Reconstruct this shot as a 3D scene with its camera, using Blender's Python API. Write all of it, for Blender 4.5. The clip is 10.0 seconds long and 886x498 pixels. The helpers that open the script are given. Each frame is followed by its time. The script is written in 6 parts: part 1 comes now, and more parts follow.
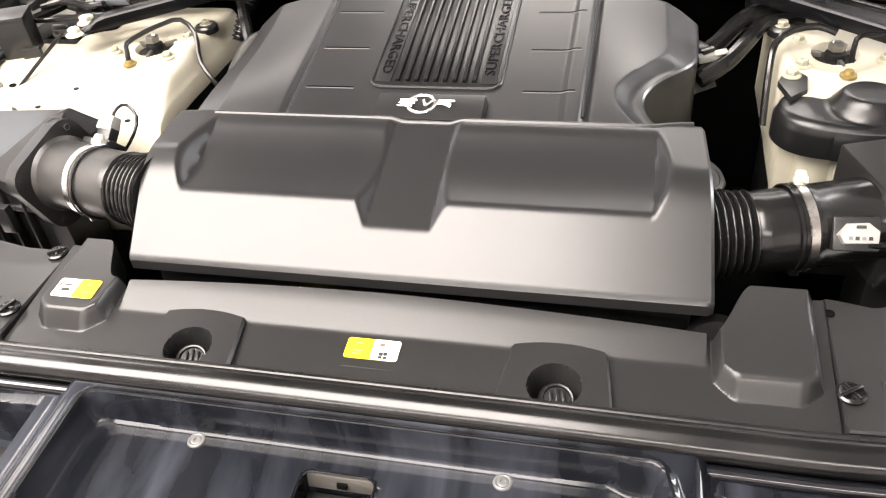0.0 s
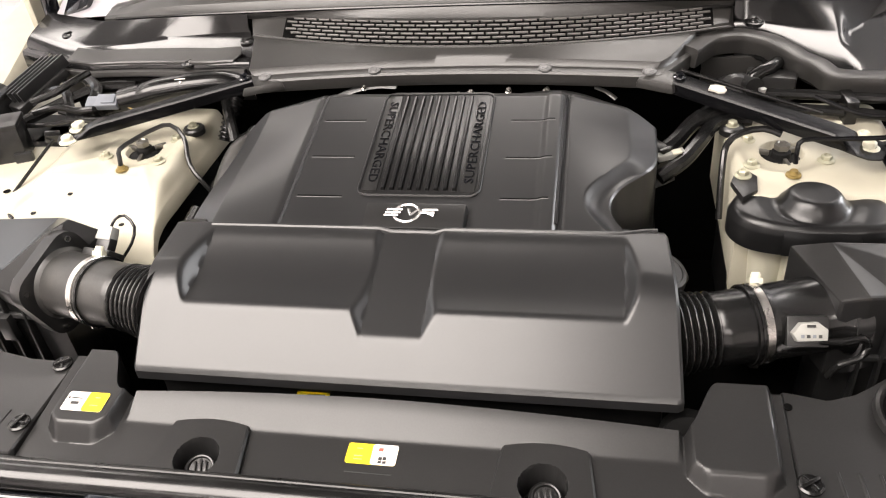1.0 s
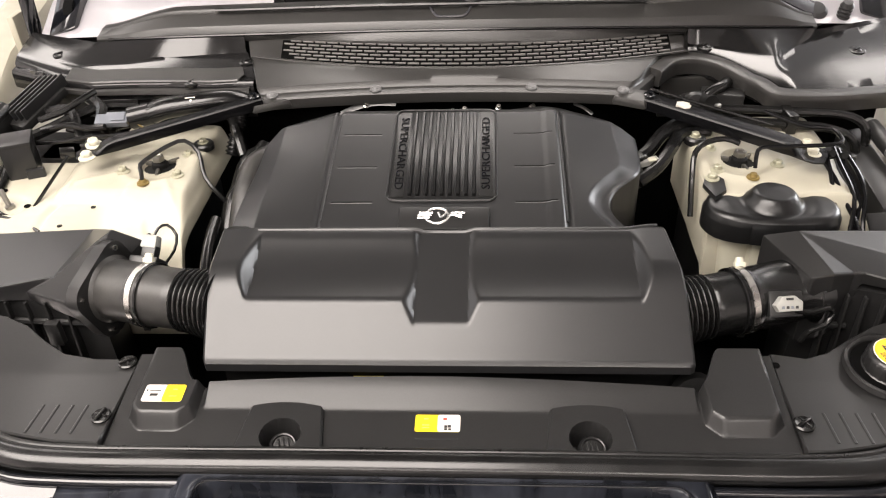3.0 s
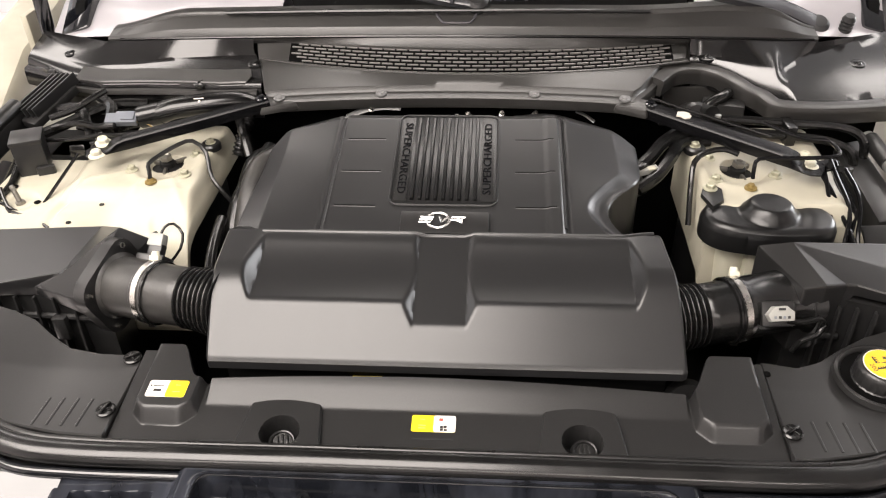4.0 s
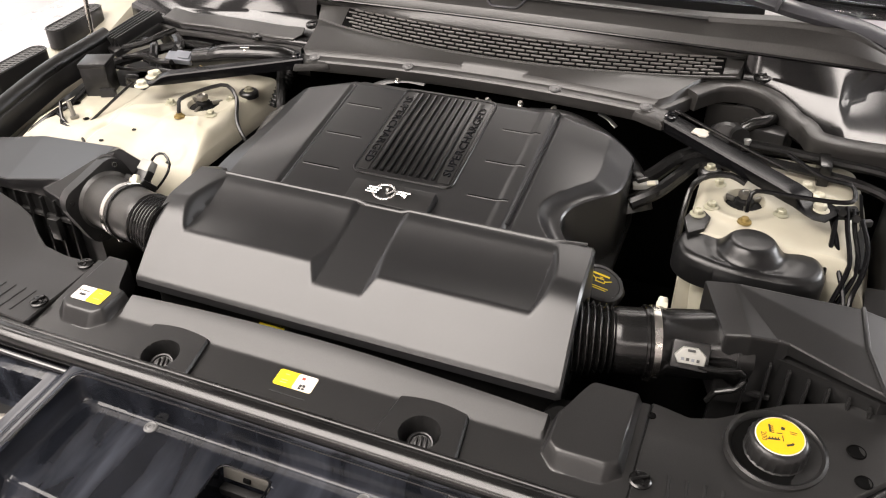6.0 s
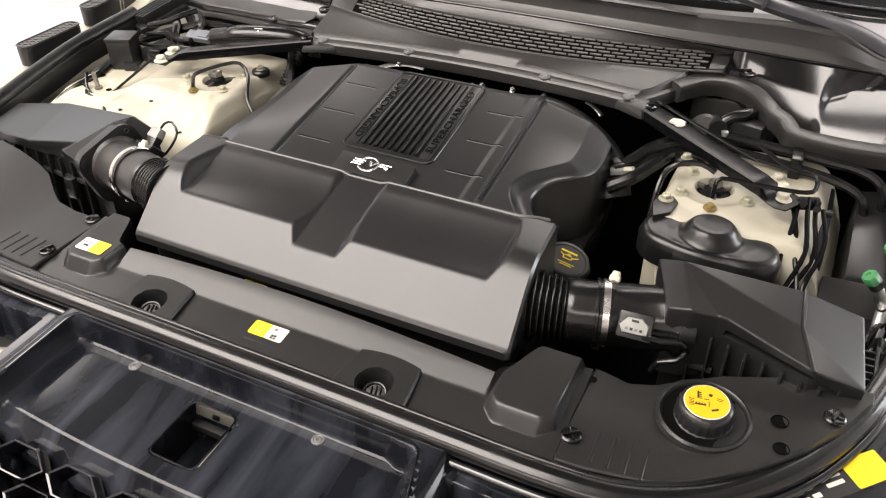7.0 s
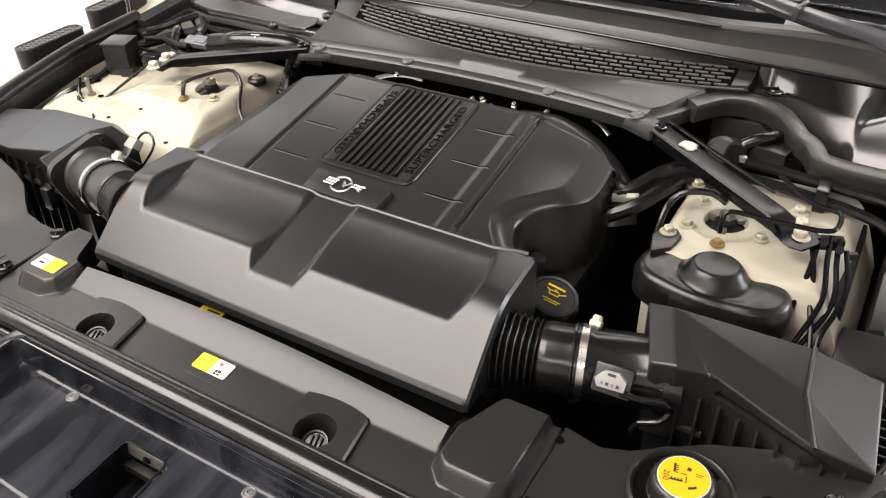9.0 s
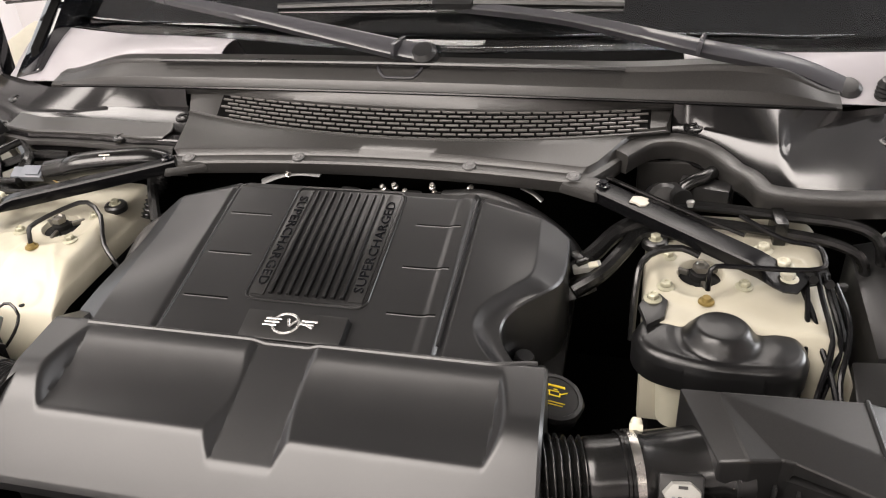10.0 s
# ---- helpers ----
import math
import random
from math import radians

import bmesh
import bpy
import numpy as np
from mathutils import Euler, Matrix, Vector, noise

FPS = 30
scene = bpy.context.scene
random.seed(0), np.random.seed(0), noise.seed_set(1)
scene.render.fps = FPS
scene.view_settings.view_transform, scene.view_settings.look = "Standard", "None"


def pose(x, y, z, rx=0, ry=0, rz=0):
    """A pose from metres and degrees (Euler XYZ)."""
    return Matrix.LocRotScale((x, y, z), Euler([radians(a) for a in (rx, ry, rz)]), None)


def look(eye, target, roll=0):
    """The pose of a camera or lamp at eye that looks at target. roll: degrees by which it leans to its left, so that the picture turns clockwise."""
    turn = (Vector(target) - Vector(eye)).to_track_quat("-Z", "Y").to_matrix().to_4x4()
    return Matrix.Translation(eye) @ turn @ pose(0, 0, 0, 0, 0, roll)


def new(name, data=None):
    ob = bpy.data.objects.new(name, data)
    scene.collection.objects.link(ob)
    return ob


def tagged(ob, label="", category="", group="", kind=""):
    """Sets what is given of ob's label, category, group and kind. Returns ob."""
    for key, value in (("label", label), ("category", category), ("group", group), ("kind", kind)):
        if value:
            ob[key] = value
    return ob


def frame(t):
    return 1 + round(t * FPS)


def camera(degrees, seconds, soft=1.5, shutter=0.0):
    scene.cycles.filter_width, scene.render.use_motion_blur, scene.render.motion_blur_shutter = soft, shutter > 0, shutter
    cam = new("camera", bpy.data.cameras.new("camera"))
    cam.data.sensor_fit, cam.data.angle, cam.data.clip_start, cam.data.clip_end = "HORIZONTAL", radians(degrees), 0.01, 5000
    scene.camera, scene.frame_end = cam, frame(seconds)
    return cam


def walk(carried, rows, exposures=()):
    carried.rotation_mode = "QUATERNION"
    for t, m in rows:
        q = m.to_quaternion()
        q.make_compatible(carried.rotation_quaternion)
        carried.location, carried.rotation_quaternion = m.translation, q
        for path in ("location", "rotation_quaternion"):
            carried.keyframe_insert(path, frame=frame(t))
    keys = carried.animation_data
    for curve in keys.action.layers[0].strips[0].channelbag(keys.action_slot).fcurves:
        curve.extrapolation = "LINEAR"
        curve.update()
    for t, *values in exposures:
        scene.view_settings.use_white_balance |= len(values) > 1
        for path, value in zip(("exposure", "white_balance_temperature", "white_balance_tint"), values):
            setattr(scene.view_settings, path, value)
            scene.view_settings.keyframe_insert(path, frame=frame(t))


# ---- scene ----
cam = camera(57.7, 10.0, soft=1.15)
PATH = [
    (0, (0.243, -0.481, 1.556), (-0.213, 1.008, 0.302), -6.8),
    (0.5, (0.224, -0.489, 1.61), (-0.209, 1.056, 0.417), -6.8),
    (1, (0.229, -0.496, 1.655), (-0.147, 1.078, 0.481), -6.3),
    (1.5, (0.21, -0.514, 1.673), (-0.075, 1.073, 0.49), -4.2),
    (2, (0.136, -0.547, 1.697), (-0.065, 1.058, 0.521), -3.6),
    (2.5, (0.069, -0.603, 1.713), (-0.066, 1.018, 0.549), -3.1),
    (4, (0.078, -0.652, 1.744), (-0.057, 0.972, 0.584), -1.7),
    (4.5, (0.171, -0.593, 1.741), (-0.032, 1.018, 0.574), -0.9),
    (5, (0.302, -0.54, 1.727), (-0.074, 1.036, 0.554), -0.0),
    (5.5, (0.39, -0.53, 1.713), (-0.143, 1.001, 0.541), -0.2),
    (5.7, (0.417, -0.541, 1.708), (-0.163, 0.979, 0.544), -0.6),
    (6.8, (0.559, -0.623, 1.723), (-0.144, 0.838, 0.552), -0.7),
    (7, (0.584, -0.604, 1.715), (-0.144, 0.854, 0.555), -0.4),
    (7.5, (0.649, -0.533, 1.715), (-0.139, 0.894, 0.556), -0.3),
    (8, (0.691, -0.477, 1.701), (-0.14, 0.931, 0.549), -0.4),
    (8.5, (0.706, -0.471, 1.704), (-0.152, 0.926, 0.559), -0.7),
    (9, (0.64, -0.449, 1.681), (-0.223, 0.942, 0.532), -1.6),
    (9.5, (0.486, -0.393, 1.686), (-0.214, 1.117, 0.577), -4.9),
    (10, (0.388, -0.365, 1.69), (-0.064, 1.249, 0.598), -4.4),
]
walk(cam, [(t, look(eye, target, roll)) for t, eye, target, roll in PATH], [(0.0, 0.96), (0.5, 0.62), (1.0, 0.40), (1.5, 0.27), (2.5, 0.19), (4.0, 0.13), (5.5, 0.09), (7.0, 0.03), (8.5, 0.0), (10.0, 0.04)])

# ---- light ----
world = bpy.data.worlds.new("world")
scene.world = world
world.use_nodes = True
world.node_tree.nodes["Background"].inputs[0].default_value = (0.9, 0.95, 1.0, 1)
world.node_tree.nodes["Background"].inputs[1].default_value = 0.05


def panel_lamp(x, y, z, sx, sy, watts, colour=(1.0, 0.90, 0.83)):
    data = bpy.data.lights.new("added_panel_lamp", "AREA")
    data.shape, data.size, data.size_y, data.energy, data.color = "RECTANGLE", sx, sy, watts, colour
    ob = new("added_panel_lamp", data)
    ob.matrix_world = pose(x, y, z)
    return ob


# unseen lamps, added and placed for the reflections they give on the covers
LAMPS = [(-1.45, -0.90, 3.15, 2.0, 205), (0.85, 1.90, 1.05, 0.60, 22), (-2.65, 2.65, 1.6, 0.60, 17), (0.0, 3.10, 2.2, 0.70, 28), (2.40, 2.50, 0.9, 0.70, 8), (-2.95, 1.10, 0.8, 0.50, 9), (0.0, -3.4, 4.6, 0.5, 100)]
for lx, ly, lw, ld, watts in LAMPS:
    panel_lamp(lx, ly, 3.27, lw, ld, watts)
# fill lamps added as daylight behind two unseen side windows
for side in (-1, 1):
    sky = panel_lamp(0, 0, 0, 2.2, 2.2, 28 if side < 0 else 230, (0.96, 0.96, 0.98))
    sky.matrix_world = pose(side * 3.96, 3.0 if side > 0 else 2.4, 1.75, 0, side * 90, 0)


# ---- materials ----
def material(name, colour, rough=0.5, metal=0.0, grain=0.0, grain_size=900.0, blotch=0.0, blotch_size=9.0, bump=0.0,
             rough_var=0.0, coat=0.0, spec=0.5, transmission=0.0, dust=0.0, dust_size=23.0, dust_detail=8.0, stretch=None, dust_colour=(0.30, 0.28, 0.25)):
    m = bpy.data.materials.new(name)
    m.use_nodes = True
    nt = m.node_tree
    b = nt.nodes["Principled BSDF"]
    b.inputs["Base Color"].default_value = (*colour, 1)
    b.inputs["Roughness"].default_value = rough
    b.inputs["Metallic"].default_value = metal
    b.inputs["Specular IOR Level"].default_value = spec
    b.inputs["Coat Weight"].default_value = coat
    b.inputs["Coat Roughness"].default_value = 0.04
    b.inputs["Transmission Weight"].default_value = transmission
    co = nt.nodes.new("ShaderNodeTexCoord")

    def noise_tex(scale, detail=3.0):
        n = nt.nodes.new("ShaderNodeTexNoise")
        n.inputs["Scale"].default_value, n.inputs["Detail"].default_value = scale, detail
        nt.links.new(co.outputs["Object"], n.inputs["Vector"])
        return n.outputs["Fac"]

    def spread(fac, lo, hi, a=0.3, c=0.7):
        r = nt.nodes.new("ShaderNodeMapRange")
        r.inputs[1].default_value, r.inputs[2].default_value = a, c
        r.inputs[3].default_value, r.inputs[4].default_value = lo, hi
        nt.links.new(fac, r.inputs[0])
        return r.outputs[0]

    if blotch or dust or grain:
        hsv = nt.nodes.new("ShaderNodeHueSaturation")
        hsv.inputs["Color"].default_value = (*colour, 1)
        big = spread(noise_tex(blotch_size, 5.0), 1 - blotch, 1 + blotch)
        fine = spread(noise_tex(grain_size * 0.35, 2.0), 1 - grain, 1 + grain)
        mul = nt.nodes.new("ShaderNodeMath")
        mul.operation = "MULTIPLY"
        nt.links.new(big, mul.inputs[0])
        nt.links.new(fine, mul.inputs[1])
        nt.links.new(mul.outputs[0], hsv.inputs["Value"])
        out = hsv.outputs[0]
        if dust:
            mix = nt.nodes.new("ShaderNodeMix")
            mix.data_type = "RGBA"
            mix.inputs["B"].default_value = (*dust_colour, 1)
            nt.links.new(out, mix.inputs["A"])
            film = noise_tex(dust_size, dust_detail)
            if stretch:
                mp = nt.nodes.new("ShaderNodeMapping")
                mp.inputs["Rotation"].default_value = (0, 0, radians(stretch[0]))
                mp.inputs["Scale"].default_value = (stretch[1], stretch[2], 1.0)
                nt.links.new(co.outputs["Object"], mp.inputs["Vector"])
                nt.links.new(mp.outputs[0], film.node.inputs["Vector"])
                film.node.inputs["Distortion"].default_value = 0.6
            nt.links.new(spread(film, 0.0, dust, 0.45, 0.75), mix.inputs["Factor"])
            out = mix.outputs["Result"]
        nt.links.new(out, b.inputs["Base Color"])
    if rough_var:
        nt.links.new(spread(noise_tex(17.0, 6.0), rough - rough_var, rough + rough_var), b.inputs["Roughness"])
    if bump:
        bp = nt.nodes.new("ShaderNodeBump")
        bp.inputs["Strength"].default_value, bp.inputs["Distance"].default_value = bump, 0.0006
        nt.links.new(noise_tex(grain_size, 2.0), bp.inputs["Height"])
        nt.links.new(bp.outputs[0], b.inputs["Normal"])
    return m


SATIN = material("satin_black_plastic", (0.0140, 0.0141, 0.0145), 0.29, grain=0.04, grain_size=900, blotch=0.06, rough_var=0.012, spec=0.50)
MATTE = material("grained_black_plastic", (0.0150, 0.0149, 0.0149), 0.30, grain=0.1, grain_size=1300, blotch=0.12, bump=0.03, rough_var=0.008, spec=0.42)
HOOD = material("deep_black_plastic", (0.0062, 0.0062, 0.0064), 0.30, grain=0.1, grain_size=1300, blotch=0.12, bump=0.015, rough_var=0.02, spec=0.45)
COWL = material("grey_black_plastic", (0.0245, 0.0237, 0.0225), 0.33, grain=0.2, grain_size=1500, blotch=0.12, bump=0.12, rough_var=0.015)
GLOSS = material("gloss_black_plastic", (0.004, 0.0045, 0.006), 0.10, blotch=0.2, rough_var=0.05, dust=0.012, coat=0.5)
# bluish streaks paint in soft reflections along with the dust
TRAY = material("dusty_reflection_streaked_plastic", (0.006, 0.0068, 0.009), 0.10, blotch=0.3, blotch_size=14, rough_var=0.03, dust=0.16, dust_size=6, dust_detail=5, stretch=(-35, 3.2, 0.6), dust_colour=(0.16, 0.175, 0.22), spec=0.28)
ARM = material("dark_grey_painted_metal", (0.045, 0.045, 0.050), 0.24, blotch=0.1, rough_var=0.03)
SHEEN = material("gloss_black_cowl_plastic", (0.009, 0.0088, 0.0090), 0.13, blotch=0.10, rough_var=0.02, dust=0.008)
# slat colour, paler than the cowl panel
SLATM = material("pale_grey_plastic", (0.10, 0.097, 0.092), 0.25, blotch=0.2, blotch_size=40, rough_var=0.04)
RUBBER = material("black_rubber", (0.007, 0.007, 0.007), 0.30, grain=0.2, blotch=0.2, bump=0.06, rough_var=0.04, dust=0.01)
ENAMEL = material("black_enamelled_steel", (0.004, 0.004, 0.0045), 0.22, blotch=0.2, rough_var=0.04, spec=0.2)
HOSE = material("black_hose_rubber", (0.006, 0.006, 0.006), 0.21, blotch=0.25, bump=0.05, rough_var=0.06, dust=0.008)
DUSTY = material("dusty_grey_rubber", (0.022, 0.0215, 0.0205), 0.38, grain=0.15, blotch=0.25, blotch_size=25, bump=0.08, rough_var=0.06, dust=0.05, dust_size=30)
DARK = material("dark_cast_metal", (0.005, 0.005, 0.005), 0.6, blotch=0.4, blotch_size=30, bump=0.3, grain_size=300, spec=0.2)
# near-black that paints the shade of cavities and gaps into the colour
VOID = material("painted_cavity_shade", (0.002, 0.002, 0.002), 0.8, blotch=0.3, spec=0.05)
CREAM = material("cream_body_paint", (0.395, 0.372, 0.295), 0.38, blotch=0.09, blotch_size=11, rough_var=0.1, bump=0.06, grain_size=120, dust=0.16, dust_size=14, dust_detail=5)
ZINC = material("yellow_zinc_bolt", (0.36, 0.35, 0.26), 0.42, metal=0.25, blotch=0.15, blotch_size=80, bump=0.1)
STEEL = material("bright_steel", (0.62, 0.60, 0.56), 0.28, metal=1.0, blotch=0.1, rough_var=0.08)
BRASS = material("brass_grommet", (0.25, 0.18, 0.06), 0.45, metal=0.6, blotch=0.2, blotch_size=60)
ALLOY = material("dull_aluminium", (0.45, 0.45, 0.44), 0.45, metal=0.9, blotch=0.2, rough_var=0.1)
ORANGE = material("deep_yellow_label", (0.70, 0.40, 0.005), 0.42, blotch=0.05)
YELLOW = material("yellow_label", (0.72, 0.55, 0.008), 0.45, blotch=0.04)
WHITE = material("white_label", (0.68, 0.63, 0.57), 0.45, blotch=0.04)
INK = material("black_print", (0.015, 0.015, 0.015), 0.5)
RIVET = material("grey_rivet_plastic", (0.10, 0.10, 0.10), 0.4, blotch=0.1)
DULL = material("tarnished_steel", (0.20, 0.19, 0.17), 0.4, metal=0.8, blotch=0.3, rough_var=0.1)
RED = material("red_print", (0.65, 0.06, 0.04), 0.5)
SILVER = material("silver_emblem", (0.75, 0.75, 0.73), 0.25, metal=0.85, blotch=0.05)
GREYPLUG = material("grey_connector_plastic", (0.27, 0.27, 0.25), 0.4, blotch=0.1)
BLUEPLUG = material("grey_blue_connector_plastic", (0.13, 0.14, 0.16), 0.35, blotch=0.1)
NATURAL = material("natural_nylon", (0.50, 0.48, 0.38), 0.4, blotch=0.06)
GREEN = material("green_plastic_cap", (0.045, 0.20, 0.07), 0.4, blotch=0.1)
TAPE = material("white_cloth_tape", (0.52, 0.49, 0.43), 0.7, blotch=0.08)
FLOORM = material("pale_floor_paint", (0.74, 0.71, 0.71), 0.35, blotch=0.04, blotch_size=2, rough_var=0.1)
CEILM = material("grey_ceiling_paint", (0.26, 0.255, 0.255), 0.6, blotch=0.03, blotch_size=1.5)
WALLM = material("white_wall_paint", (0.66, 0.64, 0.64), 0.6, blotch=0.03, blotch_size=1.5)
FELT = material("grey_felt_liner", (0.038, 0.0375, 0.037), 0.9, blotch=0.15, bump=0.4, spec=0.1)
LINER = material("black_felt_liner", (0.006, 0.006, 0.006), 0.9, blotch=0.2, bump=0.4, spec=0.05)
SKIN = material("white_body_paint", (0.34, 0.328, 0.345), 0.22, blotch=0.04, rough_var=0.04)
GLASS = material("tinted_windscreen_glass", (0.35, 0.38, 0.40), 0.02, transmission=1.0, spec=0.35)
LAMPM = bpy.data.materials.new("lamp_diffuser")
LAMPM.use_nodes = True
LAMPM.node_tree.nodes["Principled BSDF"].inputs["Emission Color"].default_value = (1, 0.97, 0.93, 1)
LAMPM.node_tree.nodes["Principled BSDF"].inputs["Emission Strength"].default_value = 2.5


# ---- mesh helpers ----
ROOT = {}


def smooth(t):
    t = min(1.0, max(0.0, t))
    return t * t * (3 - 2 * t)


def lerp(a, b, t):
    return a + (b - a) * t


def smin(a, b, k):
    h = max(k - abs(a - b), 0.0) / k
    return min(a, b) - h * h * k * 0.25


def bend(table, x):
    """Piecewise linear lookup in a short table of (x, value)."""
    for (x0, v0), (x1, v1) in zip(table, table[1:]):
        if x <= x1:
            return lerp(v0, v1, max(0.0, (x - x0) / (x1 - x0)))
    return table[-1][1]


def thing(name, label, category, at=(0, 0, 0), group="", kind=""):
    ob = new(name)
    ob.location = at
    ob.empty_display_size = 0.02
    ROOT[ob] = Vector(at)
    return tagged(ob, label, category, group, kind)


def mesh_of(name, bm, mat, angle=35):
    bmesh.ops.recalc_face_normals(bm, faces=bm.faces)
    me = bpy.data.meshes.new(name)
    bm.to_mesh(me)
    bm.free()
    for m in (mat if isinstance(mat, (list, tuple)) else [mat]):
        me.materials.append(m)
    me.polygons.foreach_set("use_smooth", [True] * len(me.polygons))
    me.set_sharp_from_angle(angle=radians(angle))
    return me


def part(name, bm, mat, parent, label="", angle=35):
    """One mesh, given in world metres, under a thing or a part."""
    base = ROOT[parent]
    bmesh.ops.translate(bm, verts=bm.verts, vec=-base)
    ob = new(name, mesh_of(name, bm, mat, angle))
    ob.parent = parent
    ROOT[ob] = base
    return tagged(ob, label)


def solo(name, bm, mat, label, category, group="", kind="", angle=35):
    """A thing of one mesh; its origin lies at its base."""
    lo = [min(v.co[i] for v in bm.verts) for i in range(3)]
    hi = [max(v.co[i] for v in bm.verts) for i in range(3)]
    at = Vector(((lo[0] + hi[0]) / 2, (lo[1] + hi[1]) / 2, lo[2]))
    bmesh.ops.translate(bm, verts=bm.verts, vec=-at)
    ob = new(name, mesh_of(name, bm, mat, angle))
    ob.location = at
    ROOT[ob] = at
    return tagged(ob, label, category, group, kind)


def field(f, xy, nu, nv, bottom, lip=0.0018):
    """A shell with the height f(x, y) over the patch xy(u, v), with a rounded rim and sides down to bottom(x, y)."""
    bm = bmesh.new()
    g = []
    for j in range(nv + 1):
        row = []
        for i in range(nu + 1):
            x, y = xy(i / nu, j / nv)
            row.append(bm.verts.new((x, y, f(x, y))))
        g.append(row)
    for j in range(nv):
        for i in range(nu):
            bm.faces.new((g[j][i], g[j][i + 1], g[j + 1][i + 1], g[j + 1][i]))
    ring = [(g[0][i], g[1][i]) for i in range(nu)] + [(g[j][nu], g[j][nu - 1]) for j in range(nv)]
    ring += [(g[nv][i], g[nv - 1][i]) for i in range(nu, 0, -1)] + [(g[j][0], g[j][1]) for j in range(nv, 0, -1)]
    mid, low = [], []
    for a, c in ring:
        d = Vector((a.co.x - c.co.x, a.co.y - c.co.y, 0)).normalized() * lip
        p = a.co + d
        mid.append(bm.verts.new((p.x, p.y, a.co.z - lip * 1.3)))
        low.append(bm.verts.new((p.x, p.y, min(bottom(p.x, p.y), a.co.z - lip * 2))))
    n = len(ring)
    for k in range(n):
        q = (k + 1) % n
        bm.faces.new((ring[k][0], mid[k], mid[q], ring[q][0]))
        bm.faces.new((mid[k], low[k], low[q], mid[q]))
    return bm


def spline(points, step=0.012):
    """Points along a smooth curve through the given ones."""
    ps = [Vector(p) for p in points]
    if len(ps) < 3:
        return ps
    out = []
    ext = [2 * ps[0] - ps[1]] + ps + [2 * ps[-1] - ps[-2]]
    for a, b, c, d in zip(ext, ext[1:], ext[2:], ext[3:]):
        n = max(2, int((c - b).length / step))
        for k in range(n):
            t = k / n
            out.append(0.5 * (2 * b + (c - a) * t + (2 * a - 5 * b + 4 * c - d) * t * t + (3 * b - a - 3 * c + d) * t ** 3))
    out.append(ps[-1])
    return out


def tube(points, radius, seg=10, step=0.012, flat=1.0, up=(0, 0, 1), bm=None, radii=None, curve=True, closed=False):
    """A tube along a curve; flat squeezes it across the direction up."""
    bm = bm or bmesh.new()
    ps = spline(points, step) if curve else [Vector(p) for p in points]
    rings = []
    for k, p in enumerate(ps):
        if closed:
            d = (ps[(k + 1) % len(ps)] - ps[k - 1]).normalized()
        else:
            d = (ps[min(k + 1, len(ps) - 1)] - ps[max(k - 1, 0)]).normalized()
        u = Vector(up)
        u = u - d * u.dot(d)
        u = u.normalized() if u.length > 1e-3 else d.orthogonal().normalized()
        s = d.cross(u)
        r = radii(k / max(1, len(ps) - 1)) if radii else radius
        rings.append([bm.verts.new(p + s * r * math.cos(a) + u * r * flat * math.sin(a)) for a in [2 * math.pi * i / seg for i in range(seg)]])
    for a, b in list(zip(rings, rings[1:])) + ([(rings[-1], rings[0])] if closed else []):
        for i in range(seg):
            bm.faces.new((a[i], a[(i + 1) % seg], b[(i + 1) % seg], b[i]))
    if not closed:
        bm.faces.new(rings[0][::-1])
        bm.faces.new(rings[-1])
    return bm


def lathe(profile, m, seg=24, bm=None, wobble=None):
    """A turned body: profile of (radius, height) about the z axis of m."""
    bm = bm or bmesh.new()
    rings = []
    for r, h in profile:
        if r < 1e-6:
            rings.append([bm.verts.new(m @ Vector((0, 0, h)))])
        else:
            rings.append([bm.verts.new(m @ Vector(((r * (wobble(a, h) if wobble else 1)) * math.cos(a), (r * (wobble(a, h) if wobble else 1)) * math.sin(a), h)))
                          for a in [2 * math.pi * i / seg for i in range(seg)]])
    for a, b in zip(rings, rings[1:]):
        for i in range(seg):
            q = (i + 1) % seg
            if len(a) == 1 and len(b) == 1:
                continue
            if len(a) == 1:
                bm.faces.new((a[0], b[q], b[i]))
            elif len(b) == 1:
                bm.faces.new((a[i], a[q], b[0]))
            else:
                bm.faces.new((a[i], a[q], b[q], b[i]))
    return bm


def block(m, size, bevel=0.002, taper=(1, 1), bm=None, seg=2):
    """A bevelled block, size given in full lengths, standing on the origin of m; taper scales its top."""
    own = bmesh.new()
    sx, sy, sz = size[0] / 2, size[1] / 2, size[2]
    lo = [own.verts.new(m @ Vector((x * sx, y * sy, 0))) for x, y in ((-1, -1), (1, -1), (1, 1), (-1, 1))]
    hi = [own.verts.new(m @ Vector((x * sx * taper[0], y * sy * taper[1], sz))) for x, y in ((-1, -1), (1, -1), (1, 1), (-1, 1))]
    own.faces.new(lo[::-1])
    own.faces.new(hi)
    for i in range(4):
        q = (i + 1) % 4
        own.faces.new((lo[i], lo[q], hi[q], hi[i]))
    if bevel:
        bmesh.ops.bevel(own, geom=list(own.edges), offset=bevel, segments=seg, affect="EDGES", profile=0.6)
    return merge(own, bm)


def merge(own, bm):
    if bm is None:
        return own
    tmp = bpy.data.meshes.new("tmp")
    own.to_mesh(tmp)
    own.free()
    bm.from_mesh(tmp)
    bpy.data.meshes.remove(tmp)
    return bm


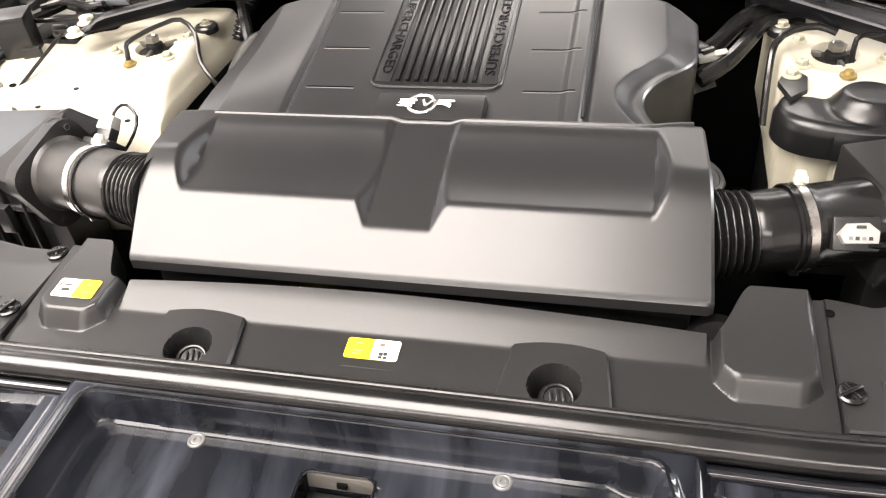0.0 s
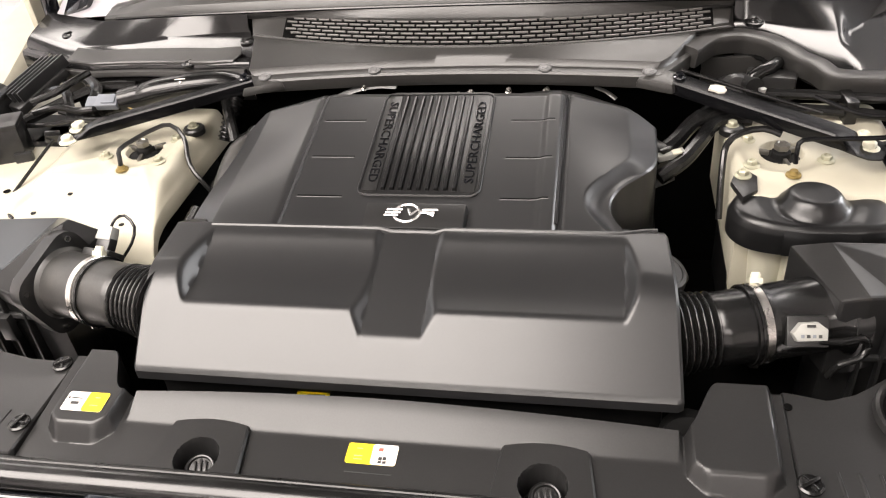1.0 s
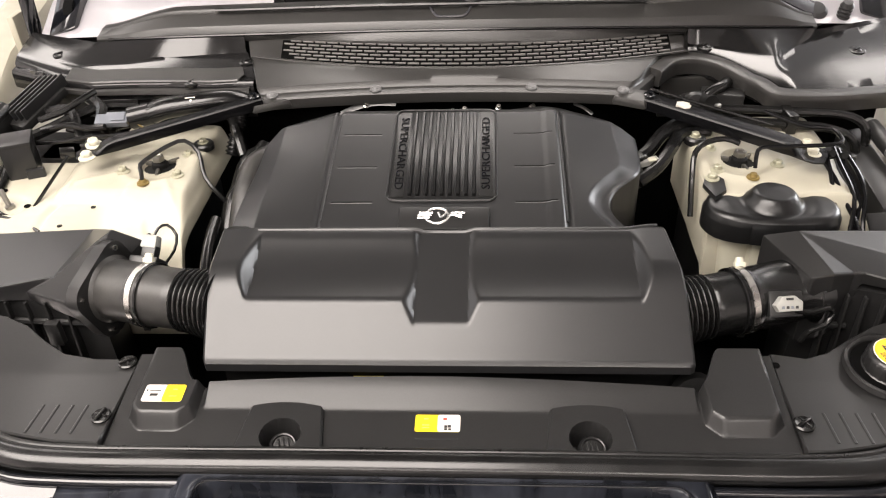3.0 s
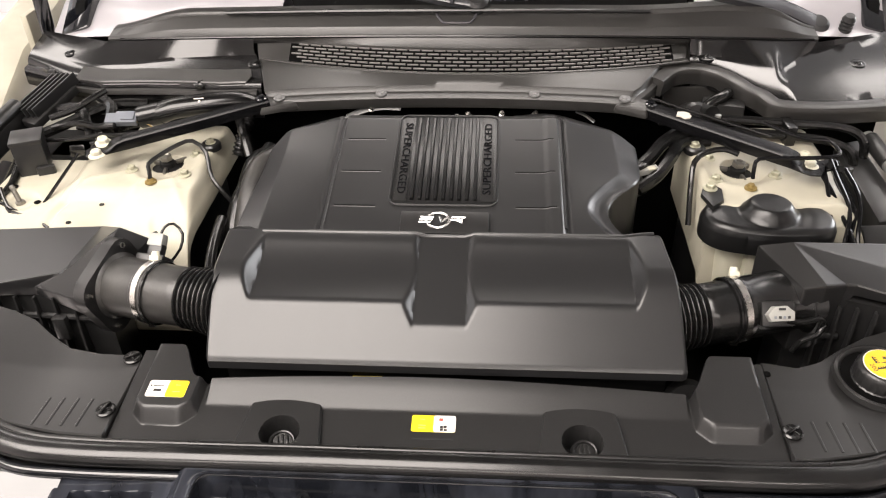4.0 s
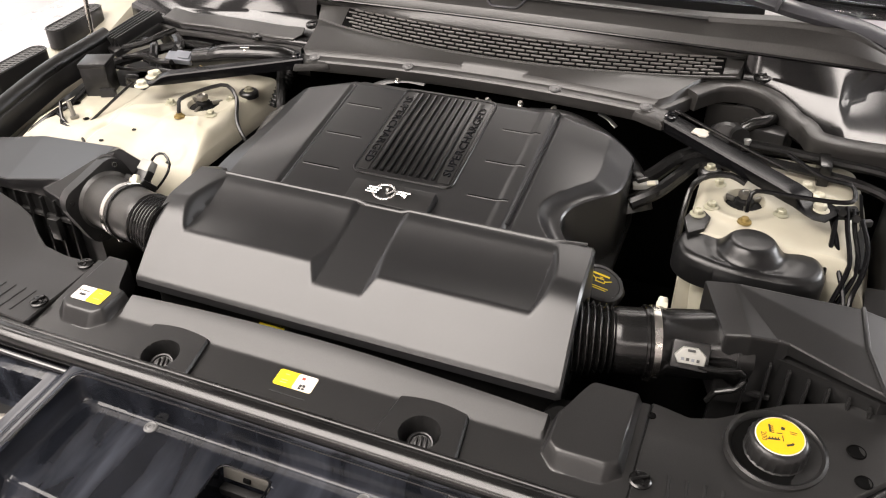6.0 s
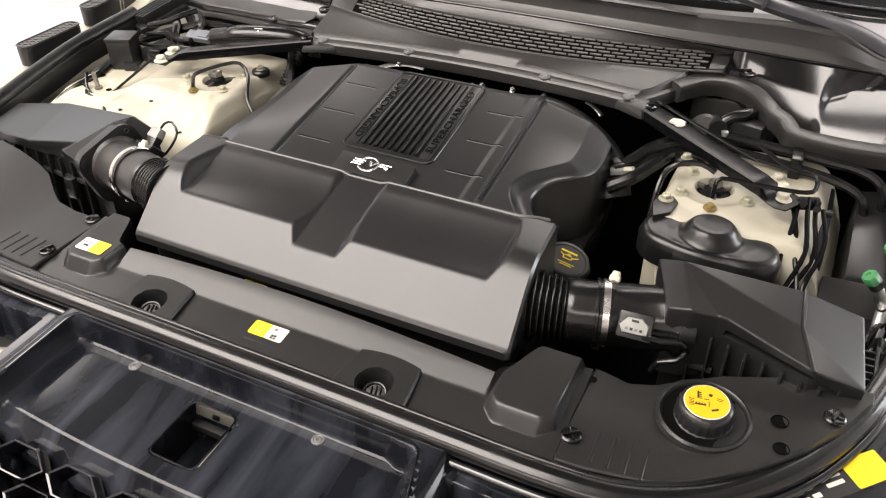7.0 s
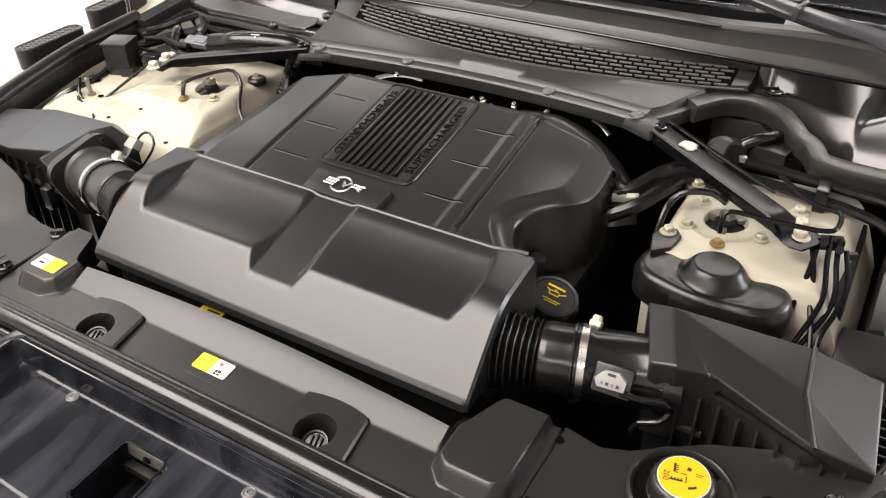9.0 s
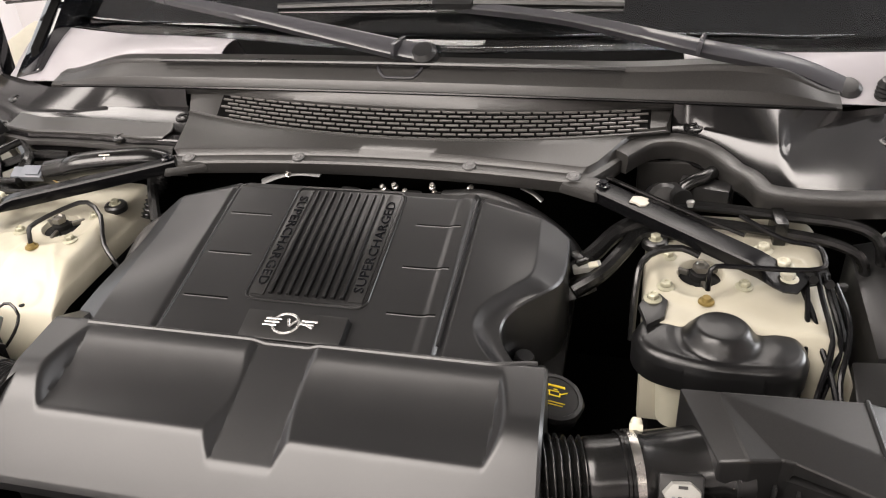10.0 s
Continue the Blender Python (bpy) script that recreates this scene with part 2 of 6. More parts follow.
def prism(outline, z0, z1, bevel=0.0015, m=None, inset=0.0, bm=None):
    """A bevelled plate with the given outline between two heights; inset narrows its top."""
    own = bmesh.new()
    m = m or Matrix()
    c = Vector((sum(p[0] for p in outline) / len(outline), sum(p[1] for p in outline) / len(outline)))
    lo = [own.verts.new(m @ Vector((x, y, z0))) for x, y in outline]
    hi = []
    for x, y in outline:
        d = Vector((x, y)) - c
        k = max(0.0, 1 - inset / max(d.length, 1e-6))
        hi.append(own.verts.new(m @ Vector((c.x + d.x * k, c.y + d.y * k, z1))))
    own.faces.new(lo[::-1])
    top = own.faces.new(hi)
    n = len(lo)
    for i in range(n):
        own.faces.new((lo[i], lo[(i + 1) % n], hi[(i + 1) % n], hi[i]))
    if bevel:
        bmesh.ops.bevel(own, geom=list(top.edges), offset=bevel, segments=2, affect="EDGES", profile=0.6)
    return merge(own, bm)


def rounded(x0, x1, y0, y1, r, n=5):
    out = []
    for cx, cy, a0 in ((x1 - r, y1 - r, 0), (x0 + r, y1 - r, 90), (x0 + r, y0 + r, 180), (x1 - r, y0 + r, 270)):
        for k in range(n + 1):
            a = radians(a0 + 90 * k / n)
            out.append((cx + r * math.cos(a), cy + r * math.sin(a)))
    return out


def solid(verts, faces, bevel=0.003, edges=None):
    """A bevelled polyhedron."""
    bm = bmesh.new()
    vs = [bm.verts.new(v) for v in verts]
    for f in faces:
        bm.faces.new([vs[i] for i in f])
    bmesh.ops.recalc_face_normals(bm, faces=bm.faces)
    if bevel:
        bmesh.ops.bevel(bm, geom=[e for e in bm.edges if len(e.link_faces) == 2], offset=bevel, segments=2, affect="EDGES", profile=0.6)
    return bm


def bolt(parent, at, r=0.008, tilt=(0, 0), mat=None, name="bolt", flange=1.55):
    """A hexagon bolt head on its washer flange."""
    m = Matrix.Translation(at) @ pose(0, 0, 0, tilt[0], tilt[1], random.uniform(0, 60))
    bm = lathe([(0, 0), (r * flange, 0), (r * flange, r * 0.18), (r * 1.1, r * 0.42), (r, r * 0.45)], m, 16)
    lathe([(r, r * 0.4), (r, r * 1.05), (r * 0.82, r * 1.25), (r * 0.5, r * 1.25), (r * 0.45, r * 1.1), (0, r * 1.1)], m, 6, bm)
    return part(name, bm, mat or ZINC, parent)


def letters(text, size, m, thick, parent, mat, name="lettering", label=""):
    """Raised writing with the built-in font, centred at the origin of m."""
    cu = bpy.data.curves.new(name, "FONT")
    cu.body, cu.size, cu.extrude, cu.align_x, cu.align_y = text, size, thick, "CENTER", "CENTER"
    cu.resolution_u = 2
    tmp = bpy.data.objects.new(name, cu)
    scene.collection.objects.link(tmp)
    me = bpy.data.meshes.new_from_object(tmp.evaluated_get(bpy.context.evaluated_depsgraph_get()))
    bpy.data.objects.remove(tmp)
    bm = bmesh.new()
    bm.from_mesh(me)
    bpy.data.meshes.remove(me)
    bmesh.ops.transform(bm, matrix=m, verts=bm.verts)
    return part(name, bm, mat, parent, label)


# ---- the room ----
def plate(x0, x1, y0, y1, z0, z1, bevel=0.0):
    return block(Matrix.Translation(((x0 + x1) / 2, (y0 + y1) / 2, z0)), (x1 - x0, y1 - y0, z1 - z0), bevel)


RX, RY0, RY1 = 3.9, -5.4, 4.4
solo("floor", plate(-RX, RX, RY0, RY1, -0.1, 0), FLOORM, "pale grey painted workshop floor", "floor", kind="structure")
solo("ceiling", plate(-RX, RX, RY0, RY1, 3.32, 3.42), CEILM, "plain grey painted ceiling", "ceiling", kind="structure")
solo("wall_north", plate(-RX, RX, RY1, RY1 + 0.1, 0, 3.32), WALLM, "plain white painted wall", "wall", kind="structure")
solo("wall_south", plate(-RX, RX, RY0 - 0.1, RY0, 0, 3.32), WALLM, "plain white painted wall", "wall", kind="structure")
for side, name in ((-1, "wall_west"), (1, "wall_east")):
    lo, hi = sorted((side * RX, side * (RX + 0.1)))
    wy = 3.0 if side > 0 else 2.4
    bm = plate(lo, hi, RY0, wy - 1.1, 0, 3.32)
    merge(plate(lo, hi, wy + 1.1, RY1, 0, 3.32), bm)
    merge(plate(lo, hi, wy - 1.1, wy + 1.1, 0, 0.65), bm)
    merge(plate(lo, hi, wy - 1.1, wy + 1.1, 2.85, 3.32), bm)
    solo(name, bm, WALLM, "white painted wall with a large window opening", "wall", kind="structure")
    # made-up window, set where its lamp brightens the bay
    w = thing("window_1" if side < 0 else "window_2", "large added workshop window, unseen, with white frame", "window", (side * RX, wy, 0.65), kind="structure")
    for y in (wy - 1.07, wy, wy + 1.07):
        part("mullion", plate(lo + 0.01, hi - 0.05, y - 0.03, y + 0.03, 0.65, 2.85, 0.004), WALLM, w)
    for z in (0.65, 2.79):
        part("frame_rail", plate(lo + 0.012, hi - 0.052, wy - 1.1, wy + 1.1, z, z + 0.06, 0.004), WALLM, w)
# made-up fittings round the added lamps, all out of view
for lx, ly, lw, ld, watts in LAMPS:
    t = thing("added_ceiling_light", "added unseen rectangular ceiling light panel", "ceiling light", (lx, ly, 3.28), "ceiling lights")
    hx, hy = lw / 2, ld / 2
    part("housing", plate(lx - hx - 0.03, lx + hx + 0.03, ly - hy - 0.03, ly + hy + 0.03, 3.285, 3.32, 0.004), CEILM, t)
    part("diffuser", plate(lx - hx, lx + hx, ly - hy, ly + hy, 3.276, 3.288, 0.002), LAMPM, t, "glowing white diffuser")


# ---- body shell of the bay ----
def body_shell():
    t = thing("car_body", "cream painted car front body with open engine bay", "car body", (0, 0.3, 0))
    # floor and bulkhead are coloured near-black for the shade deep in the bay
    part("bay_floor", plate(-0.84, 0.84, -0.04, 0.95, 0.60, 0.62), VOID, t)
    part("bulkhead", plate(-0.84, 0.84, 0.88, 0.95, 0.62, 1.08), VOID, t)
    part("radiator_frame", plate(-0.78, 0.78, -0.035, 0.02, 0.45, 0.965, 0.004), DARK, t)
    for s in (-1, 1):
        # inner wing, wing top flange and outer wing skin
        rows = [(0.36, 0.815), (0.5, 0.835), (0.75, 0.87), (1.0, 0.93), (1.35, 0.98)]
        bm = bmesh.new()
        prof = [(-0.03, 0.62), (-0.02, 0.99), (0.0, 1.015), (0.075, 1.03), (0.10, 1.02), (0.125, 0.97), (0.14, 0.80), (0.12, 0.45)]
        grid = []
        for y, x in rows:
            rise = 0.10 * smooth((y - 0.4) / 0.9)
            x += 0.055 if s < 0 else 0.0
            grid.append([bm.verts.new((s * (x + dx), y, z + (rise if z > 0.9 else 0))) for dx, z in prof])
        for a, b in zip(grid, grid[1:]):
            for i in range(len(prof) - 1):
                bm.faces.new((a[i], a[i + 1], b[i + 1], b[i]))
        part("wing", bm, CREAM, t, "cream painted front wing", 40)
    return t


BODY = body_shell()


def strut_tower(s):
    """Cream pressed-steel strut tower; s is the side. Its plan is given for the side s = 1."""
    off = 0.0 if s > 0 else 0.029

    def P(x, y, z=0.0):
        return (s * (x + off), y, z)

    def f(X, Y):
        x = abs(X) - off
        top = 1.055 + 0.012 * smooth((Y - 0.52) / 0.1) + 0.010 * smooth((x - 0.46) / 0.1)
        dome = top - 3.2 * max(0.0, abs(x - 0.515) - 0.085) ** 2 * 6
        front = 1.050 - 0.62 * max(0.0, 0.485 - Y) - (5.0 * max(0.0, 0.41 - Y) ** 1.5 if s < 0 else 0)
        if s > 0:
            front = 1.056 - 2.6 * max(0.0, 0.455 - Y)
        z = smin(dome, front, 0.02)
        shelf = 1.036 - 0.05 * max(0.0, 0.5 - Y) - 0.3 * max(0.0, 0.43 - Y)
        if s < 0:
            z = lerp(z, max(z, shelf), smooth((x - 0.520) / 0.085))
        inner = 1.062 - 1.6 * max(0.0, 0.415 - x) - 40 * max(0.0, 0.43 - x) ** 2
        z = smin(z, inner, 0.018)
        # pressed ribs round the mount and drainage dimples
        r = math.hypot(x - 0.482, Y - 0.567)
        if s < 0:
            ang = math.atan2(Y - 0.567, x - 0.482)
            for a0, r0, r1 in ((-2.05, 0.05, 0.15), (-1.25, 0.05, 0.13), (-0.45, 0.06, 0.16)):
                z += 0.0035 * math.exp(-((ang - a0) * r / 0.007) ** 2) * smooth((r - r0) / 0.02) * smooth((r1 - r) / 0.03)
            z -= 0.004 * smooth((0.024 - math.hypot(x - 0.452, Y - 0.430)) / 0.012)
            z -= 0.005 * math.exp(-((x - 0.625 - 0.2 * (0.46 - Y)) / 0.006) ** 2) * smooth((0.52 - Y) / 0.03)
            z -= 0.005 * smooth((0.030 - math.hypot(x - 0.700, Y - 0.46)) / 0.012)
        else:
            z += 0.003 * math.exp(-((Y - 0.545 - 0.4 * (x - 0.56)) / 0.006) ** 2) * smooth((x - 0.54) / 0.02)
            z -= 0.004 * smooth((0.020 - math.hypot(x - 0.600, Y - 0.60)) / 0.010)
        z += 0.004 * math.exp(-((r - 0.062) / 0.010) ** 2) if Y < 0.6 else 0
        z -= 0.016 * smooth((0.030 - r) / 0.004)
        if s < 0:
            z -= 0.16 * smooth((Y - 0.600 - 0.5 * max(0.0, 0.64 - x)) / 0.012) * smooth((x - 0.585) / 0.02)
        return z + 0.0006 * noise.noise(Vector((X * 30, Y * 30, 0)))

    t = thing("strut_tower", "cream painted pressed steel suspension strut tower", "strut tower", (s * (0.5 + off), 0.52, 0.75), "strut towers")
    x1 = 0.765 if s < 0 else 0.680
    bm = field(f, lambda u, v: P(lerp(0.404 if s < 0 else 0.413, x1, u), lerp(0.345 if s < 0 else 0.442, 0.715, v))[:2], 120, 110, lambda x, y: f(x, y) - (0.022 if s < 0 else 0.12))
    part("tower", bm, CREAM, t, angle=50)
    lo, hi = sorted((P(0.415, 0)[0], P(x1 - 0.01, 0)[0]))
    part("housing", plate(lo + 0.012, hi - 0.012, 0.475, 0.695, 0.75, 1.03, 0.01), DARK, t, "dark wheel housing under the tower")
    # mount opening with the damper top in it
    c = P(0.482, 0.567, 1.045)
    for k in range(3):
        a = radians(40 + 120 * k)
        part("mount_web", block(Matrix.Translation(c) @ pose(0.026 * math.cos(a), 0.026 * math.sin(a), -0.002, 0, 0, math.degrees(a)), (0.020, 0.006, 0.008), 0.002), DULL, t, "bare metal web")
    bu = P(0.422, 0.632, f(*P(0.422, 0.632)[:2]))
    part("bushing", lathe([(0.0185, -0.004), (0.0185, 0.005), (0.016, 0.008), (0.010, 0.0085), (0.010, 0.006)], Matrix.Translation(bu), 24), RUBBER, t, "black rubber bushing")
    bolt(t, (bu[0], bu[1], bu[2] + 0.006), 0.0075, mat=ZINC)
    if s > 0:
        bolt(t, P(0.567, 0.631, f(0.567, 0.631)), 0.0085, mat=NATURAL, name="capped_bolt")
    bm = lathe([(0.031, -0.006), (0.029, -0.004), (0.026, -0.004), (0.020, -0.002), (0.014, 0.000), (0.013, 0.008), (0.009, 0.010), (0.0, 0.012)], Matrix.Translation(c), 28)
    part("damper_top", bm, DARK, t, "dark damper top in its opening")
    part("damper_nut", lathe([(0.011, 0.012), (0.011, 0.020), (0.007, 0.022), (0.005, 0.020), (0, 0.020)], Matrix.Translation(c), 6), DULL, t, "dull metal damper nut")
    for x, y, z in ((0.535, 0.537, 1.073), (0.437, 0.527, 1.057), (0.440, 0.600, 1.064)):
        bolt(t, P(x, y, f(*P(x, y)[:2]) - 0.001), 0.0075, mat=ZINC)
    g = P(0.487, 0.500)
    gz = f(*g[:2])
    part("grommet", lathe([(0.0105, 0), (0.0098, 0.0025), (0.0068, 0.0035), (0.0052, 0.008), (0, 0.008)], Matrix.Translation((g[0], g[1], gz)), 16), BRASS, t, "brass coloured cable grommet")
    lead = [(g[0], g[1], gz + 0.006), (g[0], g[1] + 0.004, gz + 0.020), (g[0] + s * 0.003, g[1] + 0.014, gz + 0.028),
            P(0.476, 0.536, 1.084), P(0.456, 0.572, 1.085), P(0.436, 0.588, 1.084), P(0.413, 0.580, 1.065), P(0.400, 0.552, 1.030), P(0.372, 0.535, 1.0), P(0.35, 0.54, 0.96)]
    if s < 0:
        part("cable", tube(lead, 0.0038, 8), RUBBER, t, "black damper cable")
        for x, y in ((0.560, 0.455), (0.460, 0.415), (0.600, 0.41)):
            part("plug", lathe([(0.0045, 0), (0.004, 0.001), (0, 0.001)], Matrix.Translation(P(x, y, f(*P(x, y)[:2]))), 10), DARK, t)
        # holes are closed discs whose dark inside is only coloured
        for x, y, r in ((0.672, 0.455, 0.006), (0.735, 0.50, 0.007)):
            part("hole", lathe([(r, 0.0015), (r * 0.92, 0.0022), (r * 0.85, 0.0008), (0, 0.0006)], Matrix.Translation(P(x, y, f(*P(x, y)[:2]))), 16), VOID, t, "black disc for a shaded hole in the sheet")
        st = P(0.705, 0.459, f(*P(0.705, 0.459)[:2]))
        part("stud", lathe([(0.008, 0), (0.008, 0.005), (0.0040, 0.006)] + [(0.0040 + 0.0006 * (k % 2), 0.007 + 0.0015 * k) for k in range(19)] + [(0.0030, 0.036), (0, 0.036)], Matrix.Translation(st) @ pose(0, 0, 0, 0, -8, 0), 12), DULL, t, "threaded earthing stud")
    return t


strut_tower(-1)
strut_tower(1)


# ---- engine covers ----
def curve(table, x):
    """A rounded lookup in a short table of (x, value)."""
    return sum(bend(table, x + d) for d in (-0.010, -0.005, 0.0, 0.005, 0.010)) / 5


def hollow_line(y):
    """Where the top of the cover starts to fall towards the side."""
    return curve([(0.28, 0.262), (0.313, 0.248), (0.337, 0.226), (0.362, 0.211), (0.386, 0.210), (0.410, 0.222), (0.438, 0.244), (0.468, 0.266), (0.50, 0.269), (0.61, 0.262)], y)


def side_line(y):
    """The lip at the top of the upright side wall, which winds round the hollow."""
    return curve([(0.28, 0.302), (0.32, 0.278), (0.345, 0.256), (0.365, 0.244), (0.385, 0.2415), (0.405, 0.248), (0.423, 0.259), (0.450, 0.281), (0.470, 0.296), (0.490, 0.304), (0.52, 0.307), (0.61, 0.305)], y)


def engine_height(x, y):
    z = 1.080 + 0.2 * (y - 0.31)
    g = 0.25 + 0.75 * smooth((y - 0.34) / 0.2)
    a = abs(x + 0.003)
    z -= g * 0.25 * max(0.0, a - 0.185) + 0.28 * max(0.0, -0.280 - x)
    z -= 0.5 * max(0.0, y - 0.582)
    # creases that run along the cover
    z -= (0.0045 if x < 0 else 0.0055) * math.exp(-((a - 0.184) / 0.0035) ** 2)
    z += 0.0030 * smooth((a - 0.150) / 0.012) * smooth((0.1795 - a) / 0.005) if x > 0 else 0
    # chamfered edge that winds round a hollow in one side
    xb = hollow_line(y)
    xs = side_line(y)
    d = min(x, xs) - xb
    if d > 0:
        z -= 0.36 * (d * d / 0.008 if d < 0.004 else d - 0.002)
        # the hollow dishes in towards its lip
        z -= 0.004 * math.sin(math.pi * min(1.0, d / max(0.004, xs - xb))) * smooth((0.475 - y) / 0.04)
    return z


def engine_cover():
    t = thing("engine_cover", "satin black moulded plastic engine cover with ribbed insert", "engine cover", (0, 0.45, 0.95))

    def xy(u, v):
        y = lerp(0.300, 0.606, v)
        left = bend([(0.30, -0.320), (0.36, -0.318), (0.50, -0.313), (0.556, -0.311), (0.584, -0.288), (0.597, -0.235), (0.606, -0.196)], y)
        right = min(side_line(y), bend([(0.30, 0.40), (0.574, 0.306), (0.606, 0.218)], y))
        return lerp(left, right, u), y

    part("shell", field(engine_height, xy, 320, 180, lambda x, y: 0.93, 0.0022), SATIN, t, angle=28)
    tilt = pose(-0.006, 0.479, engine_height(0, 0.479), math.degrees(math.atan(0.2)))
    ins = part("insert", prism(rounded(-0.080, 0.080, -0.106, 0.108, 0.012), -0.004, 0.0010, 0.0006, tilt), HOOD, t, "darker black ribbed insert")
    loop = rounded(-0.082, 0.082, -0.109, 0.110, 0.014, 6)
    part("rim", tube([tilt @ Vector((x, y, 0.0012)) for x, y in loop], 0.0018, 6, curve=False, closed=True), HOOD, ins)
    for k in range(9):
        x = -0.0485 + k * 0.0121
        part("rib", block(tilt @ Matrix.Translation((x, 0.001, 0.0008)), (0.0062, 0.200, 0.0050), 0.0016, (0.7, 0.99)), HOOD, ins)
    for s in (-1, 1):
        part("strip", block(tilt @ Matrix.Translation((s * 0.0665, 0.001, 0.0006)), (0.019, 0.204, 0.0016), 0.0005), MATTE, ins)
        letters("SUPERCHARGED", 0.0200, tilt @ Matrix.Translation((s * 0.0665, 0.001, 0.0026)) @ pose(0, 0, 0, 0, 0, 90 * s) @ Matrix.Diagonal((1.17, 0.92, 1, 1)), 0.0009, ins, GLOSS, "lettering", "raised black lettering")
    for s, xs in ((-1, -0.105), (1, 0.100)):
        for y in (0.527, 0.449, 0.371):
            a, b = xs + s * 0.004, xs + s * 0.066
            pts = [(lerp(a, b, k / 8), y, engine_height(lerp(a, b, k / 8), y)) for k in range(9)]
            # no groove is cut; a flat black tube draws its shade
            step = part("step_line", tube(pts, 0.0017, 6, curve=False, flat=0.35), VOID, t, "black line drawn for groove shade")
            part("lip", tube([(x, v - 0.0020, engine_height(x, v - 0.0020)) for x, v, z in pts], 0.0009, 6, curve=False, flat=0.6), SATIN, step)
    part("crease_bead", tube([(0.1775, y, engine_height(0.1775, y) + 0.0002) for y in [lerp(0.33, 0.588, k / 20) for k in range(21)]], 0.0022, 8, curve=False), SATIN, t)
    part("crease_bead", tube([(-0.1800, y, engine_height(-0.1800, y) + 0.0002) for y in [lerp(0.33, 0.588, k / 20) for k in range(21)]], 0.0013, 8, curve=False), SATIN, t)
    part("boss", lathe([(0.013, -0.05), (0.013, 0.0), (0.011, 0.003), (0.0, 0.0035)], pose(0.268, 0.408, 1.012, 0, 12, 0), 24), SATIN, t, "round moulded boss on the side wall")
    # plate with the emblem
    pm = pose(0.0, 0.326, 1.0855, 14)
    pl = part("emblem_plate", block(pm @ Matrix.Translation((0, 0, -0.012)), (0.134, 0.046, 0.022), 0.002, (0.97, 0.93)), MATTE, t, "raised black plate")
    em = pm @ Matrix.Translation((-0.0095, 0.003, 0.0108))
    ring = []
    for k in range(40):
        a = 2 * math.pi * k / 40
        ring.append(em @ Vector((0.0165 * math.cos(a), 0.0145 * math.sin(a), 0)))
    part("emblem_ring", tube(ring, 0.0017, 6, curve=False, closed=True), SILVER, pl, "silver emblem ring")
    for x0, x1, y, lean in ((-0.026, -0.006, 0.0052, 0), (-0.027, -0.008, 0.0004, 0), (-0.028, -0.010, -0.0044, 0), (0.020, 0.040, 0.0052, 0), (0.019, 0.036, 0.0004, 0), (0.002, 0.006, -0.0042, 1), (0.014, 0.006, -0.0042, 1), (0.026, 0.036, -0.0046, 2), (0.0165, 0.0205, -0.0046, 1)):
        ends = ((x0, y), (x1, y)) if lean == 0 else ((x0, 0.0060), (x1, y)) if lean == 1 and x0 < 0.0165 else ((x0, 0.0004), (x1, y)) if lean == 2 else ((x0, y), (x1, 0.0052))
        part("emblem_bar", tube([em @ Vector((x, v, 0.0012)) for x, v in ends], 0.0017, 6, curve=False, flat=0.7), SILVER, pl, "silver emblem bar")
    return t


engine_cover()


def intake_height(x, y):
    slope = 1.021 + 0.80 * (y - 0.108)
    top = 1.0950 - 0.55 * max(0.0, y - 0.300) - 0.05 * max(0.0, abs(x) - 0.27)
    z = smin(slope, top, 0.022)
    trough = 1.0700 + 0.0235 * (max(0.0, y - 0.172) / 0.108) ** 2.3
    trough += 1.4 * max(0.0, abs(x - 0.003) - 0.258)
    z = smin(z, trough, 0.005)
    chan = 1.0480 + 0.265 * (y - 0.137) + 0.92 * max(0.0, abs(x - 0.003) - 0.0350)
    return smin(z, chan, 0.003)


def intake_cover():
    def xy(u, v):
        x = lerp(lerp(-0.301, -0.316, v), lerp(0.319, 0.306, v), u)
        back = 0.299 + 0.047 * smooth((-0.270 - x) / 0.035) + 0.010 * smooth((x - 0.25) / 0.05)
        return x, lerp(0.107, back, v)

    t = thing("intake_cover", "satin black plastic air intake cover with hollowed top", "intake cover", (0, 0.2, 0.95))
    part("shell", field(intake_height, xy, 250, 84, lambda x, y: 1.004 + 0.12 * (y - 0.107) - 0.05 * smooth((y - 0.13) / 0.05), 0.0035), SATIN, t, angle=30)
    part("rear_bead", tube([(x, xy((x + 0.316) / 0.622, 1.0)[1] - 0.0035, intake_height(x, 0.296) - 0.0022) for x in [lerp(-0.262, 0.298, k / 40) for k in range(41)]], 0.0042, 10, curve=False), SATIN, t, "rounded rear edge")
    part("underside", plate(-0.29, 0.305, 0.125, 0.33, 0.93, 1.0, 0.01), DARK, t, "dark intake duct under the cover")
    return t


intake_cover()


# ---- panel over the radiator ----
def label_sticker(parent, m, w, h, left, right, marks):
    """A two-colour warning sticker as a part of the panel that it is stuck on."""
    st = part("warning_label", prism(rounded(-w / 2, w / 2, -h / 2, h / 2, 0.003), 0.0, 0.0005, 0.0, m), left, parent, "yellow and white warning sticker")
    part("label_half", prism(rounded(0.0, w / 2, -h / 2, h / 2, 0.003), 0.0004, 0.0008, 0.0, m), right, st)
    for x, y, a, b, mat in marks:
        part("mark", block(m @ Matrix.Translation((x, y, 0.0006)), (a, b, 0.0004), 0), mat, st)


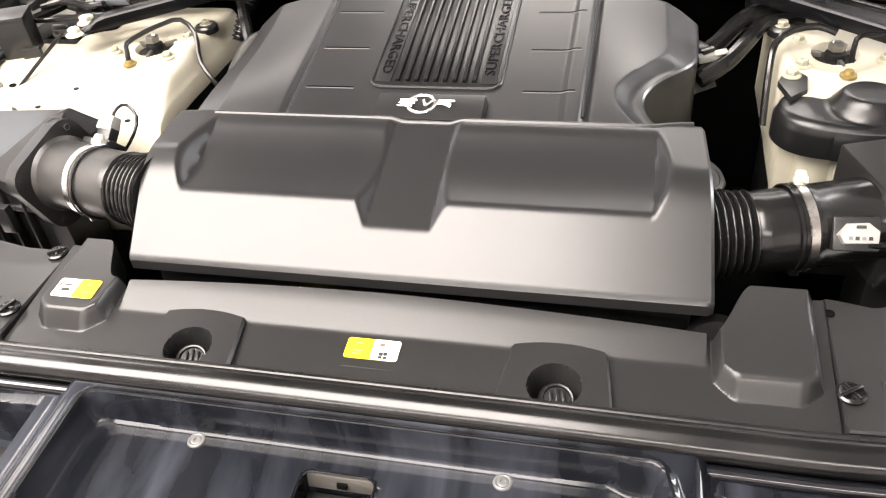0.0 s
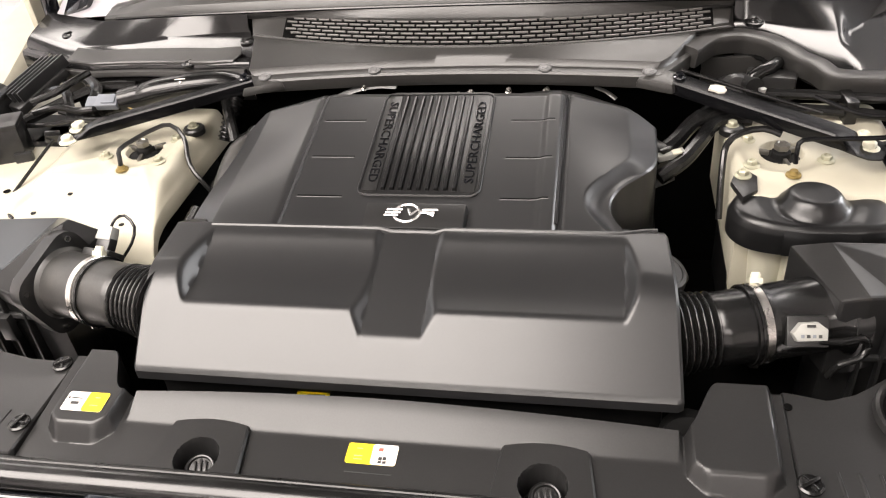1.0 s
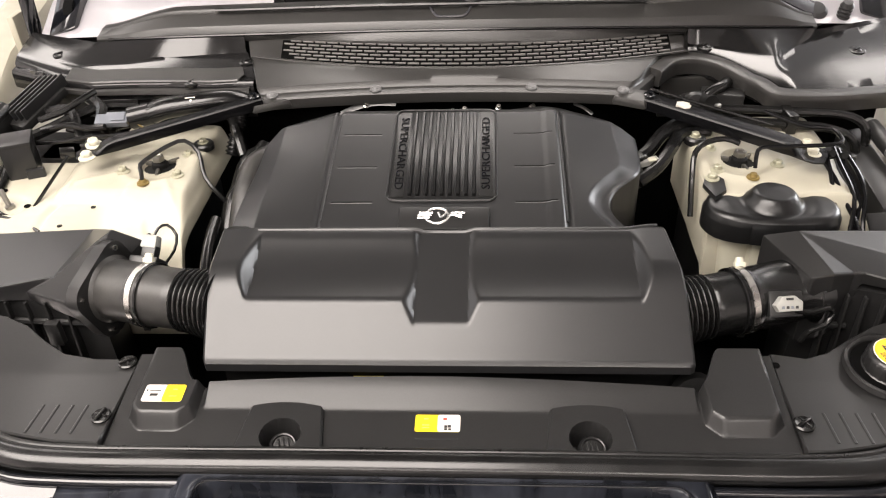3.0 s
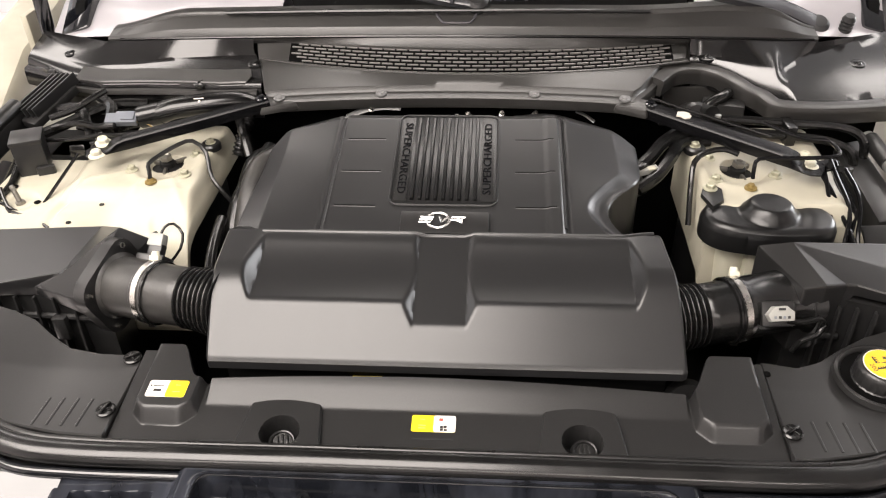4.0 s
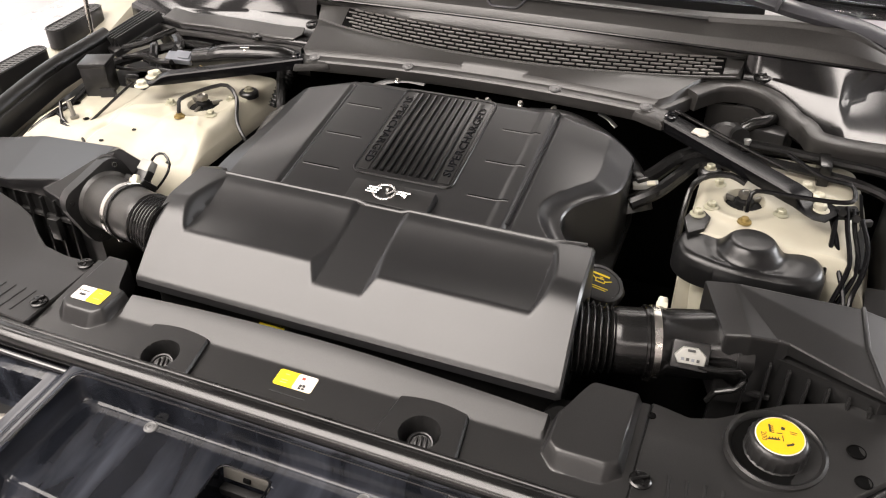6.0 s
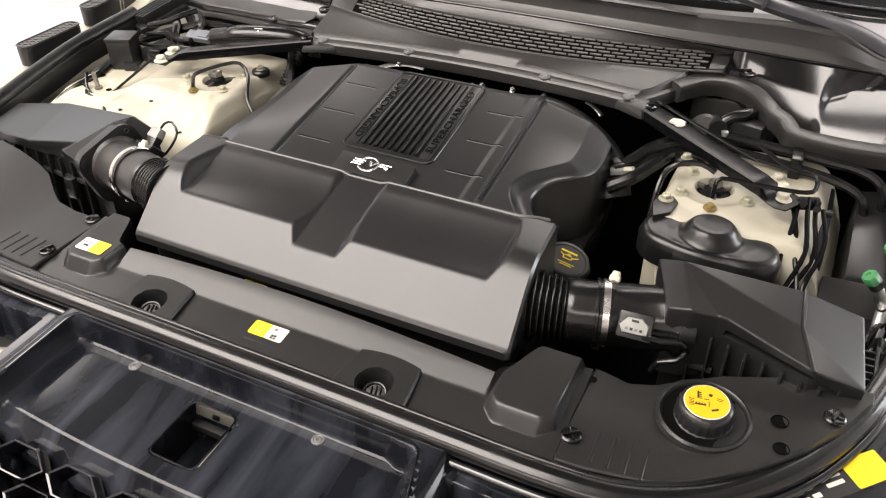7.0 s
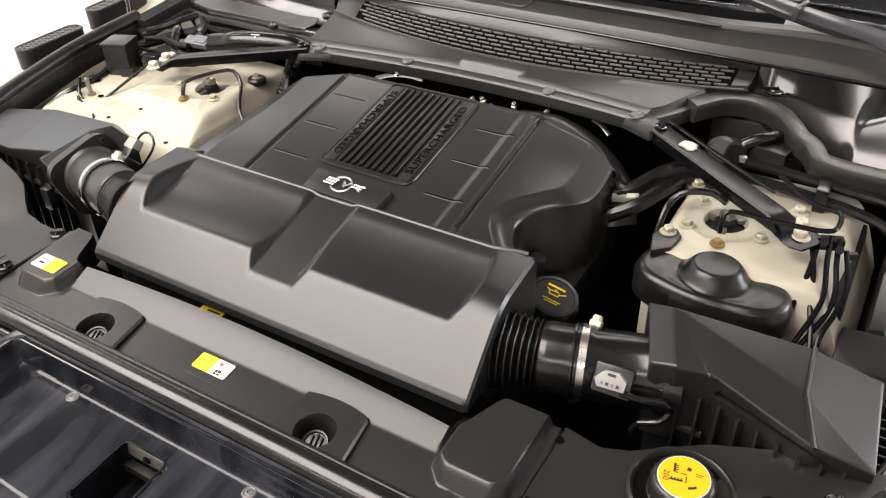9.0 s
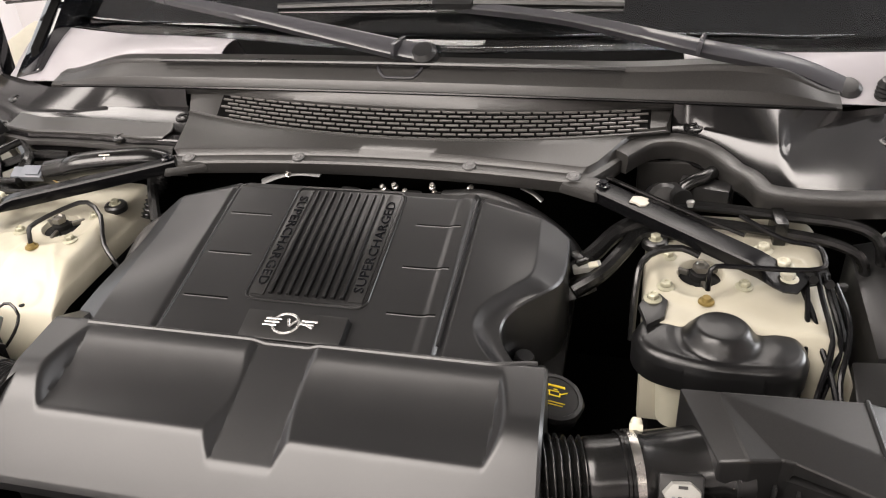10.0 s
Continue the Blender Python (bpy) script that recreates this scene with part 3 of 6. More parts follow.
def radiator_height(x, y):
    base = 0.990 + 0.10 * y
    z = base
    e = min(x + 0.291, 0.318 - x)
    ridge = (0.34 - 0.05 * smooth((x + 0.02) / 0.24)) * (max(0.0, y - 0.042) ** 2 / 0.012 if y < 0.048 else y - 0.045) - 3.0 * max(0.0, y - 0.070) ** 2
    z += ridge * smooth(e / 0.005 + 0.5)
    z -= 0.05 * smooth((0.034 - math.hypot(abs(x) - 0.1835, y - 0.003)) / 0.004)
    for x0, x1 in ((-0.380, -0.297), (0.321, 0.413)):
        w = smin(smin((x - x0) * 2.6, (x1 - x) * 2.6, 0.004), (y - 0.012) * 1.25, 0.006)
        w = smin(smin(w, (x - x0 + y - 0.030) * 1.3, 0.006), (x1 - x + y - 0.030) * 1.3, 0.006)
        z = max(z, smin(base + max(0.0, w), 1.0095 + 0.05 * y, 0.004) if w > 0 else z)
    return z


def radiator_panel():
    t = thing("radiator_cover", "black plastic cover panel over the radiator support", "cover panel", (0, 0.05, 0.96))

    def xy(u, v):
        x = lerp(-0.398, 0.423, u)
        back = 0.078 + 0.010 * (1 - (x / 0.3) ** 2)
        back = lerp(back, 0.134, smooth((-0.306 - x) / 0.038))
        back = lerp(back, 0.138, smooth((x - 0.322) / 0.036))
        return x, lerp(-0.014, back, v)

    part("panel", field(radiator_height, xy, 420, 110, lambda x, y: 0.972), MATTE, t, angle=30)
    for s in (-1, 1):
        def f(x, y):
            d = math.hypot(x - s * 0.1835, y - 0.003)
            return 0.9985 + 0.06 * y - 0.036 * smooth((0.0245 - d) / 0.003)

        def pxy(u, v):
            y = lerp(-0.016, 0.052 - 0.006 * (2 * u - 1) ** 2, v)
            hw = lerp(0.0505, 0.0425, v)
            return s * 0.1835 + lerp(-hw, hw, u), y

        lc = part("latch_cover", field(f, pxy, 70, 50, lambda x, y: 0.960, 0.0025), MATTE, t)
        m = pose(s * 0.1835 + 0.002, 0.000, 0.976, 16, 4, 12)
        bm = lathe([(0.017, 0), (0.017, 0.009), (0.0145, 0.012), (0.013, 0.0115), (0.012, 0.009), (0, 0.009)], m, 24)
        plug = part("latch_plug", bm, RUBBER, lc, "round black ribbed latch plug")
        for k in range(-1, 2):
            part("grip", block(m @ Matrix.Translation((k * 0.0058, 0, 0.0085)), (0.003, 0.020 - 0.004 * abs(k), 0.004), 0.001), RUBBER, plug)
    tm = pose(0.0035, 0.0275, radiator_height(0.0035, 0.0275) + 0.0004, 6)
    label_sticker(t, tm, 0.0545, 0.0245, YELLOW, WHITE,
                  [(0.009, 0.006, 0.005, 0.004, RED), (0.010, -0.005, 0.004, 0.004, INK), (0.0145, -0.0045, 0.004, 0.004, INK), (0.010, -0.009, 0.004, 0.003, INK), (0.015, -0.009, 0.004, 0.003, INK),
                   (-0.014, 0.006, 0.006, 0.0007, ZINC), (-0.014, -0.003, 0.009, 0.0007, ZINC), (-0.014, -0.007, 0.009, 0.0007, ZINC)])
    tm = pose(-0.3385, 0.054, radiator_height(-0.3385, 0.054) + 0.0006, 3, 0, 0)
    label_sticker(t, tm, 0.051, 0.027, WHITE, YELLOW,
                  [(-0.012, 0.004, 0.014, 0.0014, INK), (-0.012, -0.003, 0.010, 0.004, INK), (-0.022, 0.004, 0.002, 0.003, INK), (0.013, 0.006, 0.006, 0.0007, ZINC), (0.013, -0.005, 0.010, 0.0007, ZINC)])
    part("warning_strip", block(pose(0.0035, 0.006, radiator_height(0.0035, 0.006), 6), (0.05, 0.002, 0.0006), 0.0002), SATIN, t, "thin moulded strip")
    return t


radiator_panel()


def turn_clip(parent, x, y, z, turn):
    m = pose(x, y, z, 0, 0, turn)
    bm = lathe([(0.0125, 0), (0.0125, 0.002), (0.0105, 0.0035), (0.007, 0.003), (0, 0.003)], m, 18)
    block(m @ Matrix.Translation((0, 0, 0.002)), (0.021, 0.004, 0.0045), 0.001, bm=bm)
    block(m @ Matrix.Translation((0, 0, 0.002)) @ pose(0, 0, 0, 0, 0, 90), (0.019, 0.003, 0.003), 0.0008, bm=bm)
    return part("turn_clip", bm, HOSE, parent, "black twist-lock fastener")


def side_height(x, y):
    a = abs(x)
    return 0.998 + 0.018 * smooth((a - 0.50) / 0.2) + 0.05 * max(0.0, y - 0.1) * (a > 0.42)


def side_panel(s):
    t = thing("wing_cover_panel", "black plastic side cover panel with moulded slots", "cover panel", (s * 0.57, 0.1, 0.97), "side cover panels")
    front = [(0.40, -0.012), (0.46, -0.009), (0.53, 0.004), (0.58, 0.026), (0.63, 0.062), (0.68, 0.115), (0.715, 0.165), (0.735, 0.205), (0.76, 0.222)]
    if s > 0:
        back = [(0.42, 0.146), (0.44, 0.143), (0.47, 0.137), (0.50, 0.148), (0.535, 0.172), (0.572, 0.192), (0.636, 0.210), (0.69, 0.220), (0.735, 0.224), (0.76, 0.226)]
    else:
        back = [(0.39, 0.127), (0.46, 0.128), (0.508, 0.137), (0.541, 0.157), (0.580, 0.185), (0.617, 0.198), (0.68, 0.212), (0.735, 0.222), (0.76, 0.226)]

    def xy(u, v):
        a = lerp(0.4265 if s > 0 else 0.4015, 0.738, u)
        return s * a, lerp(bend(front, a), bend(back, a), v)

    part("panel", field(side_height, xy, 60, 36, lambda x, y: 0.968), MATTE, t)
    for k in range(4):
        x = (0.461 + 0.019 * k) if s > 0 else -(0.437 + 0.019 * k)
        pts = [(x, 0.046, side_height(x, 0.045) + 0.0002), (x + s * 0.003, 0.0, side_height(x, 0.0) + 0.0002)]
        part("slot", tube(pts, 0.0020, 6, curve=False, flat=0.6), MATTE, t)
    spots = ((0.433, 0.027), (0.700, 0.165)) if s > 0 else ((-0.414, 0.122), (-0.412, 0.027))
    for i, (x, y) in enumerate(spots):
        turn_clip(t, x, y, side_height(x, y) + 0.001, 35 + 40 * i)
    if s > 0:
        # the panel is not pierced; black discs give the shade of its holes
        for x, y, r in ((0.645, 0.138, 0.0095), (0.652, 0.098, 0.0085), (0.428, 0.125, 0.0045)):
            part("hole", lathe([(r * 1.12, 0.0004), (r, 0.0018), (r * 0.9, 0.0006), (0, 0.0004)], Matrix.Translation((x, y, side_height(x, y))), 20), VOID, t, "black disc for a shaded round hole")
    return t


side_panel(-1)
side_panel(1)


def coolant_cap():
    x, y = 0.564, 0.117
    t = thing("coolant_tank", "black coolant tank neck with knurled yellow labelled cap", "coolant tank", (x, y, 1.0))
    m = pose(x, y, 1.0, 3)
    part("well", lathe([(0.056, 0.004), (0.0545, 0.011), (0.051, 0.0125), (0.048, 0.010), (0.0465, 0.0065), (0.036, 0.0055), (0.030, 0.006)], m, 48), MATTE, t, "raised round rim")
    # the recess is shallow, so its shade is coloured in with a black ring
    part("well_floor", lathe([(0.0475, 0.0070), (0.040, 0.0066), (0.033, 0.0066)], m, 40), VOID, t, "flat black ring painted as recess shade")
    cap = part("cap", lathe([(0.0345, 0.002), (0.035, 0.006), (0.0325, 0.008), (0.032, 0.0235), (0.0300, 0.0285), (0.0268, 0.0305), (0, 0.0305)], m, 72,
                            wobble=lambda a, h: 1 + (0.035 * math.cos(12 * a) ** 8 if 0.007 < h < 0.027 else 0)), MATTE, t, "black knurled screw cap")
    part("label_rim", lathe([(0.0262, 0.0308), (0.0260, 0.0314), (0, 0.0314)], m, 40), WHITE, cap, "white label edge")
    part("label", lathe([(0.0250, 0.0315), (0.0248, 0.0319), (0, 0.0319)], m, 40), ORANGE, cap, "yellow round warning label")
    top = m @ Matrix.Translation((0, 0, 0.0317))
    for px, py, a, b, r in ((-0.0115, 0.007, 0.0022, 0.011, 12), (-0.006, -0.007, 0.013, 0.0022, 12), (0.010, -0.010, 0.006, 0.0026, 30), (0.0135, -0.0075, 0.003, 0.0026, 60), (0.002, 0.011, 0.004, 0.004, 0), (0.013, 0.009, 0.008, 0.0008, 0), (0.013, 0.0065, 0.006, 0.0008, 0), (0.003, -0.003, 0.001, 0.008, 12), (-0.001, 0.003, 0.006, 0.0010, 12)):
        part("mark", block(top @ Matrix.Translation((px, py, 0)) @ pose(0, 0, 0, 0, 0, r), (a, b, 0.0005), 0), INK, cap)
    for k in range(4):
        part("mark", block(top @ Matrix.Translation((-0.0098 + 0.0006 * k, 0.0105 - 0.0028 * k, 0)) @ pose(0, 0, 0, 0, 0, 12), (0.003, 0.0012, 0.0005), 0), INK, cap)
        part("mark", block(top @ Matrix.Translation((-0.0105 + 0.0030 * k, -0.0065 + 0.0006 * k, 0)) @ pose(0, 0, 0, 0, 0, 12), (0.0012, 0.003, 0.0005), 0), INK, cap)
    letters("200", 0.0085, top @ Matrix.Translation((-0.0165, -0.006, 0.0002)) @ pose(0, 0, 0, 0, 0, -78), 0.0002, cap, INK, "lettering", "black printed number")
    return t


coolant_cap()


# ---- seal and front panel ----
def bonnet_seal():
    half = [(0.0, -0.030, 0.986), (0.15, -0.030, 0.986), (0.30, -0.031, 0.986), (0.42, -0.031, 0.986), (0.50, -0.024, 0.986), (0.562, 0.000, 0.987), (0.616, 0.039, 0.988),
            (0.673, 0.102, 0.990), (0.713, 0.169, 0.992), (0.744, 0.245, 0.996), (0.772, 0.36, 1.002), (0.790, 0.50, 1.012), (0.812, 0.64, 1.03)]
    path = [(-x, y, z) for x, y, z in half[:0:-1]] + half
    t = thing("bonnet_seal", "black rubber bonnet seal along the bay edge", "rubber seal", (0, -0.03, 0.95))
    part("bulb", tube(path, 0.0175, 22, 0.012, flat=0.82), HOSE, t)
    low = [(x * 1.02, y - 0.021 if abs(x) < 0.55 else y - 0.012, z - 0.012) for x, y, z in path]
    top = [(x * 0.992, y + 0.012, z + 0.009) for x, y, z in path]
    part("flap", tube(top, 0.0042, 10, 0.012), RUBBER, t, "thin inner sealing flap")
    part("lip", tube(low, 0.0065, 12, 0.012), GLOSS, t, "glossy lower seal lip")
    return t


bonnet_seal()


def tray_front(x):
    return min(-0.206 + 0.14 * x * x + 1.3 * max(0.0, abs(x) - 0.3) ** 2, -0.105)


def tray_height(x, y):
    rim = 0.987 + 0.055 * (y + 0.05) - 0.014 * smooth((abs(x) - (0.285 if x < 0 else 0.306)) / 0.02) - 0.05 * max(0.0, abs(x) - 0.32)
    # the nose rolls over and falls towards the grille
    d = tray_front(x) + 0.004 - y
    rim -= 0.0 if d < 0 else d * d / 0.016 if d < 0.008 else d - 0.004
    hw = 0.275 if x < 0.008 else 0.272 - 0.30 * (y + 0.06)
    qx, qy = abs(x - 0.008) - (hw - 0.014), y + 0.060 + 0.014
    e = 0.014 - math.hypot(max(qx, 0.0), max(qy, 0.0)) - min(max(qx, qy), 0.0)
    # flat floor behind a steep wall, shallower walls at the ends
    z = rim - 0.031 * smooth((e - 0.001) / lerp(0.005, 0.014, smooth((x - 0.237) / 0.02)))
    ox, oy = abs(x - 0.002) - 0.0245, abs(y + 0.1345) - 0.0335
    z -= 0.06 * smooth((0.012 - math.hypot(max(ox, 0.0), max(oy, 0.0)) - min(max(ox, oy), 0.0)) / 0.004)
    # raised ledge round the recess
    z += 0.005 * math.exp(-(e / 0.006) ** 2)
    # moulded pockets beside the recess
    for x0, x1, y0, y1 in ((0.325, 0.385, -0.17, -0.075), (0.405, 0.45, -0.15, -0.07), (-0.42, -0.325, -0.16, -0.075), (-0.54, -0.45, -0.12, -0.05), (0.49, 0.60, -0.11, -0.055)):
        z -= (0.055 if x0 < -0.3 or x0 > 0.45 else 0.030) * smooth((min(x - x0, x1 - x, y - y0, y1 - y) + 0.003) / 0.008)
    return z


def front_panel():
    t = thing("front_panel", "gloss black front panel, recessed tray with dust and painted reflection streaks", "front panel", (0, -0.15, 0.9))

    def xy(u, v):
        x = lerp(-0.62, 0.62, u)
        back = -0.048 + 0.9 * max(0.0, abs(x) - 0.50) ** 1.3
        return x, lerp(tray_front(x) - 0.030, back, v)

    part("panel", field(tray_height, xy, 360, 130, lambda x, y: 0.90), TRAY, t, angle=45)
    for s in (-1, 1):
        x, y = s * 0.148, -0.076
        m = Matrix.Translation((x, y, tray_height(x, y)))
        r = part("rivet", lathe([(0.0090, 0), (0.0085, 0.0012), (0.0068, 0.0018), (0.0055, 0.0012), (0.0046, 0.0018), (0.0025, 0.0018), (0.002, 0.0008), (0, 0.0008)], m, 20), RIVET, t, "grey plastic push rivet")
    for x, y in ((-0.372, -0.118), (-0.495, -0.085), (0.545, -0.083)):
        ins = part("pocket_insert", block(pose(x, y, 0.905, 6, 0, 0), (0.070, 0.050, 0.030), 0.004, (0.8, 0.8)), DARK, t, "dark bracket in the side pocket")
        part("bracket_clip", block(pose(x + 0.012, y - 0.008, 0.934, 12, 0, 20), (0.026, 0.014, 0.006), 0.002), DULL, ins, "bare metal clip")
    part("striker_bar", block(pose(0.002, -0.100, 0.915, 0), (0.07, 0.012, 0.012), 0.003), DARK, t, "dark metal catch plate in the opening")
    cp = part("catch_plate", block(pose(0.002, -0.0945, 0.936, -12), (0.064, 0.003, 0.016), 0.001), DULL, t, "bare metal catch plate")
    # slot drawn by a black block in the colour of its shade
    part("slot_hole", block(pose(0.004, -0.0965, 0.941, -12), (0.010, 0.003, 0.006), 0.001), VOID, cp)
    part("catch_side", block(pose(0.030, -0.14, 0.905, 0), (0.006, 0.07, 0.030), 0.002), DULL, t, "bare metal catch side")
    west, east = (lambda y, d: -0.267 + d), (lambda y, d: 0.280 - 0.30 * (y + 0.06) - 2.2 * d)
    turn = (0.0, 0.4, 0.8, 1.2, 1.57)
    for d, r, h in ((0.0, 0.0014, 0.0052), (0.007, 0.0005, -0.0306)):
        line = [(west(y, d), y) for y in (-0.175, -0.130, -0.090)] + [(west(-0.06, d) + 0.014 - 0.014 * math.cos(a), -0.074 - d + 0.014 * math.sin(a)) for a in turn]
        line += [(lerp(-0.20, 0.225, k / 12), -0.060 - d) for k in range(13)]
        line += [(east(-0.074, d) - 0.014 + 0.014 * math.sin(a), -0.074 - d + 0.014 * math.cos(a)) for a in turn] + [(east(y, d), y) for y in (-0.095, -0.130, -0.165)]
        part("recess_rim", tube([(x, y, 0.987 + 0.055 * (y + 0.05) + h) for x, y in line], r, 6, curve=False), GLOSS, t, "thin moulded edge of the recess")
    loop = rounded(-0.0335, 0.0375, -0.1785, -0.0905, 0.010, 4)
    part("opening_rim", tube([(x, y, tray_height(x, -0.084) + 0.055 * (y + 0.084) + 0.0004) for x, y in loop], 0.0014, 6, curve=False, closed=True), GLOSS, t)
    return t


front_panel()


def frame_cell(m, cx, cy, outline):
    """One rounded hexagonal cell: a raised rim that slopes into a deep opening."""
    bm = bmesh.new()
    rings = []
    for k, z in ((1.0, -0.012), (0.995, 0.0), (0.95, 0.003), (0.86, 0.002), (0.76, -0.006), (0.68, -0.020), (0.66, -0.036)):
        rings.append([bm.verts.new(m @ Vector((cx + (x - cx) * k, cy + (y - cy) * k, z))) for x, y in outline])
    for a, b in zip(rings, rings[1:]):
        for i in range(6):
            bm.faces.new((a[i], a[(i + 1) % 6], b[(i + 1) % 6], b[i]))
    return bm


def grille():
    t = thing("radiator_grille", "gloss black honeycomb front grille", "grille", (0, -0.33, 0.7))
    # added black solid, stands for the shaded depth behind the cells
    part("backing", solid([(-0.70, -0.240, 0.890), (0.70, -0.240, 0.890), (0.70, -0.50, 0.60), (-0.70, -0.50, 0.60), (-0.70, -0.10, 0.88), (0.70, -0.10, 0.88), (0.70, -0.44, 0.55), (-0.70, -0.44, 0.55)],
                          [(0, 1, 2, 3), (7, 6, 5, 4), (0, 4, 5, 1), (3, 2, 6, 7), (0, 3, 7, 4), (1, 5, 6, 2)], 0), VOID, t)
    m = pose(0, -0.190, 0.970, 33)
    w, h = 0.084, 0.050
    for r in range(6):
        for c in range(-9, 10):
            cx = c * w * 1.06 + (w * 0.53 if r % 2 else 0)
            cy = 0.010 - r * h * 0.80
            if abs(cx) > 0.60 or -0.190 + 0.84 * cy + 0.012 > tray_front(cx) - 0.028:
                continue
            out = [(cx + w * 0.53, cy), (cx + w * 0.26, cy + h * 0.40), (cx - w * 0.26, cy + h * 0.40), (cx - w * 0.53, cy), (cx - w * 0.26, cy - h * 0.40), (cx + w * 0.26, cy - h * 0.40)]
            part("cell", frame_cell(m, cx, cy, out), GLOSS, t, angle=25)
    return t


grille()


# ---- intake tract ----
def ring_band(parent, name, c, d, r, width, thick, mat, label=""):
    """A flat band round a tube at c with the axis d."""
    m = Matrix.Translation(c) @ Vector(d).to_track_quat("Z", "Y").to_matrix().to_4x4()
    bm = lathe([(r, -width / 2), (r + thick, -width / 2 + 0.0005), (r + thick, width / 2 - 0.0005), (r, width / 2), (r - 0.001, 0), (r, -width / 2)], m, 40)
    return part(name, bm, mat, parent, label)


def intake_hose(s):
    if s > 0:
        a, b, c, d = (0.300, 0.206, 1.018), (0.356, 0.220, 1.017), (0.408, 0.236, 1.016), (0.500, 0.264, 1.016)
    else:
        a, b, c, d = (-0.296, 0.198, 1.036), (-0.356, 0.214, 1.032), (-0.418, 0.232, 1.027), (-0.482, 0.253, 1.021)
    a, b, c, d = map(Vector, (a, b, c, d))
    ax = (d - a).normalized()
    t = thing("intake_hose", "black rubber bellows air intake hose with metal clamp", "air hose", tuple((c + Vector((0, 0, -0.08)))), "air intake hoses")
    n = 112
    pts = [a.lerp(b, k / n) for k in range(n + 1)]
    part("bellows", tube(pts, 0.04, 36, curve=False, radii=lambda q: lerp(0.0465, 0.0385, smooth(q * 1.1)) + 0.0066 * (0.5 + 0.5 * math.cos(2 * math.pi * q * 7)) ** 0.7), HOSE, t, "ribbed rubber bellows", 60)
    pts = [b + (c - b) * q for q in (-0.05, 0.02, 0.10, 0.2, 0.5, 0.72, 0.78, 0.80, 0.98)]
    rr = (0.0385, 0.0405, 0.0425, 0.043, 0.043, 0.0432, 0.0436, 0.0455, 0.0455)
    part("sleeve", tube(pts, 0.04, 40, curve=False, radii=lambda q: rr[min(8, round(q * 8))]), DUSTY if s < 0 else HOSE, t, "smooth rubber sleeve", 40)
    pts = [c + (d - c) * q for q in (0.0, 0.08, 0.12, 0.5, 0.85, 0.92, 1.0)]
    r2 = (0.0465, 0.0465, 0.0440, 0.0440, 0.0445, 0.049, 0.052)
    part("sensor_tube", tube(pts, 0.04, 40, curve=False, radii=lambda q: r2[min(6, round(q * 6))]), DUSTY if s < 0 else HOSE, t, "smooth black sensor tube", 40)
    cl = ring_band(t, "clamp", c - ax * 0.0015, ax, 0.0458, 0.0095, 0.0012, STEEL, "bright steel hose clamp")
    ring_band(t, "bead", c - ax * 0.013, ax, 0.0455, 0.004, 0.0015, HOSE)
    side = Vector((0, 0.62, 0.78))
    p = c + side * 0.0475
    m = Matrix.Translation(p) @ side.to_track_quat("Z", "Y").to_matrix().to_4x4()
    bm = block(m @ Matrix.Translation((0, 0, -0.002)), (0.014, 0.012, 0.007), 0.001)
    lathe([(0.0062, 0.002), (0.0062, 0.008), (0.0045, 0.0115), (0, 0.0115)], m, 14, bm)
    part("clamp_screw", bm, NATURAL, cl, "pale clamp screw head")
    low = c + Vector((0, -0.62, -0.78)) * 0.046
    part("clamp_tab", block(Matrix.Translation(low) @ pose(0, 0, -0.004, 0, 0, 0), (0.010, 0.008, 0.008), 0.0012), STEEL, cl)
    # flange against the filter box
    m = Matrix.Translation(d) @ ax.to_track_quat("Z", "Y").to_matrix().to_4x4() @ pose(0, 0, 0, 0, 0, 20 if s > 0 else -20)
    w = 0.060 if s < 0 else 0.045
    part("flange", prism(rounded(-w, w, -w * 0.92, w * 0.92, w * 0.45), -0.004, 0.016, 0.002, m), MATTE, t, "rounded black mounting flange")
    for px, py in ((w * 0.76, w * 0.66), (-w * 0.76, w * 0.66), (w * 0.76, -w * 0.66), (-w * 0.76, -w * 0.66)):
        part("flange_screw", lathe([(0.004, -0.007), (0.004, -0.004), (0, -0.0035)], m @ Matrix.Translation((px, py, 0)), 10), STEEL, t)
    # sensor and its plug
    if s > 0:
        q = Vector((0.455, 0.204, 1.036))
        up = Vector((0.05, -0.80, 0.60)).normalized()
    else:
        q = Vector((-0.432, 0.287, 1.046))
        up = Vector((0.12, 0.74, 0.66)).normalized()
    m = Matrix.Translation(q) @ up.to_track_quat("Z", "Y").to_matrix().to_4x4()
    part("sensor_base", block(m @ Matrix.Translation((0, 0, -0.012)), (0.044, 0.034, 0.016), 0.003), MATTE, t)
    if s > 0:
        out = [(-0.019, -0.001), (-0.010, 0.010), (0.008, 0.011), (0.018, 0.003), (0.017, -0.009), (-0.014, -0.010)]
        pl = part("plug", prism(out, 0.002, 0.016, 0.003, m), GREYPLUG, t, "pale grey electrical plug")
        part("plug_slot", block(m @ Matrix.Translation((0.0, 0.007, 0.0155)), (0.009, 0.003, 0.0015), 0), INK, pl)
        for k in range(4):
            part("pin", block(m @ Matrix.Translation((-0.009 + 0.006 * k, -0.004, 0.0155)), (0.0035, 0.0035, 0.0012), 0), INK if k % 2 else BLUEPLUG, pl)
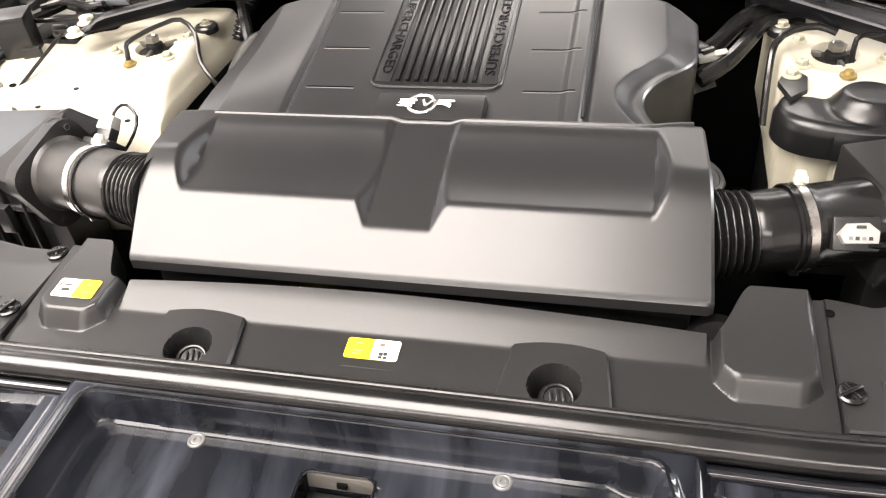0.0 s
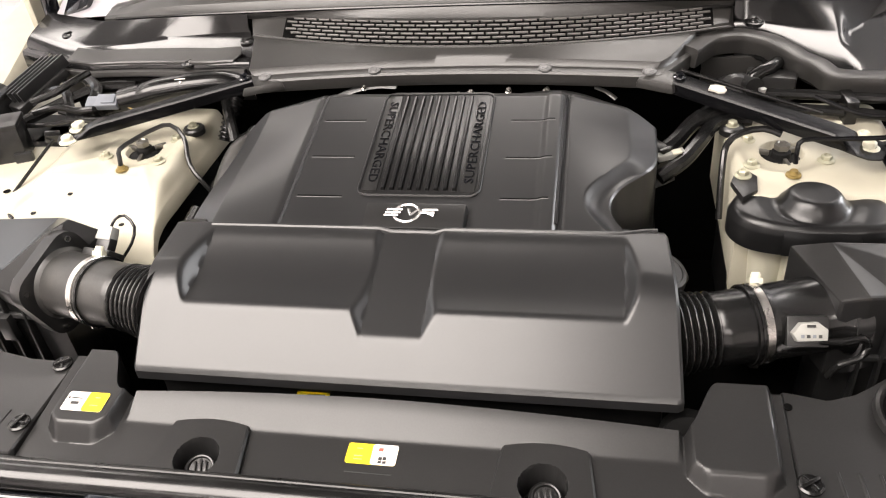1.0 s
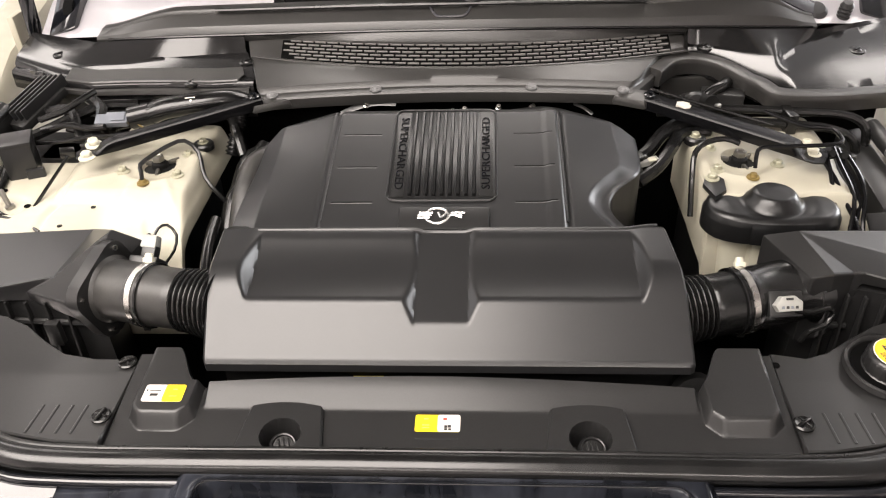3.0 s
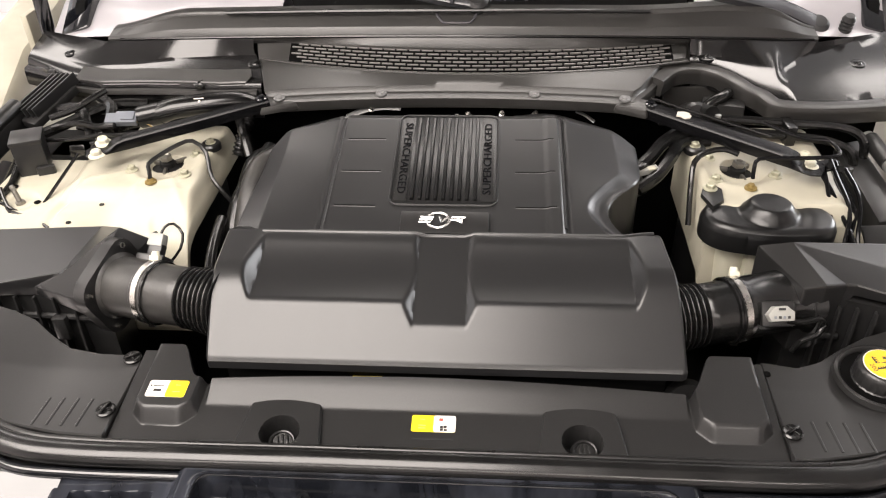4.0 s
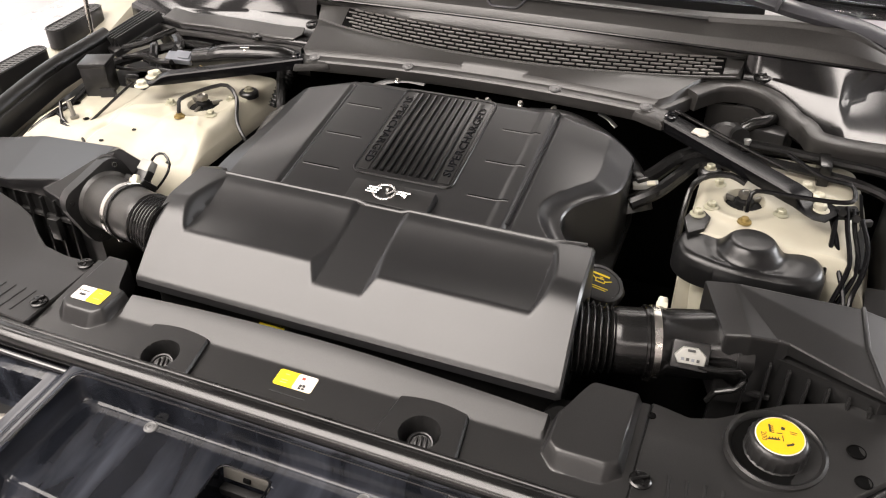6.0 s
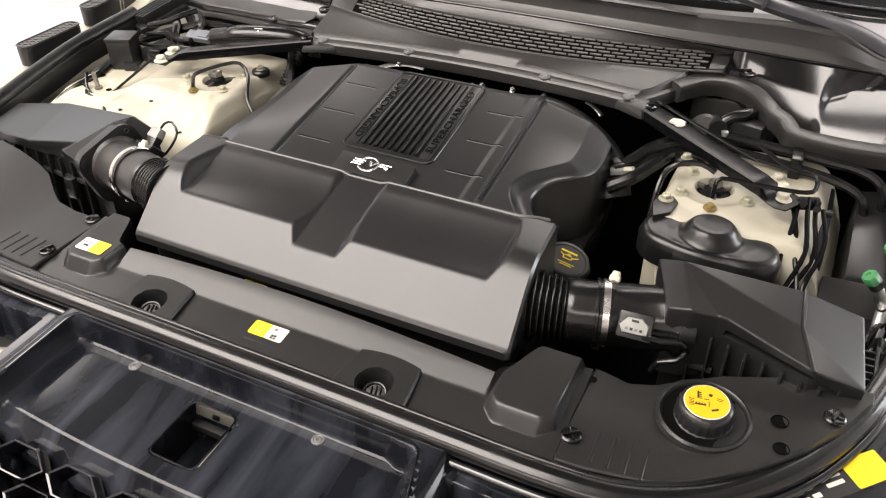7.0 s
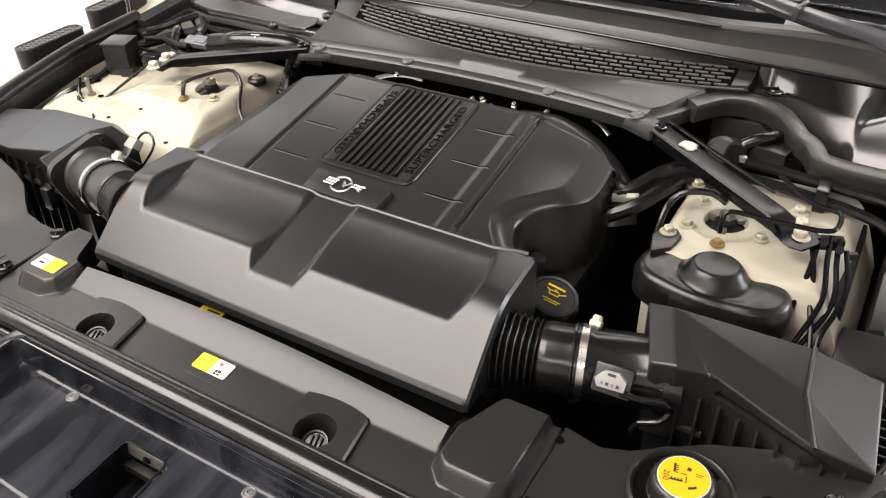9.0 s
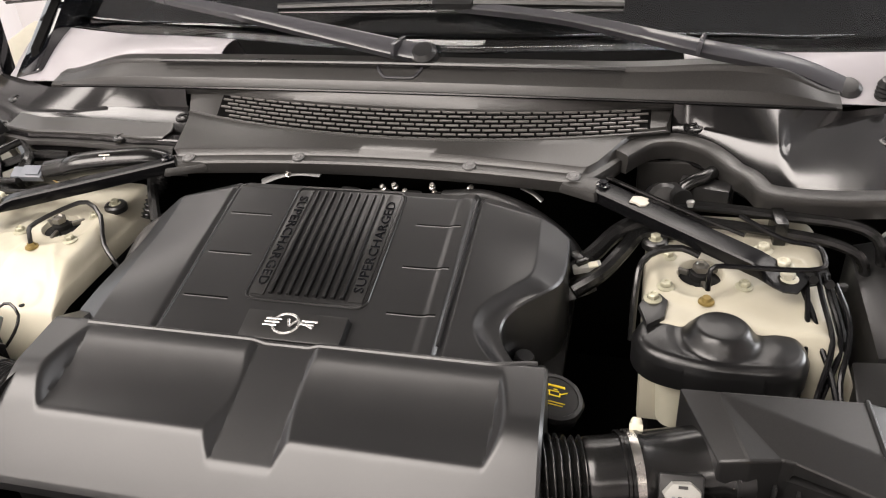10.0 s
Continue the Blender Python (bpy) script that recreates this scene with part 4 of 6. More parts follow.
        part("lead", tube([q + Vector(p) for p in ((0.012, -0.010, -0.004), (0.035, -0.006, -0.008), (0.058, 0.002, -0.008), (0.067, 0.003, -0.020), (0.058, -0.003, -0.034), (0.038, -0.008, -0.040), (0.030, -0.006, -0.060))], 0.0040, 10), HOSE, t, "black sensor lead")
    else:
        part("sensor_body", block(m @ Matrix.Translation((0, 0, 0.0)), (0.022, 0.017, 0.022), 0.003), MATTE, t)
        pl = part("plug", block(m @ Matrix.Translation((0.002, 0, 0.018)), (0.025, 0.019, 0.020), 0.003, (0.9, 0.85)), GREYPLUG, t, "pale grey electrical plug")
        part("plug_slot", block(m @ Matrix.Translation((0.002, -0.0100, 0.021)), (0.015, 0.002, 0.010), 0.0005), BLUEPLUG, pl)
        top = q + up * 0.036
        part("lead", tube([top, top + Vector((0.006, 0.008, 0.010)), top + Vector((0.018, 0.014, 0.012)), top + Vector((0.031, 0.008, -0.002)), top + Vector((0.028, -0.006, -0.020)), top + Vector((0.010, -0.012, -0.042))], 0.0022, 8), HOSE, t, "looped black sensor lead")
    return t


intake_hose(1)
intake_hose(-1)


def filter_box(s):
    t = thing("air_filter_box", "black plastic air filter housing with faceted lid", "air filter box", (s * 0.6, 0.29, 0.85), "air filter boxes")
    if s > 0:
        v = [(0.452, 0.322, 1.066), (0.488, 0.220, 1.066), (0.517, 0.221, 1.072), (0.549, 0.235, 1.063), (0.488, 0.296, 1.091), (0.640, 0.326, 1.070), (0.645, 0.253, 1.067),
             (0.667, 0.192, 1.054), (0.716, 0.340, 1.0435), (0.726, 0.205, 1.0380), (0.560, 0.2315, 1.0640)]
        edge = [0, 1, 2, 3, 10, 7, 9, 8, 5, 4]
        tops = [(4, 5, 6), (4, 6, 7, 10, 3), (4, 3, 2), (4, 2, 1, 0), (6, 9, 7), (5, 8, 9, 6)]
        drop = [0.955, 0.955, 0.958, 0.960, 1.046, 1.044, 1.008, 1.0, 1.02, 1.03]
    else:
        v = [(-0.454, 0.331, 1.052), (-0.513, 0.212, 1.020), (-0.600, 0.236, 1.028), (-0.552, 0.239, 1.053), (-0.496, 0.280, 1.086), (-0.488, 0.315, 1.083), (-0.545, 0.366, 1.050),
             (-0.715, 0.366, 1.041), (-0.812, 0.330, 1.037), (-0.800, 0.238, 1.028), (-0.665, 0.226, 1.037)]
        edge = [0, 1, 2, 10, 9, 8, 7, 6]
        tops = [(1, 5, 4, 3, 2), (0, 5, 1), (0, 6, 5), (3, 4, 5, 6), (3, 6, 7, 10), (10, 7, 8, 9), (2, 3, 10)]
        drop = [0.96, 0.985, 1.008, 1.014, 1.008, 0.99, 0.98, 0.97]
    n = len(v)
    low = [(v[i][0], v[i][1] + (0.004 if v[i][1] < 0.26 else 0), z) for i, z in zip(edge, drop)]
    faces = list(tops)
    m = len(edge)
    for k in range(m):
        q = (k + 1) % m
        faces.append((edge[k], n + k, n + q, edge[q]))
    if s < 0:
        faces.append(tuple(n + k for k in range(m)))
    lid = part("lid", solid(v + low, faces, 0.003), MATTE if s > 0 else SATIN, t, "faceted satin black lid", 12)
    if s > 0:
        part("seam", tube([Vector(v[5]) + Vector((0.0, 0, 0.0012)), Vector(v[6]) + Vector((0, 0, 0.0012)), Vector(v[7]) + Vector((0, 0, 0.001))], 0.0028, 8, curve=False, flat=0.8), SATIN, lid)
    if s > 0:
        body = [(0.49, 0.240), (0.556, 0.238), (0.664, 0.199), (0.713, 0.218), (0.705, 0.33), (0.49, 0.31)]
    else:
        body = [(-0.50, 0.235), (-0.52, 0.33), (-0.63, 0.36), (-0.80, 0.325), (-0.79, 0.250), (-0.64, 0.242)]
    part("lower_body", prism(body if s > 0 else body[::-1], 0.82, 1.036 if s > 0 else 1.012, 0.003), MATTE, t)
    for k in range(9):
        if s > 0:
            x = lerp(0.525, 0.700, k / 8)
            y = bend([(0.49, 0.238), (0.556, 0.236), (0.664, 0.198), (0.713, 0.216)], x)
        else:
            x, y = lerp(-0.545, -0.785, k / 8), lerp(0.236, 0.246, k / 8)
        part("rib", block(pose(x, y - 0.006, 0.84), (0.0035, 0.020, 0.19 if s > 0 else 0.172), 0.001, (1, 0.4)), MATTE, t)
    part("rim", tube([(x, y - 0.006, 0.975) for x, y in (body[:2] if s > 0 else [body[0], body[5], body[4]])], 0.005, 8, curve=False), MATTE, t)
    if s > 0:
        for k in range(8):
            part("end_fin", block(pose(0.731, 0.226 + 0.014 * k, 0.975, 0, 0, 3), (0.020, 0.0035, 0.030), 0.001), MATTE, t)
        part("end_rail", block(pose(0.7415, 0.275, 0.972, 0, 0, -1), (0.004, 0.118, 0.036), 0.001), MATTE, t)
    cx, cy = (0.600, 0.205) if s > 0 else (-0.560, 0.218)
    cp = part("spring_clip", block(pose(cx, cy - 0.01, 0.955), (0.020, 0.012, 0.04), 0.002), MATTE, t)
    return t


filter_box(1)
filter_box(-1)


# ---- braces ----
def brace(s):
    if s > 0:
        e1, e2, w, cuts = Vector((0.336, 0.677, 1.112)), Vector((0.588, 0.520, 1.088)), 0.034, 1.0
    else:
        e1, e2, w, cuts = Vector((-0.345, 0.670, 1.121)), Vector((-0.622, 0.540, 1.093)), 0.024, 1.0
    d = (e2 - e1)
    m = Matrix.Translation(e1) @ d.to_track_quat("X", "Z").to_matrix().to_4x4()
    L = d.length
    t = thing("strut_brace", "gloss black pressed steel strut tower brace", "strut brace", tuple(e2 - Vector((0, 0, 0.02))), "strut braces")
    bm = bmesh.new()
    # hat-shaped channel that flattens into a foot
    prof0 = [(-w / 2 - 0.001, -0.010), (-w / 2, 0.004), (-w / 2 + 0.0022, 0.0064), (-w / 2 + 0.0045, 0.0066), (w / 2 - 0.0045, 0.0066), (w / 2 - 0.0022, 0.0064), (w / 2, 0.004), (w / 2 + 0.001, -0.010)]
    rings = []
    for k in range(25):
        q = k / 24
        flat = smooth((q - 0.80) / 0.12)
        wide = 1 + 0.55 * smooth((q - 0.82) / 0.1) - 0.55 * smooth((q - 0.955) / 0.05)
        ring = [m @ Vector((L * (q * 1.06 - 0.01), y * wide, lerp(z, -0.006 + (0.002 if -0.01 < y < 0.01 else 0), flat))) for y, z in prof0]
        ring += [m @ Vector((L * (q * 1.06 - 0.01), y * wide * 0.93, lerp(z, -0.006, flat) - 0.003)) for y, z in prof0[::-1]]
        rings.append([bm.verts.new(p) for p in ring])
    for a, b in zip(rings, rings[1:]):
        for i in range(16):
            bm.faces.new((a[i], a[(i + 1) % 16], b[(i + 1) % 16], b[i]))
    bm.faces.new(rings[0][::-1])
    bm.faces.new(rings[-1])
    part("bar", bm, ENAMEL, t, angle=30)
    if s > 0:
        spots = [(0.579, 0.549, 1.083), (0.582, 0.527, 1.080)]
        tp = part("tape", prism([(-0.012, -0.010), (-0.003, -0.008), (0.004, -0.011), (0.011, -0.006), (0.012, 0.004), (0.006, 0.007), (0.008, 0.012), (-0.004, 0.011), (-0.008, 0.006), (-0.013, 0.004)], 0.0, 0.003, 0.0008, m @ pose(0.070, 0.002, 0.0064, 0, 4, 10)), TAPE, t, "scrap of white tape")
        part("pipe_edge", tube([m @ Vector((0.0, w / 2 + 0.004, 0.009)), m @ Vector((L * 0.5, w / 2 + 0.005, 0.010)), m @ Vector((L * 0.72, w / 2 + 0.012, 0.008))], 0.003, 8), HOSE, t)
    else:
        spots = [(-0.613, 0.526, 1.086), (-0.612, 0.559, 1.091), (-0.628, 0.585, 1.080)]
    for p in spots:
        bolt(t, p, 0.0092, mat=NATURAL, name="capped_bolt")
    part("end_bolt", lathe([(0.010, 0), (0.010, 0.003), (0.006, 0.004), (0.006, 0.008), (0, 0.008)], m @ Matrix.Translation((0.008, 0, 0.007)), 12), GLOSS, t)
    return t


brace(1)
brace(-1)


# ---- brake fluid reservoir ----
def reservoir():
    t = thing("brake_reservoir", "black plastic hooded brake fluid reservoir", "fluid reservoir", (0.5, 0.42, 0.9))
    lobes = ((0.449, 0.439, 0.049), (0.500, 0.430, 0.049), (0.556, 0.429, 0.046))

    def sd(x, y):
        d = 1.0
        for cx, cy, r in lobes:
            d = smin(d, math.hypot(x - cx, y - cy) - r, 0.03)
        return d

    def xy(u, v):
        # polar patch squeezed onto the outline
        x, y = 2 * u - 1, 2 * v - 1
        k = max(abs(x), abs(y), 1e-6) / max(math.hypot(x, y), 1e-6)
        x, y = x * k, y * k
        a = math.atan2(y, x)
        lo, hi = 0.0, 0.2
        for _ in range(24):
            mid = (lo + hi) / 2
            if sd(0.503 + math.cos(a) * mid, 0.430 + math.sin(a) * mid) < 0:
                lo = mid
            else:
                hi = mid
        q = math.hypot(x, y)
        return 0.503 + math.cos(a) * lo * q, 0.430 + math.sin(a) * lo * q

    def f(x, y):
        e = max(0.0, -sd(x, y))
        z = 1.034 + 0.013 * (1 - (1 - min(1.0, e / 0.012)) ** 2) ** 0.5 + 0.003 * smooth(e / 0.04)
        r = math.hypot(x - 0.502, y - 0.439)
        z += 0.017 * smooth((0.047 - r) / 0.020)
        z -= 0.0025 * math.exp(-((r - 0.050) / 0.012) ** 2) * smooth(e / 0.02)
        return z

    part("hood", field(f, xy, 80, 80, lambda x, y: 1.004, 0.002), HOOD, t, "lobed satin black hood", 40)
    part("tab", prism([(0.404, 0.480), (0.412, 0.504), (0.430, 0.508), (0.440, 0.494), (0.436, 0.46), (0.415, 0.44)], 1.048, 1.056, 0.002), MATTE, t)
    bolt(t, (0.421, 0.494, 1.056), 0.0075, mat=ZINC)
    part("tank", lathe([(0.022, -0.10), (0.026, -0.05), (0.026, -0.012), (0.029, -0.010), (0.029, -0.004), (0.026, -0.002), (0.026, 0.004), (0.029, 0.006), (0.029, 0.012)], Matrix.Translation((0.458, 0.438, 1.010)), 28), NATURAL, t, "translucent cream tank neck")
    part("tank_body", block(pose(0.53, 0.43, 0.90), (0.12, 0.06, 0.11), 0.01), NATURAL, t, "translucent cream tank")
    return t


reservoir()


def oil_cap():
    t = thing("oil_filler_cap", "black oil filler cap with small yellow print", "filler cap", (0.322, 0.322, 0.97))
    m = pose(0.305, 0.367, 0.968, 8, 16, 6)
    part("cap", lathe([(0.036, 0), (0.038, 0.008), (0.038, 0.020), (0.035, 0.0245), (0.030, 0.025), (0.029, 0.0235), (0, 0.0235)], m, 48, wobble=lambda a, h: 1 + (0.03 * math.cos(8 * a) if h < 0.022 else 0)), MATTE, t)
    top = m @ Matrix.Translation((0, 0, 0.0232))
    for x, y, w, h, turn in ((-0.001, 0.0165, 0.026, 0.0030, 0), (0.0, -0.0085, 0.026, 0.0012, 0), (0.0, -0.0125, 0.020, 0.0012, 0), (-0.001, 0.0015, 0.013, 0.0014, 0), (-0.001, 0.0085, 0.011, 0.0014, 0), (-0.0075, 0.005, 0.0014, 0.0075, 0), (0.0058, 0.004, 0.0014, 0.0060, 0), (0.0105, 0.0072, 0.0115, 0.0014, 28), (-0.0105, 0.0085, 0.006, 0.0013, -35), (0.0, 0.0112, 0.005, 0.0014, 0)):
        part("print_bar", block(top @ Matrix.Translation((x, y, 0)) @ pose(0, 0, 0, 0, 0, turn), (w, h, 0.0010), 0), YELLOW, t, "yellow printed mark")
    part("neck", lathe([(0.026, -0.10), (0.026, 0.0)], m, 24), DARK, t)
    return t


oil_cap()


# ---- cowl below the windscreen ----
def cowl_rows(name, label, rows, x0, x1, n, mat, parent=None, thick=0.006):
    """A moulded strip whose cross-section is given by curves y(x), z(x), front to back; its ends may differ from row to row."""
    bm = bmesh.new()
    grid = []
    x0 = x0 if isinstance(x0, list) else [x0] * len(rows)
    x1 = x1 if isinstance(x1, list) else [x1] * len(rows)
    for k in range(n + 1):
        xs = [lerp(p, q, k / n) for p, q in zip(x0, x1)]
        top = [Vector((x, fy(x), fz(x))) for x, (fy, fz) in zip(xs, rows)]
        low = [p + Vector((0, 0.002, -thick)) for p in top]
        grid.append([bm.verts.new(p) for p in top + low[::-1]])
    for a, b in zip(grid, grid[1:]):
        for i in range(len(a)):
            q = (i + 1) % len(a)
            bm.faces.new((a[i], a[q], b[q], b[i]))
    bm.faces.new(grid[0][::-1])
    bm.faces.new(grid[-1])
    return part(name, bm, mat, parent, label, 32)


def l1(x):
    return 0.838 + 0.105 * x * x, 1.181 - 0.055 * x * x


def gfront(x):
    return 0.745 + 0.45 * (x - 0.03) ** 2, 1.1425 - 0.02 * (x - 0.03) ** 2


def gback(x):
    return 0.822 + 0.27 * (x - 0.0) ** 2, 1.1625 - 0.01 * x


def flange_y(x):
    return 0.711 - 0.24 * x * x


def cowl_centre():
    t = thing("windscreen_cowl", "dark grey plastic cowl panel with slotted air grille", "cowl panel", (0.02, 0.75, 1.08))
    arch = lambda x: 2.6 * max(0.0, x - 0.315) ** 1.15
    R = [(lambda x: flange_y(x) - 0.012 + arch(x), lambda x: 1.104), (lambda x: flange_y(x) - 0.0115 + arch(x), lambda x: 1.117), (lambda x: flange_y(x) - 0.009 + arch(x), lambda x: 1.1205), (lambda x: flange_y(x) + 0.006 + arch(x), lambda x: 1.1225),
         (lambda x: flange_y(x) + 0.009 + arch(x), lambda x: 1.1250), (lambda x: flange_y(x) + 0.012 + arch(x), lambda x: 1.1330), (lambda x: max(flange_y(x) + 0.020 + arch(x), gfront(x)[0] - 0.016), lambda x: 1.1395),
         (lambda x: max(flange_y(x) + 0.024, gfront(x)[0] - 0.005), lambda x: gfront(x)[1] + 0.002), (lambda x: max(flange_y(x) + 0.027, gfront(x)[0]), lambda x: gfront(x)[1] + 0.001), (lambda x: max(flange_y(x) + 0.029, gfront(x)[0] + 0.001), lambda x: gfront(x)[1] - 0.005),
         (lambda x: gback(x)[0], lambda x: gback(x)[1] - 0.005), (lambda x: gback(x)[0] + 0.001, lambda x: gback(x)[1] + 0.001), (lambda x: lerp(gback(x)[0], l1(x)[0], 0.5) + 0.001, lambda x: lerp(gback(x)[1], l1(x)[1], 0.45)),
         (lambda x: l1(x)[0] - 0.001, lambda x: l1(x)[1] - 0.002)]
    lefts = [-0.338, -0.338, -0.340, -0.345, -0.350, -0.354, -0.385, -0.395, -0.397, -0.398, -0.408, -0.408, -0.410, -0.412]
    rights = [0.365, 0.365, 0.368, 0.372, 0.378, 0.384, 0.420, 0.434, 0.436, 0.436, 0.436, 0.436, 0.436, 0.436]
    cowl_rows("panel", "", R, lefts, rights, 100, COWL, t)
    # slotted grille: black sheet for the shade, frame lines, short slats in staggered rows
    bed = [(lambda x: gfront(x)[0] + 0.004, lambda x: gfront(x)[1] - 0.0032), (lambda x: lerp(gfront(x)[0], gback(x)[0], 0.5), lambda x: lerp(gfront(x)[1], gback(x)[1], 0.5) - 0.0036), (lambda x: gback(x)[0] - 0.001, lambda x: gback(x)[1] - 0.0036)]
    g = cowl_rows("grille_bed", "near-black sheet for the shade under the slats", bed, -0.335, 0.405, 60, VOID, t, 0.0008)
    part("grille_lip", tube([(x, gfront(x)[0] - 0.001, gfront(x)[1] + 0.0022) for x in [lerp(-0.392, 0.428, q / 40) for q in range(41)]], 0.0026, 8, curve=False, flat=0.8), COWL, t, "raised lip in front of the slots")
    slat = bmesh.new()
    block(Matrix.Translation((0, 0, 0)), (0.0215, 0.0036, 0.0034), 0.0006, (0.97, 0.85), slat, 1)
    me = mesh_of("slat", slat, SLATM, 30)
    rows = 7
    for r in range(rows):
        q = (r + 0.6) / rows
        for k in range(-20, 21):
            x = 0.035 + (k + (0.5 if r % 2 else 0)) * 0.0245
            if not -0.328 < x < 0.398:
                continue
            y = lerp(gfront(x)[0], gback(x)[0], q)
            z = lerp(gfront(x)[1], gback(x)[1], q)
            if gback(x)[0] - gfront(x)[0] < 0.05 and q < 0.25 and abs(x - 0.035) > 0.34:
                continue
            o = new("slat", me)
            o.parent = g
            o.matrix_basis = Matrix.Translation(Vector((x, y, z - 0.0032)) - ROOT[g]) @ pose(0, 0, 0, 17, 0, math.degrees(math.atan(0.6 * (x - 0.02))))
    for x in (-0.140, 0.140, 0.300, -0.325):
        y = flange_y(x) - 0.004
        part("clip", lathe([(0.0105, 0), (0.0105, 0.0025), (0.008, 0.0040), (0.0055, 0.0035), (0.0045, 0.0045), (0, 0.005)], pose(x, y + 0.002, 1.1218, 8), 18), RIVET, t, "worn push-in cowl clip")
    part("end_lug", block(pose(-0.332, 0.684, 1.106, 8, 0, 24), (0.075, 0.050, 0.015), 0.006, (0.85, 0.8)), COWL, t)
    part("end_lug", block(pose(0.316, 0.682, 1.104, 8, 0, -26), (0.065, 0.046, 0.016), 0.006, (0.85, 0.8)), COWL, t)
    return t


cowl_centre()


def cowl_side(s):
    t = thing("side_cowl", "dark grey plastic side cowl moulding", "cowl panel", (s * 0.62, 0.8, 1.08), "side cowl panels")
    if s > 0:
        fy = [(0.385, 0.772), (0.41, 0.795), (0.436, 0.805), (0.46, 0.807), (0.485, 0.795), (0.505, 0.772), (0.525, 0.748), (0.545, 0.735), (0.555, 0.715), (0.565, 0.702), (0.59, 0.695), (0.64, 0.695), (0.70, 0.705), (0.86, 0.742)]
        fz = [(0.385, 1.134), (0.436, 1.132), (0.50, 1.124), (0.535, 1.115), (0.56, 1.108), (0.62, 1.105), (0.86, 1.095)]
        x0, x1, end = 0.439, 0.86, 0.695
    else:
        fy = [(0.411, 0.735), (0.45, 0.738), (0.54, 0.757), (0.62, 0.765), (0.70, 0.768), (0.78, 0.79), (0.90, 0.85)]
        fz = [(0.411, 1.128), (0.45, 1.125), (0.54, 1.119), (0.70, 1.113), (0.90, 1.11)]
        x0, x1, end = 0.411, 0.90, 0.735

    def back(a):
        y, z = l1(min(a, end))
        return (y + 0.45 * max(0.0, a - end), z - 0.03 * max(0.0, a - end))

    F = lambda X: bend(fy, abs(X))
    Z = lambda X: bend(fz, abs(X))
    # the skin behind the arch starts under its rim, on a calmer line
    even = lambda table, X: sum(bend(table, abs(X) + 0.009 * k) for k in range(-4, 5)) / 9
    Fp = (lambda X: even(fy, X) + 0.008) if s > 0 else F
    Zp = (lambda X: even(fz, X) - 0.001) if s > 0 else Z

    # the moulding has flat facets: a lower one, an outer one and an upper one above the fold
    if s > 0:
        fold = [(0.43, 0.855), (0.45, 0.849), (0.52, 0.830), (0.597, 0.802), (0.642, 0.850), (0.684, 0.886), (0.86, 0.945)]

        def facet(X, y):
            inner = 1.1360 + 0.032 * (X - 0.52) + 0.35 * (y - 0.830)
            outer = 1.1060 - 0.020 * (X - 0.65) + 0.20 * (y - 0.720)
            return lerp(inner, outer, smooth((X - 0.590) / 0.022))
    else:
        fold = [(0.36, 0.840), (0.45, 0.846), (0.57, 0.846), (0.65, 0.836), (0.75, 0.838), (0.90, 0.90)]

        def facet(X, y):
            return 1.1345 - 0.05 * (abs(X) - 0.54) + 0.25 * (y - 0.846)
    lip = 0.010 if s > 0 else 0.021
    cy = lambda X: sum(bend(fold, abs(X) + d) for d in (-0.004, 0.0, 0.004)) / 3

    def low(q):
        y = lambda X: lerp(Fp(X) + lip, cy(X), q)
        return y, lambda X: facet(X, y(X)) - 0.006 * (1 - q) ** 4

    def high(q):
        return lambda X: lerp(cy(X), back(abs(X))[0] - 0.001, q), lambda X: lerp(facet(X, cy(X)), back(abs(X))[1] - 0.002, q)

    R = [(lambda X: Fp(X) - 0.003, lambda X: Zp(X) - 0.030), (lambda X: Fp(X) - 0.002, lambda X: Zp(X) - 0.008), (lambda X: Fp(X), lambda X: Zp(X) - 0.003), (lambda X: Fp(X) + 0.002, lambda X: Zp(X) - 0.001), (lambda X: Fp(X) + lip - 0.002, Zp)]
    R += [low(q) for q in (0.0, 0.15, 0.3, 0.5, 0.7, 0.85, 1.0)] + [high(q) for q in (0.1, 0.3, 0.5, 0.7, 0.9, 1.0)]
    starts = s * x0
    if s < 0:
        starts = [-lerp(0.372, 0.411, smooth((k - 4) / 9)) for k in range(len(R))]
    cowl_rows("panel", "", R, starts, s * x1, 120, SHEEN, t)
    if s < 0:
        strip = [(lambda X: F(X) + 0.0005, lambda X: Z(X) - 0.004), (lambda X: F(X) + 0.001, lambda X: Z(X) + 0.0010), (lambda X: F(X) + 0.003, lambda X: Z(X) + 0.0032), (lambda X: F(X) + 0.022, lambda X: Z(X) + 0.0058), (lambda X: F(X) + 0.046, lambda X: Z(X) + 0.0098), (lambda X: F(X) + 0.0495, lambda X: Z(X) + 0.0080), (lambda X: F(X) + 0.050, lambda X: Z(X) + 0.0020)]
        cowl_rows("lip", "matt grey raised lip", strip, [-0.404, -0.402, -0.400, -0.394, -0.402, -0.408, -0.412], -0.76, 60, COWL, t, 0.002)
        skirt = [(lambda X: F(X) + 0.004, lambda X: Z(X) - 0.010), (lambda X: F(X) - 0.010, lambda X: Z(X) - 0.012), (lambda X: F(X) - 0.012, lambda X: Z(X) - 0.018), (lambda X: F(X) + 0.006, lambda X: Z(X) - 0.022), (lambda X: F(X) + 0.012, lambda X: Z(X) - 0.075)]
        cowl_rows("skirt", "grey black skirt under the lip", skirt, -0.380, -0.80, 60, COWL, t, 0.003)
